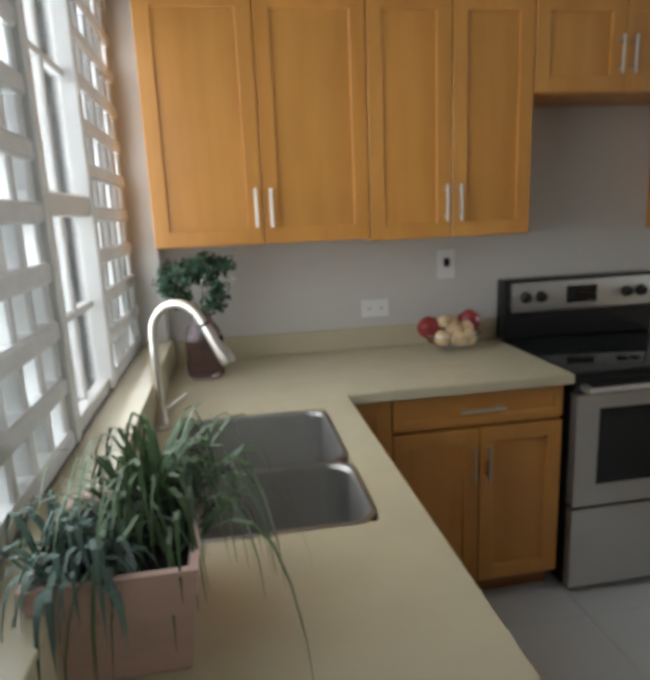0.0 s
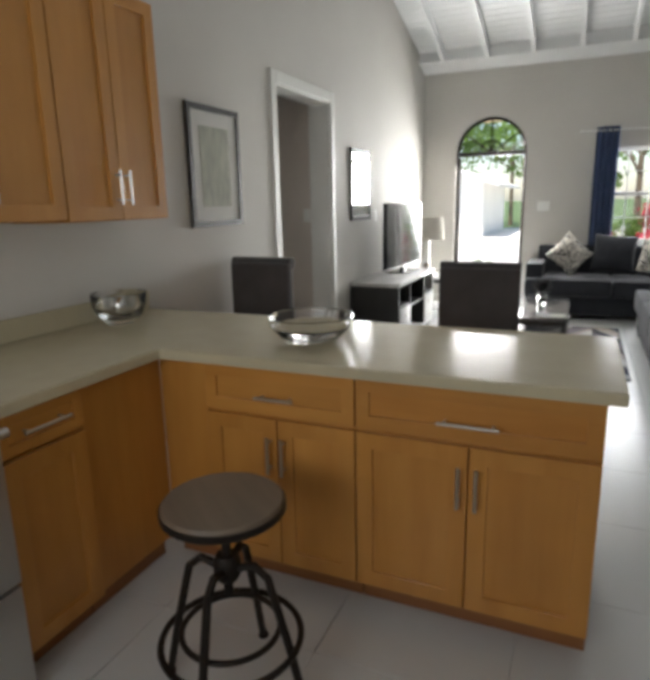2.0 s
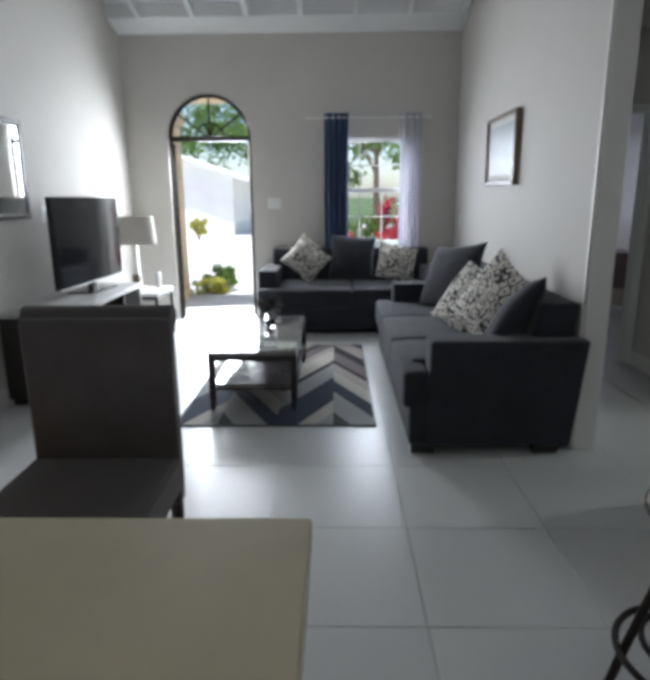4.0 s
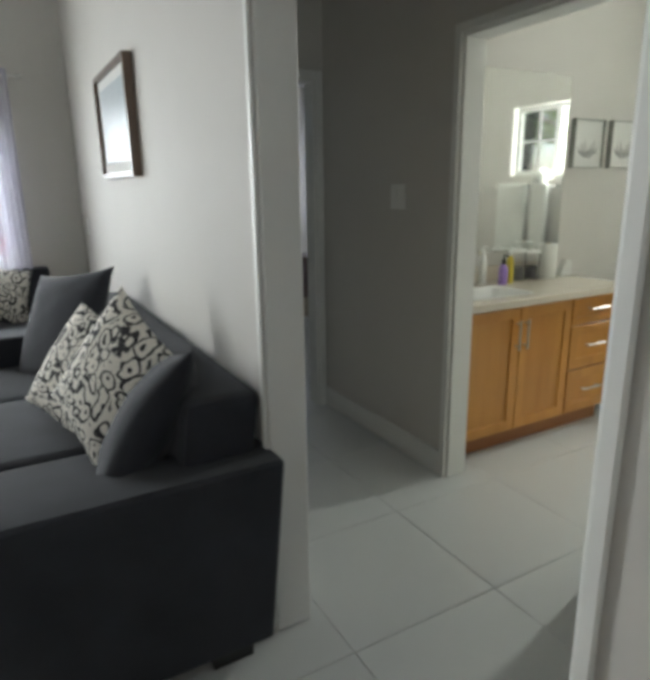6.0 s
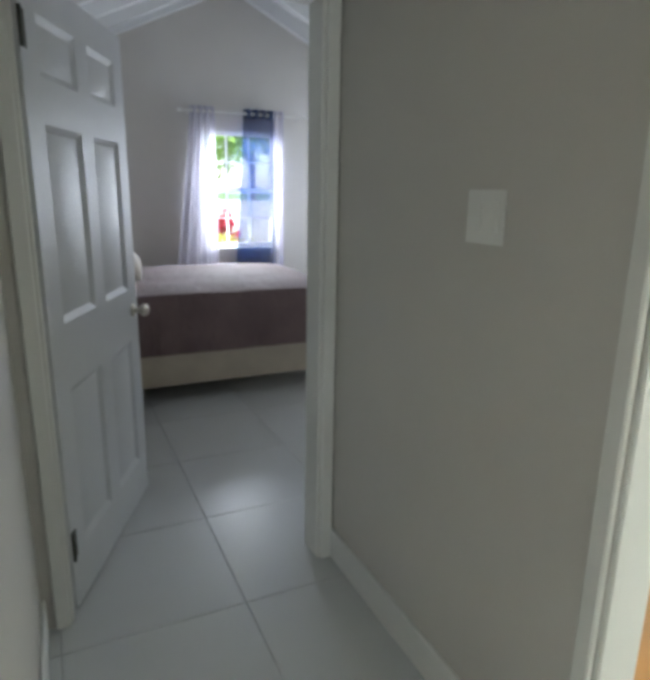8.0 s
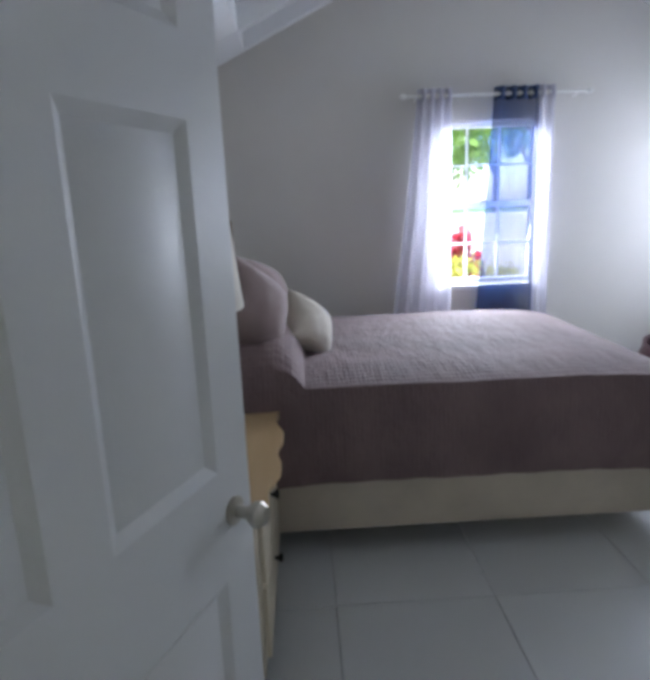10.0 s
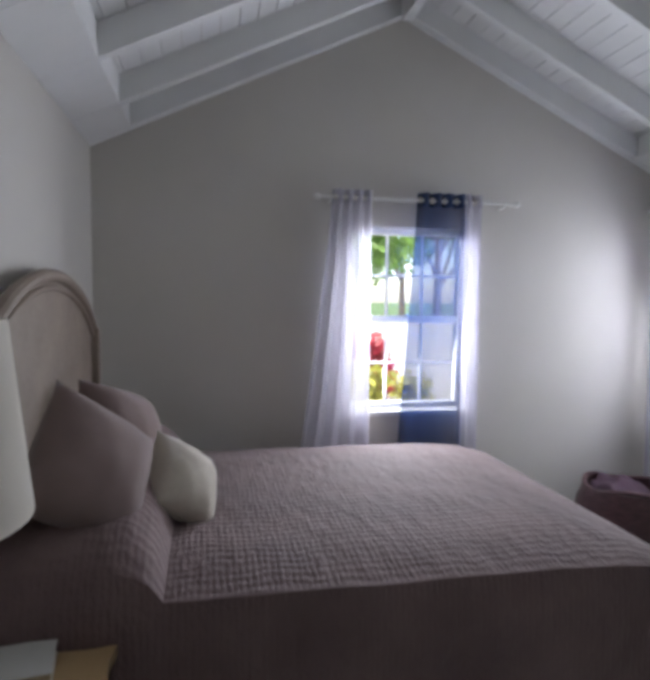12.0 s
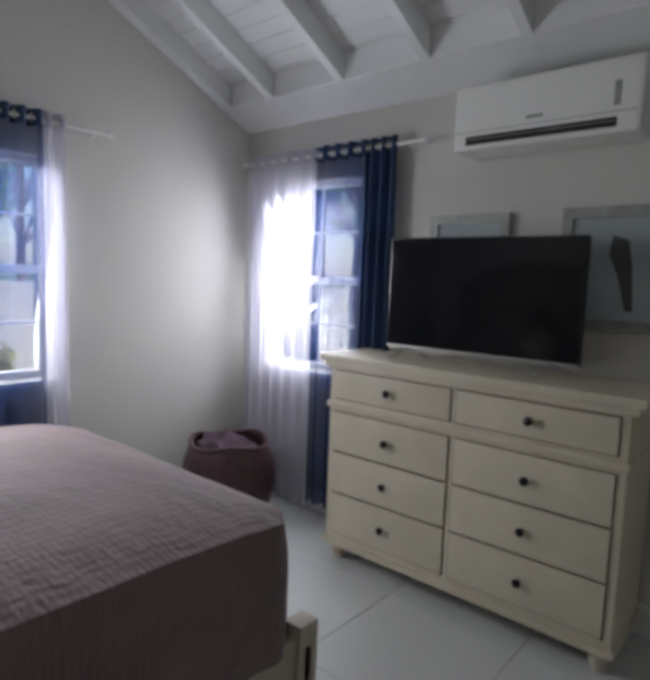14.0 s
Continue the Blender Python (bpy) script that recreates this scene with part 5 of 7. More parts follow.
def parsons_chair(m, label):
    ob = thing("dining_chair", m, label, "chair", "upholstered dining chairs")
    part("seat", B(-0.22, -0.26, 0.55, 0.22, 0.20, 0.66, 0.03, 3), GREYCHAIR, ob)
    b = B(-0.215, 0.18, 0.50, 0.215, 0.245, 1.08, 0.025, 3)
    part("backrest", b, GREYCHAIR, ob)
    part("back_roll", T([(-0.214, 0.235, 1.075), (0.214, 0.235, 1.075)], 0.036, 16), GREYCHAIR, ob, "rolled top of the backrest")
    for sx in (-1, 1):
        for y in (-0.235, 0.215):
            part("leg", T([(sx * 0.19, y, 0.56), (sx * 0.19, y + (0.02 if y > 0 else 0), 0.0)], [0.021, 0.015], 8), BLACKFRAME, ob)
    return ob


pc = parsons_chair(pose(4.02, 0.965, 0, 0, 0, -90), "charcoal upholstered dining chair with a rolled back")
copy_thing(pc, pose(4.06, 2.345, 0, 0, 0, -91))


def picture(name, m, w, h, fw, frame_mat, mat_w, art, label, depth=0.025, extra=None, category="picture"):
    """Local front towards -y, centred."""
    ob = thing(name, m, label, category)
    b = slab_with_holes("x", -depth, -0.001, [-w / 2, w / 2], [-h / 2, h / 2], [(-w / 2 + fw, w / 2 - fw, -h / 2 + fw, h / 2 - fw)])
    part("frame", b, frame_mat, ob)
    part("mat_board", B(-w / 2 + fw * 0.9, -depth * 0.55, -h / 2 + fw * 0.9, w / 2 - fw * 0.9, -0.003, h / 2 - fw * 0.9), MATBOARD if mat_w else art, ob)
    if mat_w:
        part("print", B(-w / 2 + fw + mat_w, -depth * 0.55 - 0.002, -h / 2 + fw + mat_w, w / 2 - fw - mat_w, -depth * 0.55 - 0.0002, h / 2 - fw - mat_w), art, ob)
    if extra:
        extra(ob, depth)
    return ob


picture("framed_print", pose(4.165, YN - 0.0005, 1.665), 0.545, 0.70, 0.032, BLACKFRAME, 0.085, ARTGREEN, "black-framed botanical print with a wide white mat")


def mirror_inset(ob, d):
    part("mirror_glass", B(-0.235, -d * 0.55 - 0.003, -0.30, 0.235, -d * 0.55 - 0.0005, 0.30), MIRROR, ob)


picture("wall_mirror", pose(6.74, YN - 0.0005, 1.607), 0.55, 0.69, 0.028, BLACKFRAME, 0, MATBOARD, "small dark-framed wall mirror beside the passage door", 0.03, mirror_inset, "mirror")
picture("framed_print", pose(7.47, YS + 0.0005, 1.748, 0, 0, 180), 0.82, 0.53, 0.026, BROWNFRAME, 0.05, ARTGREY, "brown-framed pale print under glass above the sofa", 0.045)

# ---- living room ----


def sofa(m, length, seats, label):
    """Local x along the sofa, front at y = 0, back towards +y."""
    ob = thing("sofa", m, label, "sofa", "charcoal sofas")
    Ls = length
    part("base", B(0.02, 0.035, 0.055, Ls - 0.02, 0.84, 0.30, 0.025, 3), CHARCOAL, ob)
    for x0 in (0.0, Ls - 0.20):
        b = B(x0, 0.14, 0.055, x0 + 0.20, 0.93, 0.655, 0.03, 3)
        for v in b.verts:
            v.co.y += max(0, v.co.z - 0.1) * 0.14 * max(0, (v.co.y - 0.2))
        part("arm", b, CHARCOAL, ob)
    b = B(0.10, 0.66, 0.28, Ls - 0.10, 0.89, 0.84, 0.05, 4)
    for v in b.verts:
        v.co.y += (v.co.z - 0.3) * 0.13
    part("back", b, CHARCOAL, ob)
    for k in range(seats):
        x0, x1 = Ls * k / seats, Ls * (k + 1) / seats
        a0, a1 = (x0 + 0.205 if k == 0 else x0 + 0.002), (x1 - 0.205 if k == seats - 1 else x1 - 0.002)
        b = B(a0, 0.06, 0.285, a1, 0.70, 0.485, 0.05, 4)
        box(b, x0 + 0.003, -0.005, 0.275, x1 - 0.003, 0.137, 0.480, 0.05, 4)
        for v in b.verts:
            if v.co.z > 0.4:
                v.co.z += 0.018 * math.sin(math.pi * (v.co.x - x0) / (x1 - x0)) + 0.004 * noise.noise(v.co * 7)
        part("seat_cushion", b, CHARCOAL, ob)
    for x in (0.09, Ls - 0.09):
        for y in (0.115, 0.80):
            part("foot", B(x - 0.06, y - 0.065, 0.0, x + 0.06, y + 0.065, 0.0545, 0.006), BLACKFRAME, ob)
    return ob


s1 = sofa(pose(7.90, -0.085, 0, 0, 0, 180), 2.28, 3, "charcoal three-seat sofa along the wall")
s2 = sofa(pose(8.50, 1.09, 0, 0, 0, -90), 1.95, 2, "charcoal two-seat sofa under the window")


def cushion(m, size, mt, label, d=0.17):
    ob = single("throw_pillow", pillow(size, size, d), mt, label, "pillow", "sofa pillows", at=m)
    for e in ob.data.edges:
        e.use_edge_sharp = False
    return ob


cushion(pose(6.0, -0.765, 0.70, -34, -14, 165), 0.54, CHARCOAL, "large plain charcoal sofa pillow", 0.20)
cushion(pose(6.34, -0.72, 0.745, -28, 24, 192), 0.54, FLORAL, "cream and black floral sofa pillow")
cushion(pose(6.76, -0.66, 0.69, -34, 10, 200), 0.50, FLORAL, "cream and black floral sofa pillow leaning on another")
cushion(pose(7.45, -0.67, 0.745, -28, -8, 212), 0.60, CHARCOAL, "plain charcoal pillow in the sofa corner", 0.20)
cushion(pose(8.98, 0.60, 0.745, -22, 42, -90), 0.42, FLORAL, "cream and black floral pillow standing on its point")
cushion(pose(9.02, 0.10, 0.755, -24, 4, -92), 0.50, CHARCOAL, "plain charcoal sofa pillow", 0.20)
cushion(pose(8.98, -0.38, 0.70, -28, 14, -86), 0.44, FLORAL, "cream and black floral sofa pillow")

b = B(-1.015, -0.63, 0.0003, 1.015, 0.63, 0.010, 0.003, 1)
single("area_rug", b, RUG, "chevron area rug in cream, slate and black", "rug", at=pose(7.065, 0.67, 0.0))
b = slab_with_holes("z", 0.0003, 0.011, [-1.023, 1.023], [-0.638, 0.638], [(-1.0155, 1.0155, -0.6305, 0.6305)])
rb = mesh_ob("binding", b, BLACKFRAME)
rb.parent = bpy.data.objects["area_rug"]
rb["label"] = "dark stitched rug border"

ct = thing("coffee_table", (6.895, 0.835, 0.011), "dark wood and black metal coffee table with a lower shelf", "table")
part("tabletop", B(-0.605, -0.29, 0.385, 0.605, 0.29, 0.41, 0.004), DARKTOP, ct)
part("shelf", B(-0.585, -0.27, 0.165, 0.585, 0.27, 0.183, 0.003), DARKTOP, ct)
b = bmesh.new()
for y in (-0.28, 0.28):
    box(b, -0.60, y - 0.012, 0.345, 0.60, y + 0.012, 0.384, 0.002, 1)
    box(b, -0.585, y - 0.012, 0.145, 0.585, y + 0.012, 0.164, 0.002, 1)
for x in (-0.59, 0.59):
    box(b, x - 0.012, -0.27, 0.346, x + 0.012, 0.27, 0.383, 0.002, 1)
    box(b, x - 0.012, -0.27, 0.146, x + 0.012, 0.27, 0.163, 0.002, 1)
part("apron", b, BLACKFRAME, ct)
for sx in (-1, 1):
    for sy in (-1, 1):
        part("leg", B(sx * 0.585 - 0.021, sy * 0.272 - 0.021, 0.075, sx * 0.585 + 0.021, sy * 0.272 + 0.021, 0.386, 0.003), BLACKFRAME, ct)
        b = T([(sx * 0.585, sy * 0.272 - 0.012, 0.036), (sx * 0.585, sy * 0.272 + 0.012, 0.036)], 0.036, 20)
        box(b, sx * 0.585 - 0.012, sy * 0.272 - 0.02, 0.036, sx * 0.585 + 0.012, sy * 0.272 - 0.013, 0.076)
        box(b, sx * 0.585 - 0.012, sy * 0.272 + 0.013, 0.036, sx * 0.585 + 0.012, sy * 0.272 + 0.02, 0.076)
        part("castor", b, BLACKFRAME, ct)

mg = thing("magazine", pose(6.45, 0.66, 0.4215, 0, 0, -86), "closed magazine with a grey-green cover", "magazine")
part("page_block", B(-0.14, -0.105, 0.0, 0.14, 0.105, 0.006), PAPER, mg)
part("cover", B(-0.142, -0.107, 0.0062, 0.142, 0.107, 0.0072), mat("magazine_cover", (0.12, 0.13, 0.125), 0.75, 0, 0.5, 6, 0.0), mg)
b = bmesh.new()
for k in range(3):
    box(b, -0.11, -0.02 + k * 0.035, 0.0074, -0.03 + 0.02 * k, -0.01 + k * 0.035, 0.0078)
part("print", b, MATBOARD, mg, "pale bars of unreadable print")
part("photo", B(-0.02, -0.09, 0.0074, 0.11, 0.06, 0.0077), ARTGREEN, mg)

tp = thing("table_plant", pose(7.06, 0.79, 0.4215) @ Matrix.Scale(1.2, 4), "small spiky plant in a clear glass jar", "plant")
part("jar", L([(0, 0), (0.035, 0), (0.040, 0.008), (0.040, 0.085), (0.036, 0.095), (0.033, 0.095), (0.036, 0.084), (0.036, 0.012), (0, 0.009)], 24), CLEAR, tp)
part("pebbles", L([(0, 0.0095), (0.034, 0.0125), (0.034, 0.04), (0, 0.045)], 20), SOIL, tp)
b = bmesh.new()
for k in range(190):
    v = Vector((rng.gauss(0, 1), rng.gauss(0, 1), rng.gauss(0.2, 0.8))).normalized()
    s = v.orthogonal().normalized() * 0.008
    e_ = Vector((0, 0, 0.14)) + v * rng.uniform(0.075, 0.115)
    o = Vector((0, 0, 0.14))
    b.faces.new([b.verts.new(p) for p in (o - s, o + s, e_)])
tube(b, [(0, 0, 0.04), (0, 0, 0.125)], 0.004, 6)
part("leaves", b, mat("plum_green_spikes", (0.05, 0.045, 0.045), 0.5, 0, 0.5, 30), tp)

# television stand
# black inner boards and left side put the stand's shade into the colour
tv = thing("tv_stand", (6.42, 2.06, 0), "whitewashed wooden television stand, inner boards and left side coloured dark as shade", "tv stand")
SW, SD, SH = 1.43, 0.50, 0.66
part("top", B(-0.015, -0.015, SH - 0.035, SW + 0.015, SD, SH, 0.004), WHITEWASH, tv)
for x in (0.0, SW - 0.03):
    part("side_panel", B(x, 0, 0.05, x + 0.03, SD, SH - 0.0355, 0.002, 1), WHITEWASH if x else BLACKFRAME, tv)
part("bottom", B(0.0305, 0.0, 0.05, SW - 0.0305, SD, 0.085, 0.002, 1), WHITEWASH, tv)
part("back_panel", B(0.0305, SD - 0.012, 0.0855, SW - 0.0305, SD, SH - 0.036), BLACKFRAME, tv)
for x in (0.42, SW - 0.44):
    part("divider", B(x, 0.002, 0.0855, x + 0.022, SD - 0.0125, SH - 0.036, 0.002, 1), BLACKFRAME, tv)
part("shelf", B(0.4425, 0.01, 0.36, SW - 0.4405, SD - 0.0125, 0.38), BLACKFRAME, tv)
for x0, x1 in ((0.0305, 0.4195), (SW - 0.4175, SW - 0.0305)):
    part("shelf", B(x0, 0.01, 0.40, x1, SD - 0.0125, 0.418), BLACKFRAME, tv)
    for z0, z1 in ((0.09, 0.235), (0.24, 0.395)):
        d = part("drawer", B(x0 + 0.003, -0.006, z0, x1 - 0.003, 0.012, z1, 0.003), WHITEWASH, tv)
        part("handle", T([((x0 + x1) / 2 - 0.04, -0.012, (z0 + z1) / 2), ((x0 + x1) / 2, -0.022, (z0 + z1) / 2 - 0.012), ((x0 + x1) / 2 + 0.04, -0.012, (z0 + z1) / 2)], 0.006, 8), NICKEL, d)
part("plinth", B(0.02, 0.02, 0.0, SW - 0.02, SD - 0.02, 0.0495), BLACKFRAME, tv)


def television(m, w, h, label, v_legs=False):
    ob = thing("television", m, label, "television")
    low = 0.05 if v_legs else 0.07
    part("casing", B(-w / 2, -0.012, low, w / 2, 0.035, low + h, 0.006), BLACK, ob)
    part("screen", B(-w / 2 + 0.010, -0.0135, low + 0.017, w / 2 - 0.010, -0.0122, low - 0.01 + h), SCREEN, ob, "dark glossy screen")
    part("rim", B(-w / 2 + 0.001, -0.0138, low + 0.0012, w / 2 - 0.001, -0.0122, low + 0.011), STEEL, ob, "thin silver lower edge")
    if v_legs:
        for sx in (-1, 1):
            part("leg", T([(sx * w * 0.38 - 0.05, -0.09, 0.005), (sx * w * 0.38, 0.01, low + 0.004), (sx * w * 0.38 + 0.05, 0.11, 0.005)], 0.005, 8), STEEL, ob)
    else:
        part("neck", B(-0.06, 0.0, 0.012, 0.06, 0.025, 0.08, 0.004), BLACK, ob)
        part("foot", B(-0.22, -0.10, 0.0, 0.22, 0.12, 0.014, 0.006), BLACK, ob)
    return ob


television(pose(7.42, 2.30, SH + 0.001, 0, 0, -5), 1.06, 0.69, "flat television on the whitewashed stand")

sd = thing("side_table", (8.14, 2.0, 0), "grey wooden side table on dark metal legs", "table")
part("tabletop", B(0, 0, 0.475, 0.56, 0.50, 0.50, 0.003), WHITEWASH, sd)
part("shelf", B(0.02, 0.02, 0.10, 0.54, 0.48, 0.118, 0.002), WHITEWASH, sd)
for x in (0.005, 0.525):
    for y in (0.005, 0.465):
        part("leg", B(x, y, 0.0, x + 0.03, y + 0.03, 0.4745, 0.002), BLACKFRAME, sd)
b = bmesh.new()
for y in (0.008, 0.472):
    box(b, 0.036, y, 0.44, 0.524, y + 0.02, 0.474)
for x in (0.008, 0.532):
    box(b, x, 0.036, 0.44, x + 0.02, 0.464, 0.474)
part("apron", b, BLACKFRAME, sd)

lp = thing("table_lamp", (8.42, 2.28, 0.501), "white table lamp with a drum shade, unlit", "lamp")
part("base", B(-0.06, -0.06, 0, 0.06, 0.06, 0.022, 0.004), CHROME, lp)
part("dark_block", B(-0.035, -0.035, 0.0225, 0.035, 0.035, 0.16, 0.004), SEATWOOD, lp, "dark wooden block")
part("column", B(-0.028, -0.028, 0.1605, 0.028, 0.028, 0.46, 0.004), WHITE, lp)
part("shade", L([(0.215, 0.46), (0.19, 0.73), (0.188, 0.73), (0.213, 0.46)], 36), LINEN, lp, "off-white fabric drum shade")
part("shade_ring", T(ring_pts((0, 0, 0.727), 0.187, 36), 0.003, 6, True), NICKEL, lp)
part("bulb", L([(0, 0.46), (0.012, 0.46), (0.014, 0.50), (0.03, 0.55), (0.022, 0.585), (0, 0.595)], 16), CERAMIC, lp)
cd = thing("candle_holder", (8.60, 2.12, 0.501), "white pillar candle on the side table", "candle")
part("candle", L([(0, 0), (0.026, 0), (0.027, 0.15), (0.02, 0.158), (0, 0.15)], 20), CERAMIC, cd)
part("wick", T([(0, 0, 0.15), (0.001, 0, 0.163)], 0.001, 5), INK, cd)


# ---- curtains ----
def curtain_panel(w0, w1, z0, z1, folds, amp, bow=0.0, seed=0):
    """A hanging cloth: local x along the rod, y outwards; top width w0..w1 pair, bottom pair spread by bow."""
    b = bmesh.new()
    n, m_ = folds * 10, 22
    r = random.Random(seed)
    ph = [r.uniform(-0.5, 0.5) for _ in range(folds + 2)]
    rows = []
    for j in range(m_ + 1):
        t = j / m_
        z = z1 + (z0 - z1) * t
        a = amp * (0.75 + 0.35 * t)
        row = []
        for i in range(n + 1):
            u = i / n
            x = w0 + (w1 - w0) * u + bow * t ** 1.2 * (u - (0.0 if bow > 0 else 1.0)) * (1 if bow > 0 else -1)
            k = u * folds
            y = a * math.sin(2 * math.pi * k + ph[int(k)] * t * 1.2) + 0.004 * noise.noise((u * 9, z * 3, seed))
            row.append(b.verts.new((x, y, z)))
        rows.append(row)
    for p, q in zip(rows, rows[1:]):
        for i in range(n):
            b.faces.new((p[i], p[i + 1], q[i + 1], q[i]))
    return b


def grommets(parent, w0, w1, z, folds):
    for k in range(folds * 2):
        x = w0 + (w1 - w0) * (k + 0.5) / (folds * 2)
        part("grommet", T([(x + 0.002 * math.cos(a), 0.02 * math.cos(a) - 0.075, z + 0.02 * math.sin(a)) for a in [q * math.pi / 8 for q in range(16)]], 0.0035, 6, True), NICKEL, parent, "metal grommet")


def curtains(m, rod0, rod1, zr, panels, label, rail_mat=WHITE):
    """Local x along the wall, room side towards -y."""
    rd = thing("curtain_rod", m, "slim curtain rod with round finials", "curtain rod")
    part("rod", T([(rod0, -0.075, zr), (rod1, -0.075, zr)], 0.009, 12), rail_mat, rd)
    for x, s in ((rod0, -1), (rod1, 1)):
        part("finial", T([(x, -0.075, zr), (x + s * 0.012, -0.075, zr), (x + s * 0.03, -0.075, zr), (x + s * 0.045, -0.075, zr)], [0.009, 0.017, 0.016, 0.004], 12), rail_mat, rd)
        part("bracket", T([(x - s * 0.06, -0.0005, zr - 0.02), (x - s * 0.06, -0.05, zr - 0.02), (x - s * 0.06, -0.075, zr - 0.012)], 0.006, 8), rail_mat, rd)
    for k, (w0, w1, z0, folds, mt, lab, bow, header) in enumerate(panels):
        cu = thing("curtain", m, lab, "curtain", "window curtains")
        b = curtain_panel(w0, w1, z0, zr + 0.045, folds, 0.028, bow, k + 3)
        for v in b.verts:
            v.co.y -= 0.075
        part("cloth", b, mt, cu)
        grommets(cu, w0, w1, zr + 0.001, folds)
        # on blue voile a navy band paints in the missing backlight above the window
        if header:
            hb = curtain_panel(w0, w1, zr - 0.035, zr + 0.0455, folds, 0.0285, 0, k + 3)
            for v in hb.verts:
                v.co.y -= 0.0765
            part("header_band", hb, header, cu, "doubled cloth along the top, navy on blue voile for the lack of backlight")


curtains(pose(XE, 0, 0, 0, 0, -90), -0.55, 0.71, 2.225, [(-0.40, -0.14, 0.50, 4, BLUE, "navy grommet curtain hanging bunched by the window", 0, None), (0.42, 0.65, 0.45, 3, SHEERW, "white voile curtain hanging bunched by the window", 0, SHEERW)], "")
curtains(pose(BX1, 0, 0, 0, 0, -90), 2.49, 3.68, 2.12, [(2.56, 2.79, 0.28, 4, SHEERW, "white voile curtain drawn to the window's side", -0.24, SHEERW), (3.335, 3.47, 0.28, 2, SHEERW, "narrow white voile curtain behind the blue one", 0, SHEERW), (3.065, 3.365, 0.28, 4, SHEERB, "sheer blue curtain across half the window", -0.13, BLUE)], "")
curtains(pose(0, BY0, 0, 0, 0, 180), -11.21, -9.92, 2.12, [(-11.18, -10.61, 0.05, 6, SHEERW, "white voile curtain in the room corner", 0, SHEERW), (-10.61, -10.25, 0.08, 4, SHEERB, "sheer blue curtain, its heading coloured navy for the lack of backlight", 0, BLUE), (-10.26, -10.06, 0.07, 3, BLUE, "navy curtain bunched beside the television", 0, None)], "")

# ---- bathroom ----
vn = thing("vanity_cabinet", (6.325, -2.36, 0, 0, 0, -90), "honey maple bathroom vanity with two doors and three drawers", "cabinet")
VW, VD = 1.23, 0.485
part("body", slab_with_holes("z", 0.10, 0.812, [0.0, VW], [0.0, VD], [(0.10, 0.60, 0.03, 0.40)]), MAPLE, vn)
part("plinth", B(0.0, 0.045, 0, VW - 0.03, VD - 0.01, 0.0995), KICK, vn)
shaker(vn, "door", 0.005, 0.11, 0.41, 0.80, ("v", 0.38, 0.655, 0.16))
shaker(vn, "door", 0.41, 0.11, 0.815, 0.80, ("v", 0.44, 0.655, 0.16))
for z0, z1 in ((0.645, 0.80), (0.380, 0.640), (0.11, 0.375)):
    shaker(vn, "drawer", 0.822, z0, 1.222, z1, ("h", 1.02, (z0 + z1) / 2 + 0.01, 0.16))
b = slab_with_holes("z", 0.813, 0.851, [6.265, TX1 - 0.001], [-3.605, -2.352], [(6.36, 6.65, -2.93, -2.50)])
b.transform(vn.matrix_world.inverted())
part("countertop", b, VANTOP, vn, "cream stone vanity top with a cut-out basin")
for q in (B(TX1 - 0.02, -3.60, 0.852, TX1 - 0.001, -2.353, 0.945, 0.002, 1), B(6.28, -2.372, 0.852, TX1 - 0.021, -2.353, 0.945, 0.002, 1)):
    q.transform(vn.matrix_world.inverted())
    part("backsplash", q, VANTOP, vn)
wb = thing("wash_basin", (0, 0, 0), "white ceramic undermount basin", "sink")
part("bowl", basin(6.364, -2.926, 6.646, -2.504, 0.8525, 0.70, 0.05), CERAMIC, wb)
part("drain", L([(0, 0.703), (0.02, 0.703), (0.024, 0.701)], 16, (6.505, -2.715, 0)), CHROME, wb)
bf = thing("basin_faucet", (6.715, -2.715, 0.8515), "chrome basin faucet on the vanity", "faucet")
part("body", T([(0, 0, 0), (0, 0, 0.11)], 0.018, 14), CHROME, bf)
part("spout", T([(0, 0, 0.09), (-0.06, 0, 0.12), (-0.115, 0, 0.10)], 0.011, 12), CHROME, bf)
part("lever", T([(0, 0, 0.11), (0.01, 0, 0.135), (-0.05, 0, 0.15)], 0.006, 8), CHROME, bf)
mr = thing("bathroom_mirror", (TX1 - 0.0005, -2.42, 0, 0, 0, -90), "large frameless bathroom mirror", "mirror")
part("mirror_glass", B(0, -0.006, 1.02, 1.19, 0, 2.05, 0.002, 1), MIRROR, mr)


def bottle(name, x, y, prof, mt, cap, label, cat="bottle", pump=False):
    ob = thing(name, (x, y, 0.8518), label, cat)
    part("body", L(prof, 20), mt, ob)
    if cap:
        z = prof[-1][1]
        part("cap", L([(0, z), (0.012, z), (0.013, z + 0.025), (0, z + 0.026)], 14), cap, ob)
        if pump:
            part("pump", T([(0, 0, z + 0.02), (0, 0, z + 0.05), (-0.035, 0, z + 0.048)], 0.005, 8), cap, ob)
    return ob


def round_body(r, h, neck=0.011):
    return [(0, 0), (r, 0), (r * 1.03, 0.01), (r, h * 0.78), (r * 0.75, h * 0.9), (neck, h), (0, h)]


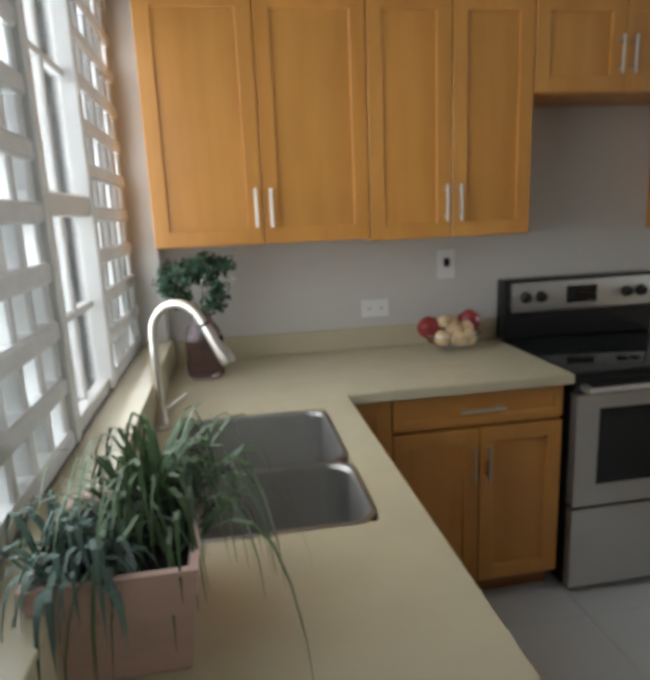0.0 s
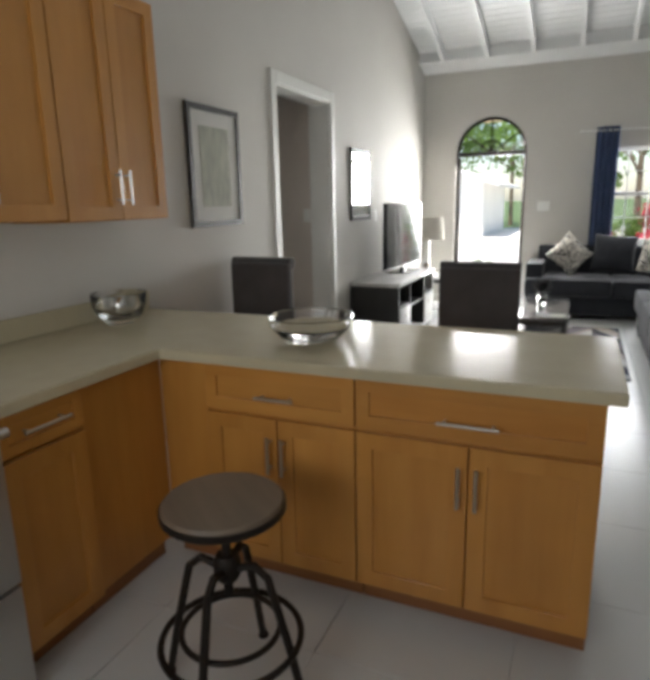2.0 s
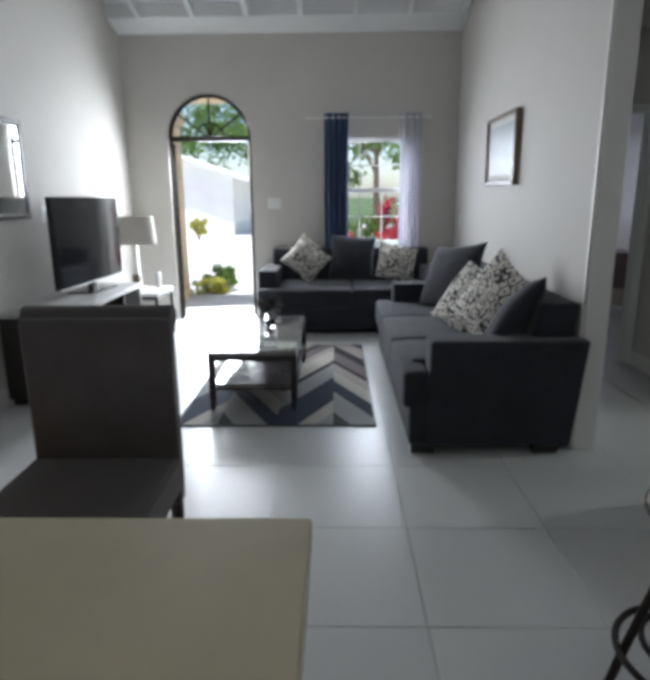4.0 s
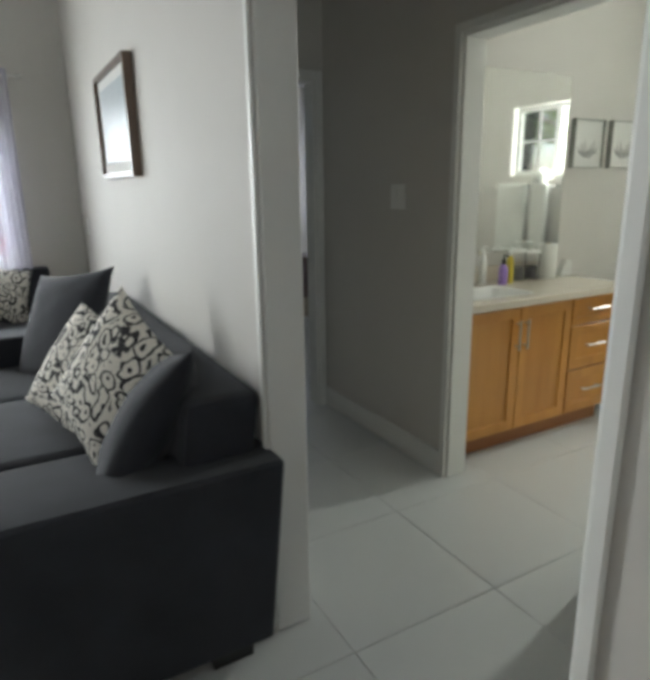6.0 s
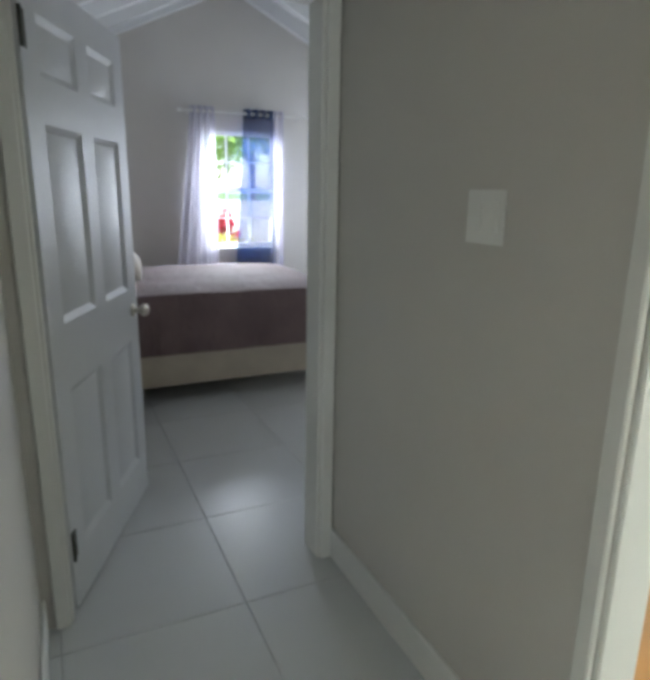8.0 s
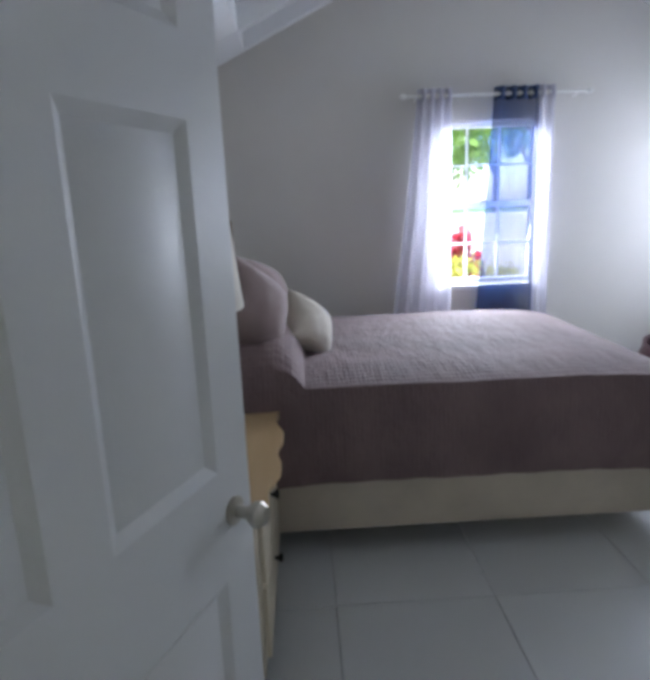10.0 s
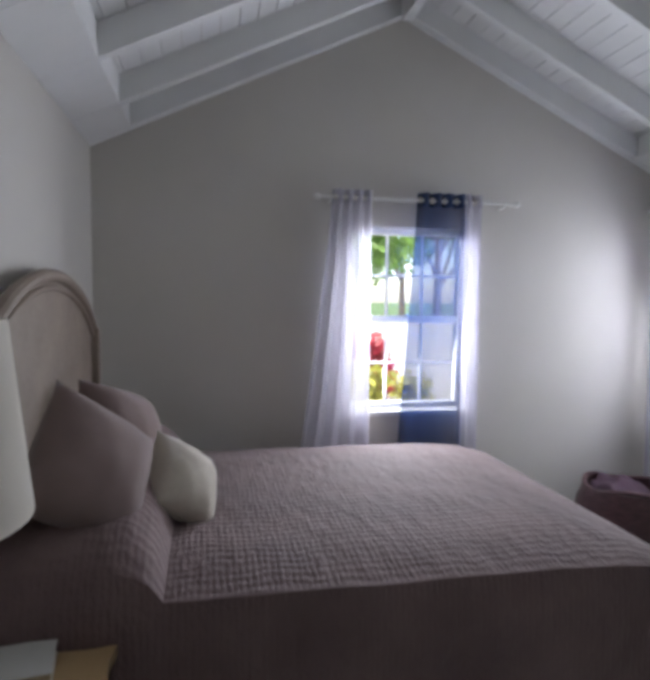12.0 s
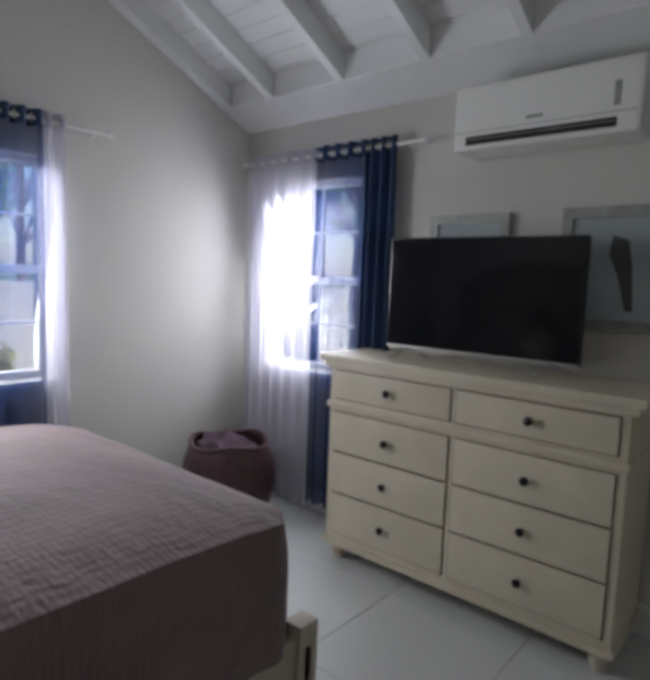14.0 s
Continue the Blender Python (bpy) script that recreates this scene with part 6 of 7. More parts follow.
bottle("soap_dispenser", 6.655, -2.985, round_body(0.026, 0.12), LILAC, BLACK, "lilac liquid soap bottle with a black pump", "bottle", True)
bottle("lotion_bottle", 6.675, -3.06, round_body(0.022, 0.16), YELLOW, WHITE, "yellow lotion bottle with a white cap")
bottle("shampoo_bottle", 6.735, -2.90, round_body(0.024, 0.17), PLASTIC, PLASTIC, "white plastic pump bottle", "bottle", True)
bottle("cream_bottle", 6.73, -2.60, round_body(0.022, 0.13), PLASTIC, BLACK, "small white bottle with a dark pump", "bottle", True)
for x, y, h in ((6.715, -3.17, 0.17), (6.705, -3.28, 0.16)):
    c = thing("glass_canister", (x, y, 0.8518), "clear canister with cotton and swabs", "jar")
    part("jar", L([(0, 0), (0.045, 0), (0.046, h), (0.043, h), (0.042, 0.006), (0, 0.005)], 24), CLEAR, c)
    part("lid", L([(0, h + 0.0005), (0.047, h + 0.0005), (0.047, h + 0.012), (0.01, h + 0.016), (0.01, h + 0.026), (0, h + 0.027)], 24), PLASTIC, c)
    part("swabs", L([(0, 0.0065), (0.036, 0.0065), (0.034, h * 0.5), (0, h * 0.55)], 14), INK, c)
pr = thing("paper_towel_roll", (6.695, -3.40, 0.8518), "white paper towel roll standing upright", "paper roll")
part("roll", L([(0.018, 0), (0.055, 0), (0.056, 0.005), (0.056, 0.205), (0.054, 0.21), (0.018, 0.21)], 28), TOWEL, pr)
part("core", L([(0.0178, 0.0), (0.0178, 0.212), (0.016, 0.212), (0.016, 0.0)], 20), POTP, pr)
b = bmesh.new()
extrude_poly(b, [(-0.05, 0, 0), (0.05, 0, 0), (0.045, 0, 0.095), (0.0, 0, 0.10), (-0.035, 0, 0.05)], (0, 0.045, 0))
single("tissue_box", b, MATBOARD, "white folded tissues on the vanity", "tissues", at=pose(6.66, -3.545, 0.8518, 0, 0, -90))


def tulip(ob, d):
    b = bmesh.new()
    for k in range(7):
        a = (k - 3) * 0.026
        tube(b, [(a * 0.3, -d * 0.56, -0.085), (a, -d * 0.56, -0.05), (a * 1.2, -d * 0.56, -0.012 + 0.02 * (k % 3))], [0.002, 0.008, 0.001], 5)
    part("pencil_drawing", b, SKETCH, ob, "pale grey drawn leaves")


for y in (-3.79, -4.15):
    picture("canvas_print", pose(TX1 - 0.0005, y, 1.663, 0, 0, -90), 0.285, 0.295, 0.006, SILVERFRAME, 0, MATBOARD, "small pale canvas with a grey tulip drawing", 0.035, tulip)
tb = thing("towel_bar", (5.35, TY0 + 0.0005, 1.40, 0, 0, 180), "chrome towel bar on the bathroom wall", "towel bar")
part("bar", T([(-0.38, -0.07, 0), (0.36, -0.07, 0)], 0.009, 12), CHROME, tb)
for x in (-0.37, 0.35):
    part("bracket", T([(x, 0, 0), (x, -0.07, 0)], 0.008, 8), CHROME, tb)
for x0, w, zl in ((-0.29, 0.17, 0.62), (-0.05, 0.35, 0.60)):
    b = bmesh.new()
    for s, ln_ in ((-1, zl), (1, zl * 0.9)):
        box(b, x0, -0.07 + s * 0.012 - 0.006, -ln_, x0 + w, -0.07 + s * 0.012 + 0.006, 0.006, 0.004, 2)
    tube(b, [(x0 + 0.002, -0.07, 0.004), (x0 + w - 0.002, -0.07, 0.004)], 0.0185, 12)
    single("hand_towel", b, TOWEL, "white towel folded over the bar", "towel", "bathroom towels", at=pose(5.35, TY0 + 0.0005, 1.40, 0, 0, 180))
b = B(0.0, -0.094, -0.27, 0.22, -0.082, -0.012, 0.005, 2)
single("hand_towel", b, TOWEL, "small white towel hung over a larger one", "towel", "bathroom towels", at=pose(5.35, TY0 + 0.0005, 1.40, 0, 0, 180))
b = bmesh.new()
bmesh.ops.create_icosphere(b, subdivisions=3, radius=0.085)
for v in b.verts:
    v.co = Vector((v.co.x, v.co.y * 0.62, v.co.z * 0.85)) * (1 + 0.08 * noise.noise(v.co * 22))
single("bath_pouf", b, TOWEL, "round white bath pouf resting on the towel bar", "pouf", at=pose(5.55, TY0 + 0.0705, 1.488))
tl = thing("toilet", (6.505, -3.85, 0, 0, 0, -90), "white ceramic toilet with its lid closed", "toilet")
part("tank", B(-0.20, 0.10, 0.38, 0.20, 0.28, 0.74, 0.025, 3), CERAMIC, tl)
part("tank_lid", B(-0.21, 0.09, 0.741, 0.21, 0.29, 0.775, 0.012, 2), CERAMIC, tl)
part("bowl", L([(0, 0), (0.11, 0), (0.12, 0.05), (0.13, 0.22), (0.18, 0.34), (0.19, 0.385), (0.0, 0.385)], 30, (0, -0.12, 0)), CERAMIC, tl)
part("pedestal", B(-0.11, -0.1, 0.0, 0.11, 0.24, 0.379, 0.03, 2), CERAMIC, tl)
part("lid", L([(0, 0.386), (0.195, 0.386), (0.20, 0.395), (0.195, 0.41), (0, 0.415)], 30, (0, -0.12, 0)), CERAMIC, tl)
part("flush_lever", T([(-0.15, 0.10, 0.68), (-0.15, 0.08, 0.68), (-0.09, 0.075, 0.675)], 0.006, 8), CHROME, tl)

# ---- bedroom ----
bed = thing("bed", (10.20, -1.27, 0), "queen bed with a mauve quilted bedspread and cream rails", "bed")
HX = 0.75
b = bmesh.new()
hw = 0.70
pts = [(-hw, 0.0, 0.30), (hw, 0, 0.30), (hw, 0, 1.36)]
for k in range(13):
    t = -1 + 2 * k / 12
    pts.append((-t * 0.66, 0, 1.40 + 0.20 * (1 - t * t) ** 0.8))
pts.append((-hw, 0, 1.36))
extrude_poly(b, pts, (0, -0.045, 0))
hb = part("headboard", b, HEADB, bed, "taupe arched wooden headboard")
b = bmesh.new()
for off, rad in ((0.0, 0.024), (0.045, 0.012)):
    tube(b, [(-hw - 0.02, -0.045, 1.385 - off)] + [(t * 0.67, -0.048, 1.415 - off + 0.20 * (1 - t * t) ** 0.8) for t in [-1 + k / 8 for k in range(17)]] + [(hw + 0.02, -0.045, 1.385 - off)], rad, 10)
part("crown_moulding", b, HEADB, hb)
for x in (-hw - 0.02, hw + 0.02):
    part("post", B(x - 0.035, -0.075, 0.0, x + 0.035, 0.0, 1.39, 0.006), HEADB, hb)
for x in (-HX, HX):
    part("side_rail", B(x - 0.016, -2.05, 0.12, x + 0.016, -0.06, 0.345, 0.008), BEDRAIL, bed)
part("foot_rail", B(-HX - 0.035, -2.10, 0.12, HX + 0.035, -2.06, 0.32, 0.008), BEDRAIL, bed)
for x in (-HX, HX):
    part("leg", B(x - 0.035, -2.125, 0.0, x + 0.035, -2.045, 0.385, 0.008), BEDRAIL, bed)
part("box_spring", B(-HX + 0.02, -2.0, 0.20, HX - 0.02, -0.08, 0.50, 0.03, 2), BEDRAIL, bed)
part("mattress", B(-HX + 0.01, -2.02, 0.501, HX - 0.01, -0.08, 0.695, 0.05, 4), MATBOARD, bed)

b = bmesh.new()
nx, ny = 40, 110
X, Y0, Y1, ZT = HX + 0.015, -2.075, -0.065, 0.748
grid = {}
for i in range(-6, nx + 7):
    for j in range(-6, ny + 1):
        u, v = i / nx, j / ny
        cx, cy = min(max(u, 0), 1), min(max(v, 0), 1)
        x, y = -X + 2 * X * cx, Y0 + (Y1 - Y0) * cy
        edge = min(cx, 1 - cx, cy + 0.04) * 2 * X
        crown = 0.035 * (1 - math.exp(-edge * 6)) + 0.006 * noise.noise((x * 4, y * 4, 0))
        drop_x = (-i if i < 0 else max(0, i - nx)) / 6
        drop_y = (-j if j < 0 else 0) / 6
        dd = max(drop_x, drop_y)
        lap = min(1, max(0, (y + 0.475) / 0.16))
        lump = 0.19 * math.sqrt(1 - (1 - lap) ** 2) * (1 - 0.5 * math.exp(-min(cx, 1 - cx) * 2 * X * 9)) * (1 + 0.10 * noise.noise((x * 2.3, y * 3, 4)) - 0.16 * math.exp(-(x / 0.09) ** 2))
        z = ZT + crown + lump * (1 - dd) - 0.012 * min(1, dd * 6) - dd * 0.395 - 0.045 * math.exp(-max(0, y - Y0) / 0.16)
        flare = (0.018 + 0.03 * math.sqrt(lap)) * (1 - (1 - min(1, dd * 3)) ** 2) + 0.004 * dd * math.sin((x + y) * 34)
        if drop_x:
            x += (1 if i > nx else -1) * flare
        if drop_y:
            y -= flare
        rc, gx, gy = 0.16, abs(x) - (X - 0.16), (Y0 + 0.16) - y
        if gx > 0 and gy > 0:
            k = max(gx, gy) / math.hypot(gx, gy)
            x, y = math.copysign(X - rc + gx * k, x), Y0 + rc - gy * k
        grid[i, j] = b.verts.new((x, y, z))
for i in range(-6, nx + 6):
    for j in range(-6, ny):
        b.faces.new((grid[i, j], grid[i + 1, j], grid[i + 1, j + 1], grid[i, j + 1]))
single("bedspread", b, QUILT, "mauve quilted bedspread hanging over the bed's sides", "bedspread", at=pose(10.20, -1.27, 0))


def bed_pillow(m, w, h, d, mt, label):
    ob = single("pillow", pillow(w, h, d, 0.38 if mt is QUILT else 0.5), mt, label, "pillow", "bed pillows", at=m)
    for e in ob.data.edges:
        e.use_edge_sharp = False
    return ob


bed_pillow(pose(9.69, -1.535, 1.035, -24, 36, -50), 0.40, 0.40, 0.25, MAUVEP, "square mauve pillow standing on the bed")
bed_pillow(pose(10.22, -1.55, 1.02, -30, 20, -35), 0.38, 0.38, 0.24, MAUVEP, "square mauve pillow standing on the bed")
bed_pillow(pose(9.97, -1.785, 0.90, -34, 34, -52), 0.29, 0.29, 0.17, CREAM, "small cream textured cushion")
b = bmesh.new()
for k in range(9):
    a = (k - 4) * 0.006
    tube(b, [(a * 0.4, 0, 0.0), (a, -0.004, -0.045)], 0.002, 5)
single("pillow_tassel", b, MAUVEP, "mauve tassel at a pillow's corner", "tassel", at=pose(9.62, -1.60, 0.93, -20, 0, 0))

ns_ = thing("nightstand", (9.03, -1.26, 0), "ivory nightstand with a pale oak top", "nightstand")
b = bmesh.new()
top = []
for k in range(17):
    t = -1 + k / 8
    top.append((t * 0.40, -0.375 - 0.03 * math.cos(t * math.pi / 2) + 0.012 * math.cos(t * 3 * math.pi), 0.648))
extrude_poly(b, top + [(0.40, 0, 0.648), (-0.40, 0, 0.648)], (0, 0, 0.026))
part("top", b, OAKTOP, ns_, "pale oak top with a wavy front")
part("body", B(-0.37, -0.345, 0.12, 0.37, -0.005, 0.6475, 0.006), IVORY, ns_)
for z0, z1 in ((0.40, 0.62), (0.15, 0.385)):
    d = part("drawer", B(-0.33, -0.362, z0, 0.33, -0.346, z1, 0.006), IVORY, ns_)
    part("knob", L([(0, 0), (0.007, 0), (0.007, 0.012), (0.016, 0.018), (0.014, 0.028), (0, 0.03)], 16), BLACK, d).matrix_local = pose(0, -0.362, (z0 + z1) / 2, 90, 0, 0)
for x in (-0.34, 0.34):
    for y in (-0.31, -0.04):
        part("leg", B(x - 0.025, y - 0.025, 0, x + 0.025, y + 0.025, 0.1195, 0.006), IVORY, ns_)

bl = thing("table_lamp", (8.93, -1.375, 0.6745), "turned pewter table lamp with a white drum shade, unlit", "lamp")
part("base", L([(0, 0), (0.082, 0), (0.085, 0.012), (0.078, 0.025), (0.066, 0.03), (0.07, 0.04), (0.055, 0.055), (0.036, 0.085), (0.030, 0.13), (0.034, 0.15), (0.046, 0.158), (0.046, 0.17), (0.036, 0.178), (0.046, 0.19), (0.075, 0.225), (0.083, 0.265), (0.080, 0.295), (0.072, 0.305), (0.04, 0.315), (0.034, 0.33),
                 (0.042, 0.345), (0.046, 0.385), (0.052, 0.40), (0.05, 0.415), (0.03, 0.43), (0.022, 0.445), (0.0, 0.45)], 32), PEWTER, bl, "dark pewter turned column")
part("stem", T([(0, 0, 0.449), (0, 0, 0.80)], 0.006, 8), NICKEL, bl)
part("shade", L([(0.214, 0.50), (0.180, 0.825), (0.178, 0.825), (0.212, 0.50)], 40), LINEN, bl, "off-white fabric drum shade")
part("shade_spider", T([(-0.179, 0, 0.80), (0, 0, 0.803), (0.179, 0, 0.80)], 0.003, 6), NICKEL, bl)
part("finial", L([(0, 0.80), (0.009, 0.803), (0.011, 0.815), (0.004, 0.83), (0.0, 0.835)], 12), PEWTER, bl)
bk = thing("book", pose(9.315, -1.41, 0.6745, 0, 0, -82) @ Matrix.Scale(1.2, 4), "small thick paperback on the nightstand", "book")
part("page_block", B(-0.088, -0.058, 0.002, 0.088, 0.058, 0.022), mat("page_edges", (0.60, 0.50, 0.34), 0.8, 0, 0.1, 9, 0.3, 300, (1, 1, 30)), bk)
part("cover", B(-0.091, -0.061, 0.0222, 0.091, 0.061, 0.025, 0.001, 1), MATBOARD, bk, "pale grey-green printed cover")
part("back_cover", B(-0.091, -0.061, 0.0, 0.091, 0.061, 0.0018), PAPER, bk)

# dresser
ds = thing("dresser", (10.16, -4.305, 0, 0, 0, 180), "antique ivory dresser with eight drawers", "dresser")
DWX = 1.365
ds.matrix_world = pose(10.16, -4.305, 0, 0, 0, 180) @ Matrix.Diagonal((1, 1, 1.022, 1))
part("top", B(-0.05, -0.035, 1.0, DWX + 0.05, 0.41, 1.032, 0.007), IVORY, ds)
part("cornice", B(-0.03, -0.02, 0.97, DWX + 0.03, 0.405, 0.9995, 0.009), IVORY, ds)
part("body", B(0, 0.0, 0.10, DWX, 0.40, 0.9695, 0.004), IVORY, ds)
part("waist_moulding", B(-0.012, -0.016, 0.775, DWX + 0.012, 0.40, 0.805, 0.007), IVORY, ds)
part("base_moulding", B(-0.012, -0.014, 0.085, DWX + 0.012, 0.40, 0.115, 0.006), IVORY, ds)
for z0, z1 in ((0.822, 0.955), (0.563, 0.752), (0.358, 0.552), (0.150, 0.347)):
    for x0, x1 in ((0.035, DWX / 2 - 0.015), (DWX / 2 + 0.015, DWX - 0.035)):
        part("drawer_gap", B(x0 - 0.006, -0.0006, z0 - 0.006, x1 + 0.006, 0.001, z1 + 0.006), IVORYD, ds, "dark brown strip round a drawer")
        d = part("drawer", B(x0, -0.009, z0, x1, 0.0, z1, 0.004), IVORY, ds)
        part("knob", L([(0, 0), (0.008, 0), (0.008, 0.010), (0.017, 0.018), (0.018, 0.026), (0.010, 0.032), (0, 0.033)], 18), BLACK, d, "round black knob").matrix_local = pose((x0 + x1) / 2, -0.009, (z0 + z1) / 2, 90, 0, 0)
for x in (0.05, DWX - 0.05):
    for y in (0.05, 0.35):
        part("foot", L([(0, 0), (0.022, 0), (0.03, 0.02), (0.038, 0.05), (0.026, 0.07), (0.036, 0.084), (0, 0.0845)], 18, (x, y, 0)), IVORY, ds)
television(pose(9.50, -4.50, 1.0557, 0, 0, 182), 0.905, 0.525, "flat television standing on the dresser", True)

ac = thing("air_conditioner", (9.663, BY0 + 0.0005, 2.008, 0, 0, 180), "white split air conditioner on the wall", "air conditioner")
b = B(0, -0.215, 0, 0.765, -0.001, 0.276, 0.024, 4)
part("housing", b, PLASTIC, ac)
part("outlet", B(0.062, -0.2185, 0.022, 0.68, -0.19, 0.058, 0.004), BLACK, ac, "dark air outlet")
part("louvre", B(0.067, -0.2225, 0.042, 0.675, -0.205, 0.045, 0.001), SILVERFRAME, ac)
part("sticker", B(0.665, -0.2166, 0.10, 0.69, -0.2151, 0.19, 0.001, 1), SILVERFRAME, ac, "grey label on the casing")
part("seam", B(0.01, -0.2165, 0.076, 0.75, -0.2145, 0.079), SILVERFRAME, ac)
part("badge", B(0.33, -0.2172, 0.10, 0.40, -0.2152, 0.112), SILVERFRAME, ac, "grey badge without lettering")


def bird_shape(ob, d):
    b = bmesh.new()
    extrude_poly(b, [(-0.04, -d * 0.62, 0.14), (0.02, -d * 0.62, 0.12), (0.04, -d * 0.62, 0.02), (0.055, -d * 0.62, -0.17), (0.025, -d * 0.62, -0.17), (-0.01, -d * 0.62, -0.03), (-0.05, -d * 0.62, 0.06)], (0, 0.002, 0))
    part("dark_shape", b, INK, ob, "plain dark shape")


picture("framed_print", pose(9.663, BY0 + 0.0005, 1.515, 0, 0, 180), 0.415, 0.48, 0.045, SILVERFRAME, 0.0, ARTGREY, "silver-framed print half hidden by the television", 0.03)
picture("framed_print", pose(8.972, BY0 + 0.0005, 1.503, 0, 0, 180), 0.49, 0.515, 0.045, SILVERFRAME, 0.0, ARTGREY, "silver-framed print with a dark shape", 0.03, bird_shape)

bs = thing("basket", pose(10.88, -4.26, 0) @ Matrix.Scale(1.27, 4), "round plum woven basket on the floor", "basket")
part("body", L([(0, 0.004), (0.14, 0), (0.19, 0.07), (0.215, 0.18), (0.205, 0.29), (0.175, 0.365), (0.168, 0.365), (0.197, 0.285), (0.205, 0.18), (0.18, 0.08), (0.13, 0.02), (0, 0.018)], 40), BASKET, bs)
part("rim", T([(x, y, 0.367 + 0.012 * math.sin(3 * math.atan2(y, x))) for x, y, z in ring_pts((0, 0, 0), 0.171, 40)], 0.011, 8, True), BASKET, bs)
b = bmesh.new()
bmesh.ops.create_icosphere(b, subdivisions=4, radius=1)
for v in b.verts:
    nz = noise.noise(v.co * 2.2)
    v.co = Vector((v.co.x * 0.145 + 0.02, v.co.y * 0.145, 0.30 + v.co.z * 0.085 + nz * 0.035))
    v.co.x += max(0, v.co.z - 0.36) * 1.2
part("throw", b, mat("plum_throw", (0.055, 0.028, 0.045), 0.9, 0, 0.3, 9, 0.4, 80), bs, "crumpled plum throw inside the basket")

# ceiling fan
fn = thing("ceiling_fan", (9.34, BRIDGE_Y, 0), "white ceiling fan with pull chains, at rest", "ceiling fan")
zf = bz(BRIDGE_Y) - 0.046
part("canopy", L([(0, zf), (0.07, zf), (0.065, zf - 0.04), (0.02, zf - 0.06), (0, zf - 0.06)], 24), WHITE, fn)
part("downrod", T([(0, 0, zf - 0.05), (0, 0, zf - 0.20)], 0.012, 12), WHITE, fn)
zm = zf - 0.20
part("motor", L([(0, zm), (0.07, zm), (0.115, zm - 0.03), (0.12, zm - 0.09), (0.08, zm - 0.12), (0.05, zm - 0.16), (0.0, zm - 0.17)], 30), WHITE, fn)
for k in range(5):
    a = radians(-12 + 72 * k)
    bb = B(0.18, -0.062, -0.004, 0.58, 0.062, 0.004, 0.003, 1)
    for v in bb.verts:
        v.co.y *= 0.8 + 0.35 * (v.co.x - 0.18)
        v.co.z += v.co.y * 0.18
    blade = part("blade", bb, WHITE, fn)
    blade.matrix_local = pose(0, 0, zm - 0.10) @ Matrix.Rotation(a, 4, "Z")
    part("blade_iron", B(0.08, -0.02, -0.006, 0.20, 0.02, 0.0055, 0.002, 1), WHITE, blade)
for x, y, l_ in ((0.03, 0.02, 0.20), (-0.02, -0.03, 0.16)):
    part("pull_chain", T([(x, y, zm - 0.165), (x, y, zm - 0.165 - l_)], 0.0016, 5), INK, fn)
    part("chain_weight", L([(0, 0), (0.008, 0.006), (0.006, 0.02), (0, 0.028)], 10, (x, y, zm - 0.19 - l_)), INK, fn)

# ---- outdoors ----


def tree(x, y, h, r, seed, label, leaf=TREELEAF, n=2600, size=0.16, trunk_r=0.13):
    r_ = random.Random(seed)
    ob = thing("tree", (x, y, -0.12), label, "tree")
    b = bmesh.new()
    tube(b, [(0, 0, 0), (0.05, 0.03, h * 0.25), (-0.04, 0.06, h * 0.5), (0.02, 0, h * 0.62)], [trunk_r, trunk_r * 0.8, trunk_r * 0.6, trunk_r * 0.4], 10)
    tips = []
    for k in range(9):
        a = k * 2.4 + r_.random()
        z0 = h * r_.uniform(0.3, 0.6)
        tip = Vector((math.cos(a) * r * r_.uniform(0.35, 0.8), math.sin(a) * r * r_.uniform(0.35, 0.8), h * r_.uniform(0.5, 0.95)))
        tube(b, [(0, 0, z0), (tip.x * 0.5, tip.y * 0.5, (z0 + tip.z) / 2 + 0.1), tip], [trunk_r * 0.4, trunk_r * 0.25, trunk_r * 0.08], 6)
        tips.append(tip)
    part("trunk", b, TRUNK, ob)
    b = bmesh.new()
    for k in range(30):
        t = tips[k % len(tips)]
        c = t + Vector((r_.gauss(0, r * 0.28), r_.gauss(0, r * 0.28), r_.gauss(0, h * 0.10)))
        q = r * r_.uniform(0.18, 0.36)
        leaf_cloud(b, c, (q, q, q * 0.75), n // 30, size, r_, 0.35)
    part("crown", b, leaf, ob)
    return ob


for k, (x, y, h, r) in enumerate(((38, 4.5, 8.5, 4.0), (39, 9.5, 9, 4.2), (37, 0.0, 8, 3.6), (24, -1.2, 6.5, 2.6), (21, -3.6, 6, 2.6), (22, -7.6, 6.5, 3.0), (29, -9, 7, 3.2), (17, -9.0, 5, 2.2), (40, 15, 9, 4))):
    tree(x, y, h, r, 20 + k, "leafy green garden tree", n=3600, size=0.15)
for k, (x, y, h, r) in enumerate(((5.2, -7.6, 4.2, 1.7), (6.6, -7.9, 4.6, 1.8), (3.6, -8.2, 4.4, 1.8), (8.2, -8.4, 4.6, 1.8), (10.6, -8.2, 4.5, 2.0), (12.8, -8.0, 5.0, 2.2))):
    tree(x, y, h, r, 60 + k, "dense green shrub tree behind the house", n=3600, size=0.11)


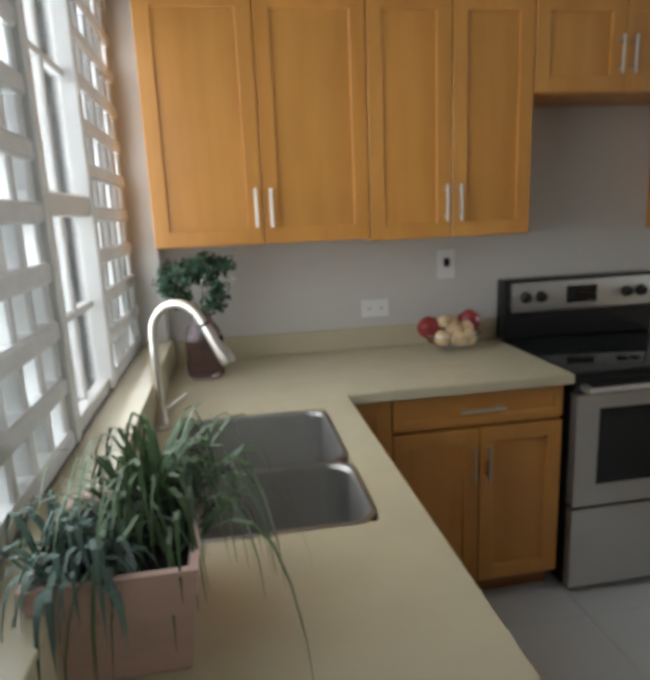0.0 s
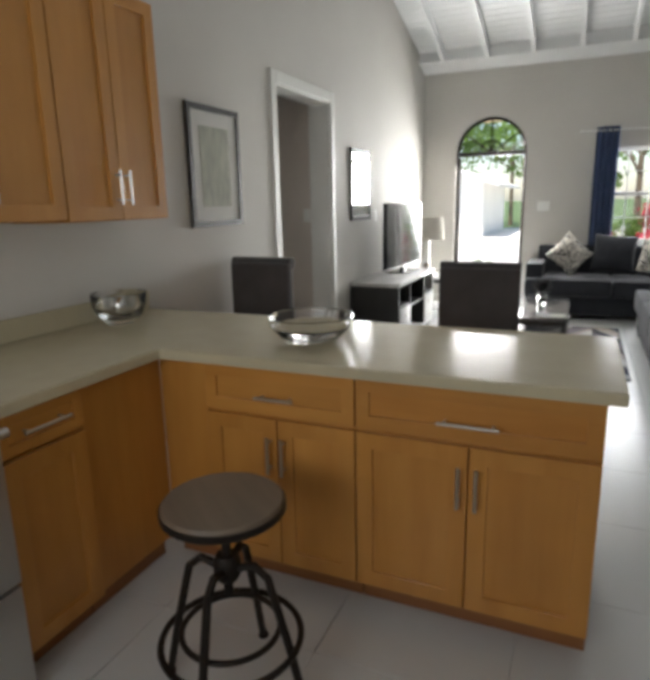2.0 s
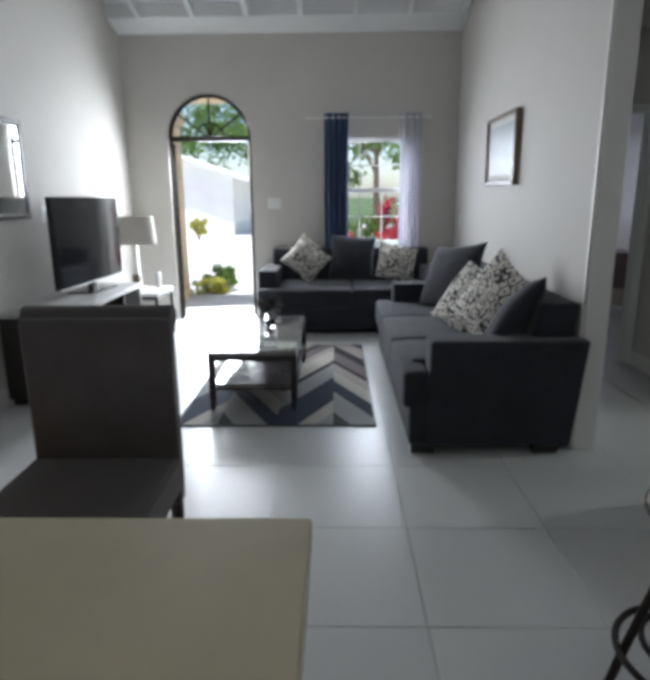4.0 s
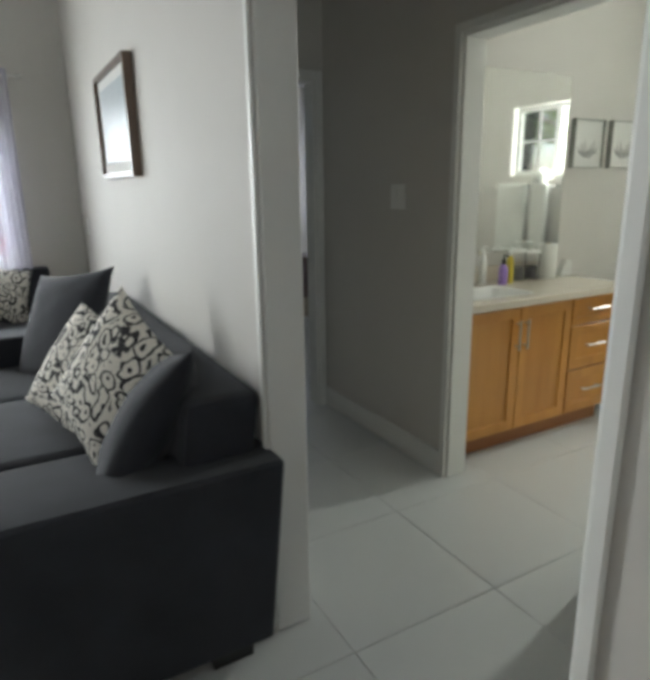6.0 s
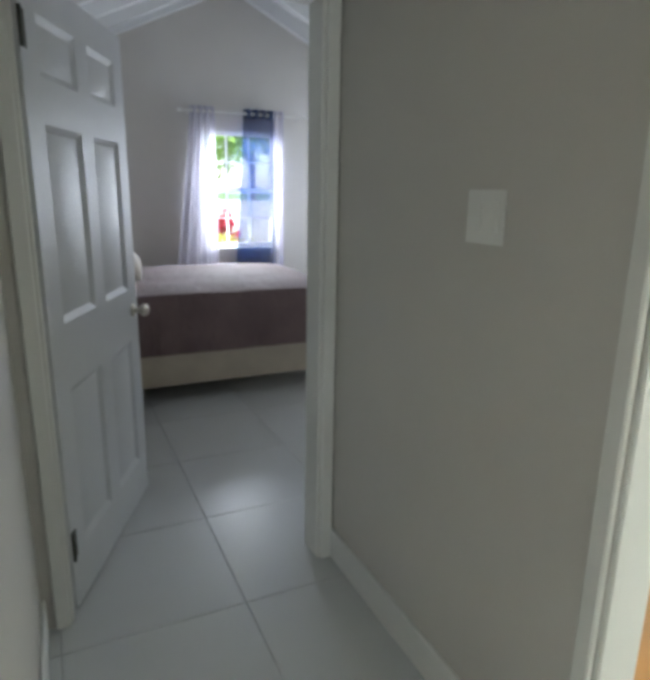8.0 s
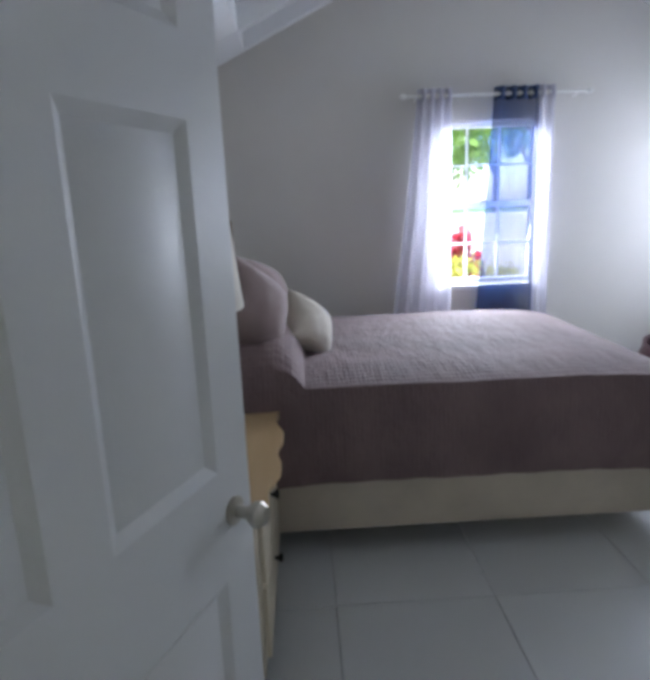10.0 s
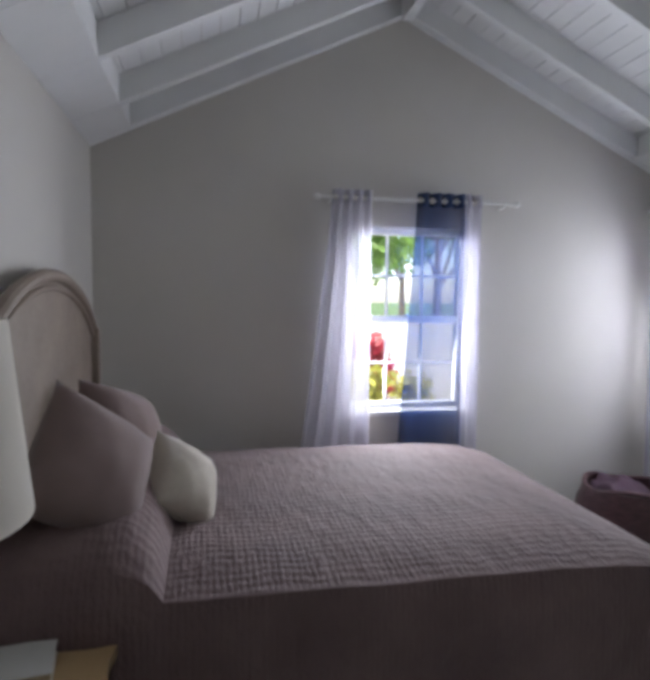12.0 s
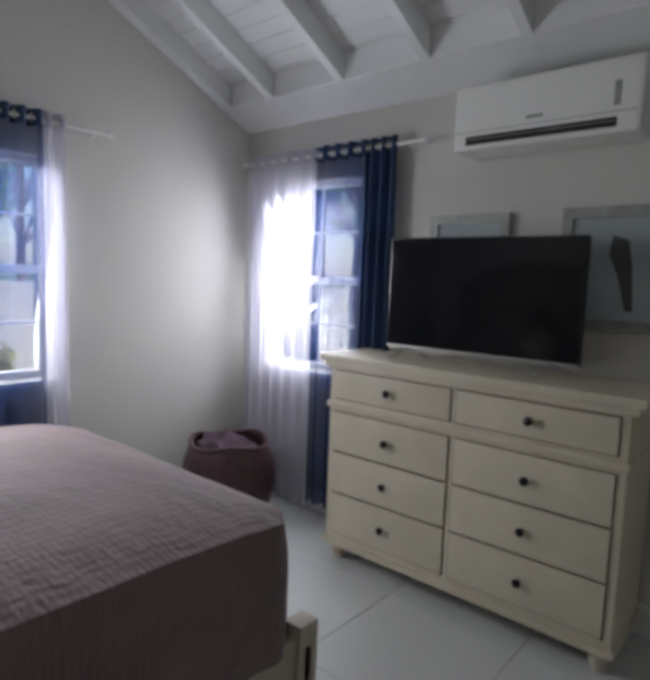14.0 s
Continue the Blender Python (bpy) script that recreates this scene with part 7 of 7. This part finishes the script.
def bush(x, y, r, h, mt, seed, label, n=420, size=0.05):
    r_ = random.Random(seed)
    ob = thing("shrub", (x, y, -0.12), label, "shrub")
    b = bmesh.new()
    for k in range(12):
        a = k * 2.4
        tube(b, [(0, 0, 0), (math.cos(a) * r * 0.4, math.sin(a) * r * 0.4, h * 0.5), (math.cos(a) * r * 0.75, math.sin(a) * r * 0.75, h * 0.85)], [0.012, 0.008, 0.004], 5)
    part("stems", b, TRUNK, ob)
    b = bmesh.new()
    for k in range(14):
        c = (r_.gauss(0, r * 0.4), r_.gauss(0, r * 0.4), h * r_.uniform(0.35, 0.9))
        leaf_cloud(b, c, (r * 0.35, r * 0.35, h * 0.2), n // 14, size, r_, 0.2)
    part("leaves", b, mt, ob)
    return ob


bush(11.35, 2.12, 0.30, 0.34, YELLEAF, 1, "yellow-green garden shrub beside the path", 520)
bush(11.75, 2.05, 0.28, 0.52, TREELEAF, 2, "low green shrub beside the path", 600)
for k, (x, y, r, h, mt) in enumerate(((12.6, -0.75, 0.5, 1.55, REDLEAF), (12.2, -0.30, 0.4, 1.05, REDLEAF), (12.9, -0.35, 0.55, 1.2, TREELEAF), (13.2, -1.2, 0.6, 1.5, TREELEAF), (12.4, 0.30, 0.5, 1.1, TREELEAF), (14.6, -3.5, 0.5, 0.9, YELLEAF), (15.2, -4.3, 0.5, 0.8, YELLEAF), (15.0, -3.9, 0.3, 1.25, REDLEAF), (23.5, 5.15, 0.32, 0.8, YELLEAF))):
    bush(x, y, r, h, mt, 30 + k, "crimson-leaved shrub in the front garden" if mt is REDLEAF else "bright green shrub in the front garden", 520, 0.075)

pcx = thing("porch_column", (11.05, 2.63, -0.12), "cream rendered porch column", "column")
part("shaft", B(-0.17, -0.17, 0, 0.17, 0.17, 2.50, 0.02), PORCH, pcx)
part("base", B(-0.21, -0.21, 0, 0.21, 0.21, 0.20, 0.02), PORCH, pcx)
part("capital", B(-0.22, -0.22, 2.501, 0.22, 0.22, 2.679, 0.02), PORCH, pcx)
structure("porch_roof", B(XE + 0.2, 0.3, 2.56, 10.5, 2.95, 2.66), PORCH, "cream porch ceiling", "roof")
structure("porch_wall", B(XE + 0.2, 2.60, -0.119, 10.86, 2.78, 2.555), PORCH, "cream rendered porch side wall", "wall")

hs = thing("neighbour_house", (26, 9.5, -0.12), "white single-storey gabled house across the yard", "house")
part("wall", extrude_poly(bmesh.new(), [(0, -5.2, 0), (0, 5.2, 0), (0, 5.2, 2.25), (0, 0, 3.96), (0, -5.2, 2.25)], (7, 0, 0)), HOUSEWALL, hs)
for s in (-1, 1):
    part("roof", extrude_poly(bmesh.new(), [(-0.5, 0, 3.97), (7.5, 0, 3.97), (7.5, s * 5.9, 2.03), (-0.5, s * 5.9, 2.03)], (0, 0, 0.12)), ROOFMAT, hs)
for y, z, w, h in ((-2.55, 1.9, 0.16, 0.30), (-3.05, 1.95, 0.46, 0.12)):
    w_ = part("window", B(-0.03, y - w / 2, z - h / 2, -0.005, y + w / 2, z + h / 2), BLACKGLASS, hs)
    part("frame", B(-0.05, y - 0.02, z - h / 2, -0.031, y + 0.02, z + h / 2), WHITE, w_)
gw = structure("garden_wall", B(15.8, -14, -0.119, 16.0, -2.3, 1.25), HOUSEWALL, "low white garden wall", "wall")
# added backdrop, grey so that the kitchen panes look dim
structure("backdrop_side_wall", B(-3.0, -5.6, -0.119, -2.85, 6.0, 2.6), GREYWALL, "added grey backdrop wall outside the kitchen window", "wall")

# ---- floor tiles ----
floor = tagged(mesh_ob("floor", B(XW - 0.1, TY0 - 0.1, -0.061, BX1 + 0.1, YN + 1.7, -0.012), GROUT, False), "pale polished porcelain tile floor with grey joints", "floor", "", "structure")
TS, TX, TY, GAP = 0.602, 6.70, -1.83, 0.0024
tile_meshes = {}


def tile_mesh(w, h, l, r, d, u):
    key = (round(w, 3), round(h, 3), l, r, d, u)
    if key not in tile_meshes:
        b = bmesh.new()
        x0, x1, y0, y1 = -w / 2 + l * GAP / 2, w / 2 - r * GAP / 2, -h / 2 + d * GAP / 2, h / 2 - u * GAP / 2
        c = 0.0015
        top = [b.verts.new(p) for p in ((x0 + c * l, y0 + c * d, 0), (x1 - c * r, y0 + c * d, 0), (x1 - c * r, y1 - c * u, 0), (x0 + c * l, y1 - c * u, 0))]
        edge = [b.verts.new(p) for p in ((x0, y0, -c), (x1, y0, -c), (x1, y1, -c), (x0, y1, -c))]
        low = [b.verts.new(p) for p in ((x0, y0, -0.011), (x1, y0, -0.011), (x1, y1, -0.011), (x0, y1, -0.011))]
        b.faces.new(top)
        for p, q in ((top, edge), (edge, low)):
            for k in range(4):
                b.faces.new((p[k], q[k], q[(k + 1) % 4], p[(k + 1) % 4]))
        me = bpy.data.meshes.new("tile")
        b.to_mesh(me)
        b.free()
        me.materials.append(TILE)
        tile_meshes[key] = me
    return tile_meshes[key]


for rx0, ry0, rx1, ry1 in ((XW, YS, XE, YN), (4.35, TY0, BX1, YS), (5.0, YN, 6.0, 4.2)):
    i0, i1 = math.floor((rx0 - TX) / TS), math.ceil((rx1 - TX) / TS)
    j0, j1 = math.floor((ry0 - TY) / TS), math.ceil((ry1 - TY) / TS)
    for i in range(i0, i1):
        for j in range(j0, j1):
            ax, bx_, ay, by_ = TX + i * TS, TX + (i + 1) * TS, TY + j * TS, TY + (j + 1) * TS
            x0, x1, y0, y1 = max(ax, rx0), min(bx_, rx1), max(ay, ry0), min(by_, ry1)
            if x1 - x0 < 0.02 or y1 - y0 < 0.02 or (x0 > 6.95 and x1 < 7.45 and y1 < -2.4):
                continue
            t = new("tile", tile_mesh(x1 - x0, y1 - y0, x0 == ax, x1 == bx_, y0 == ay, y1 == by_))
            t.location = ((x0 + x1) / 2, (y0 + y1) / 2, 0)
            t.parent = floor
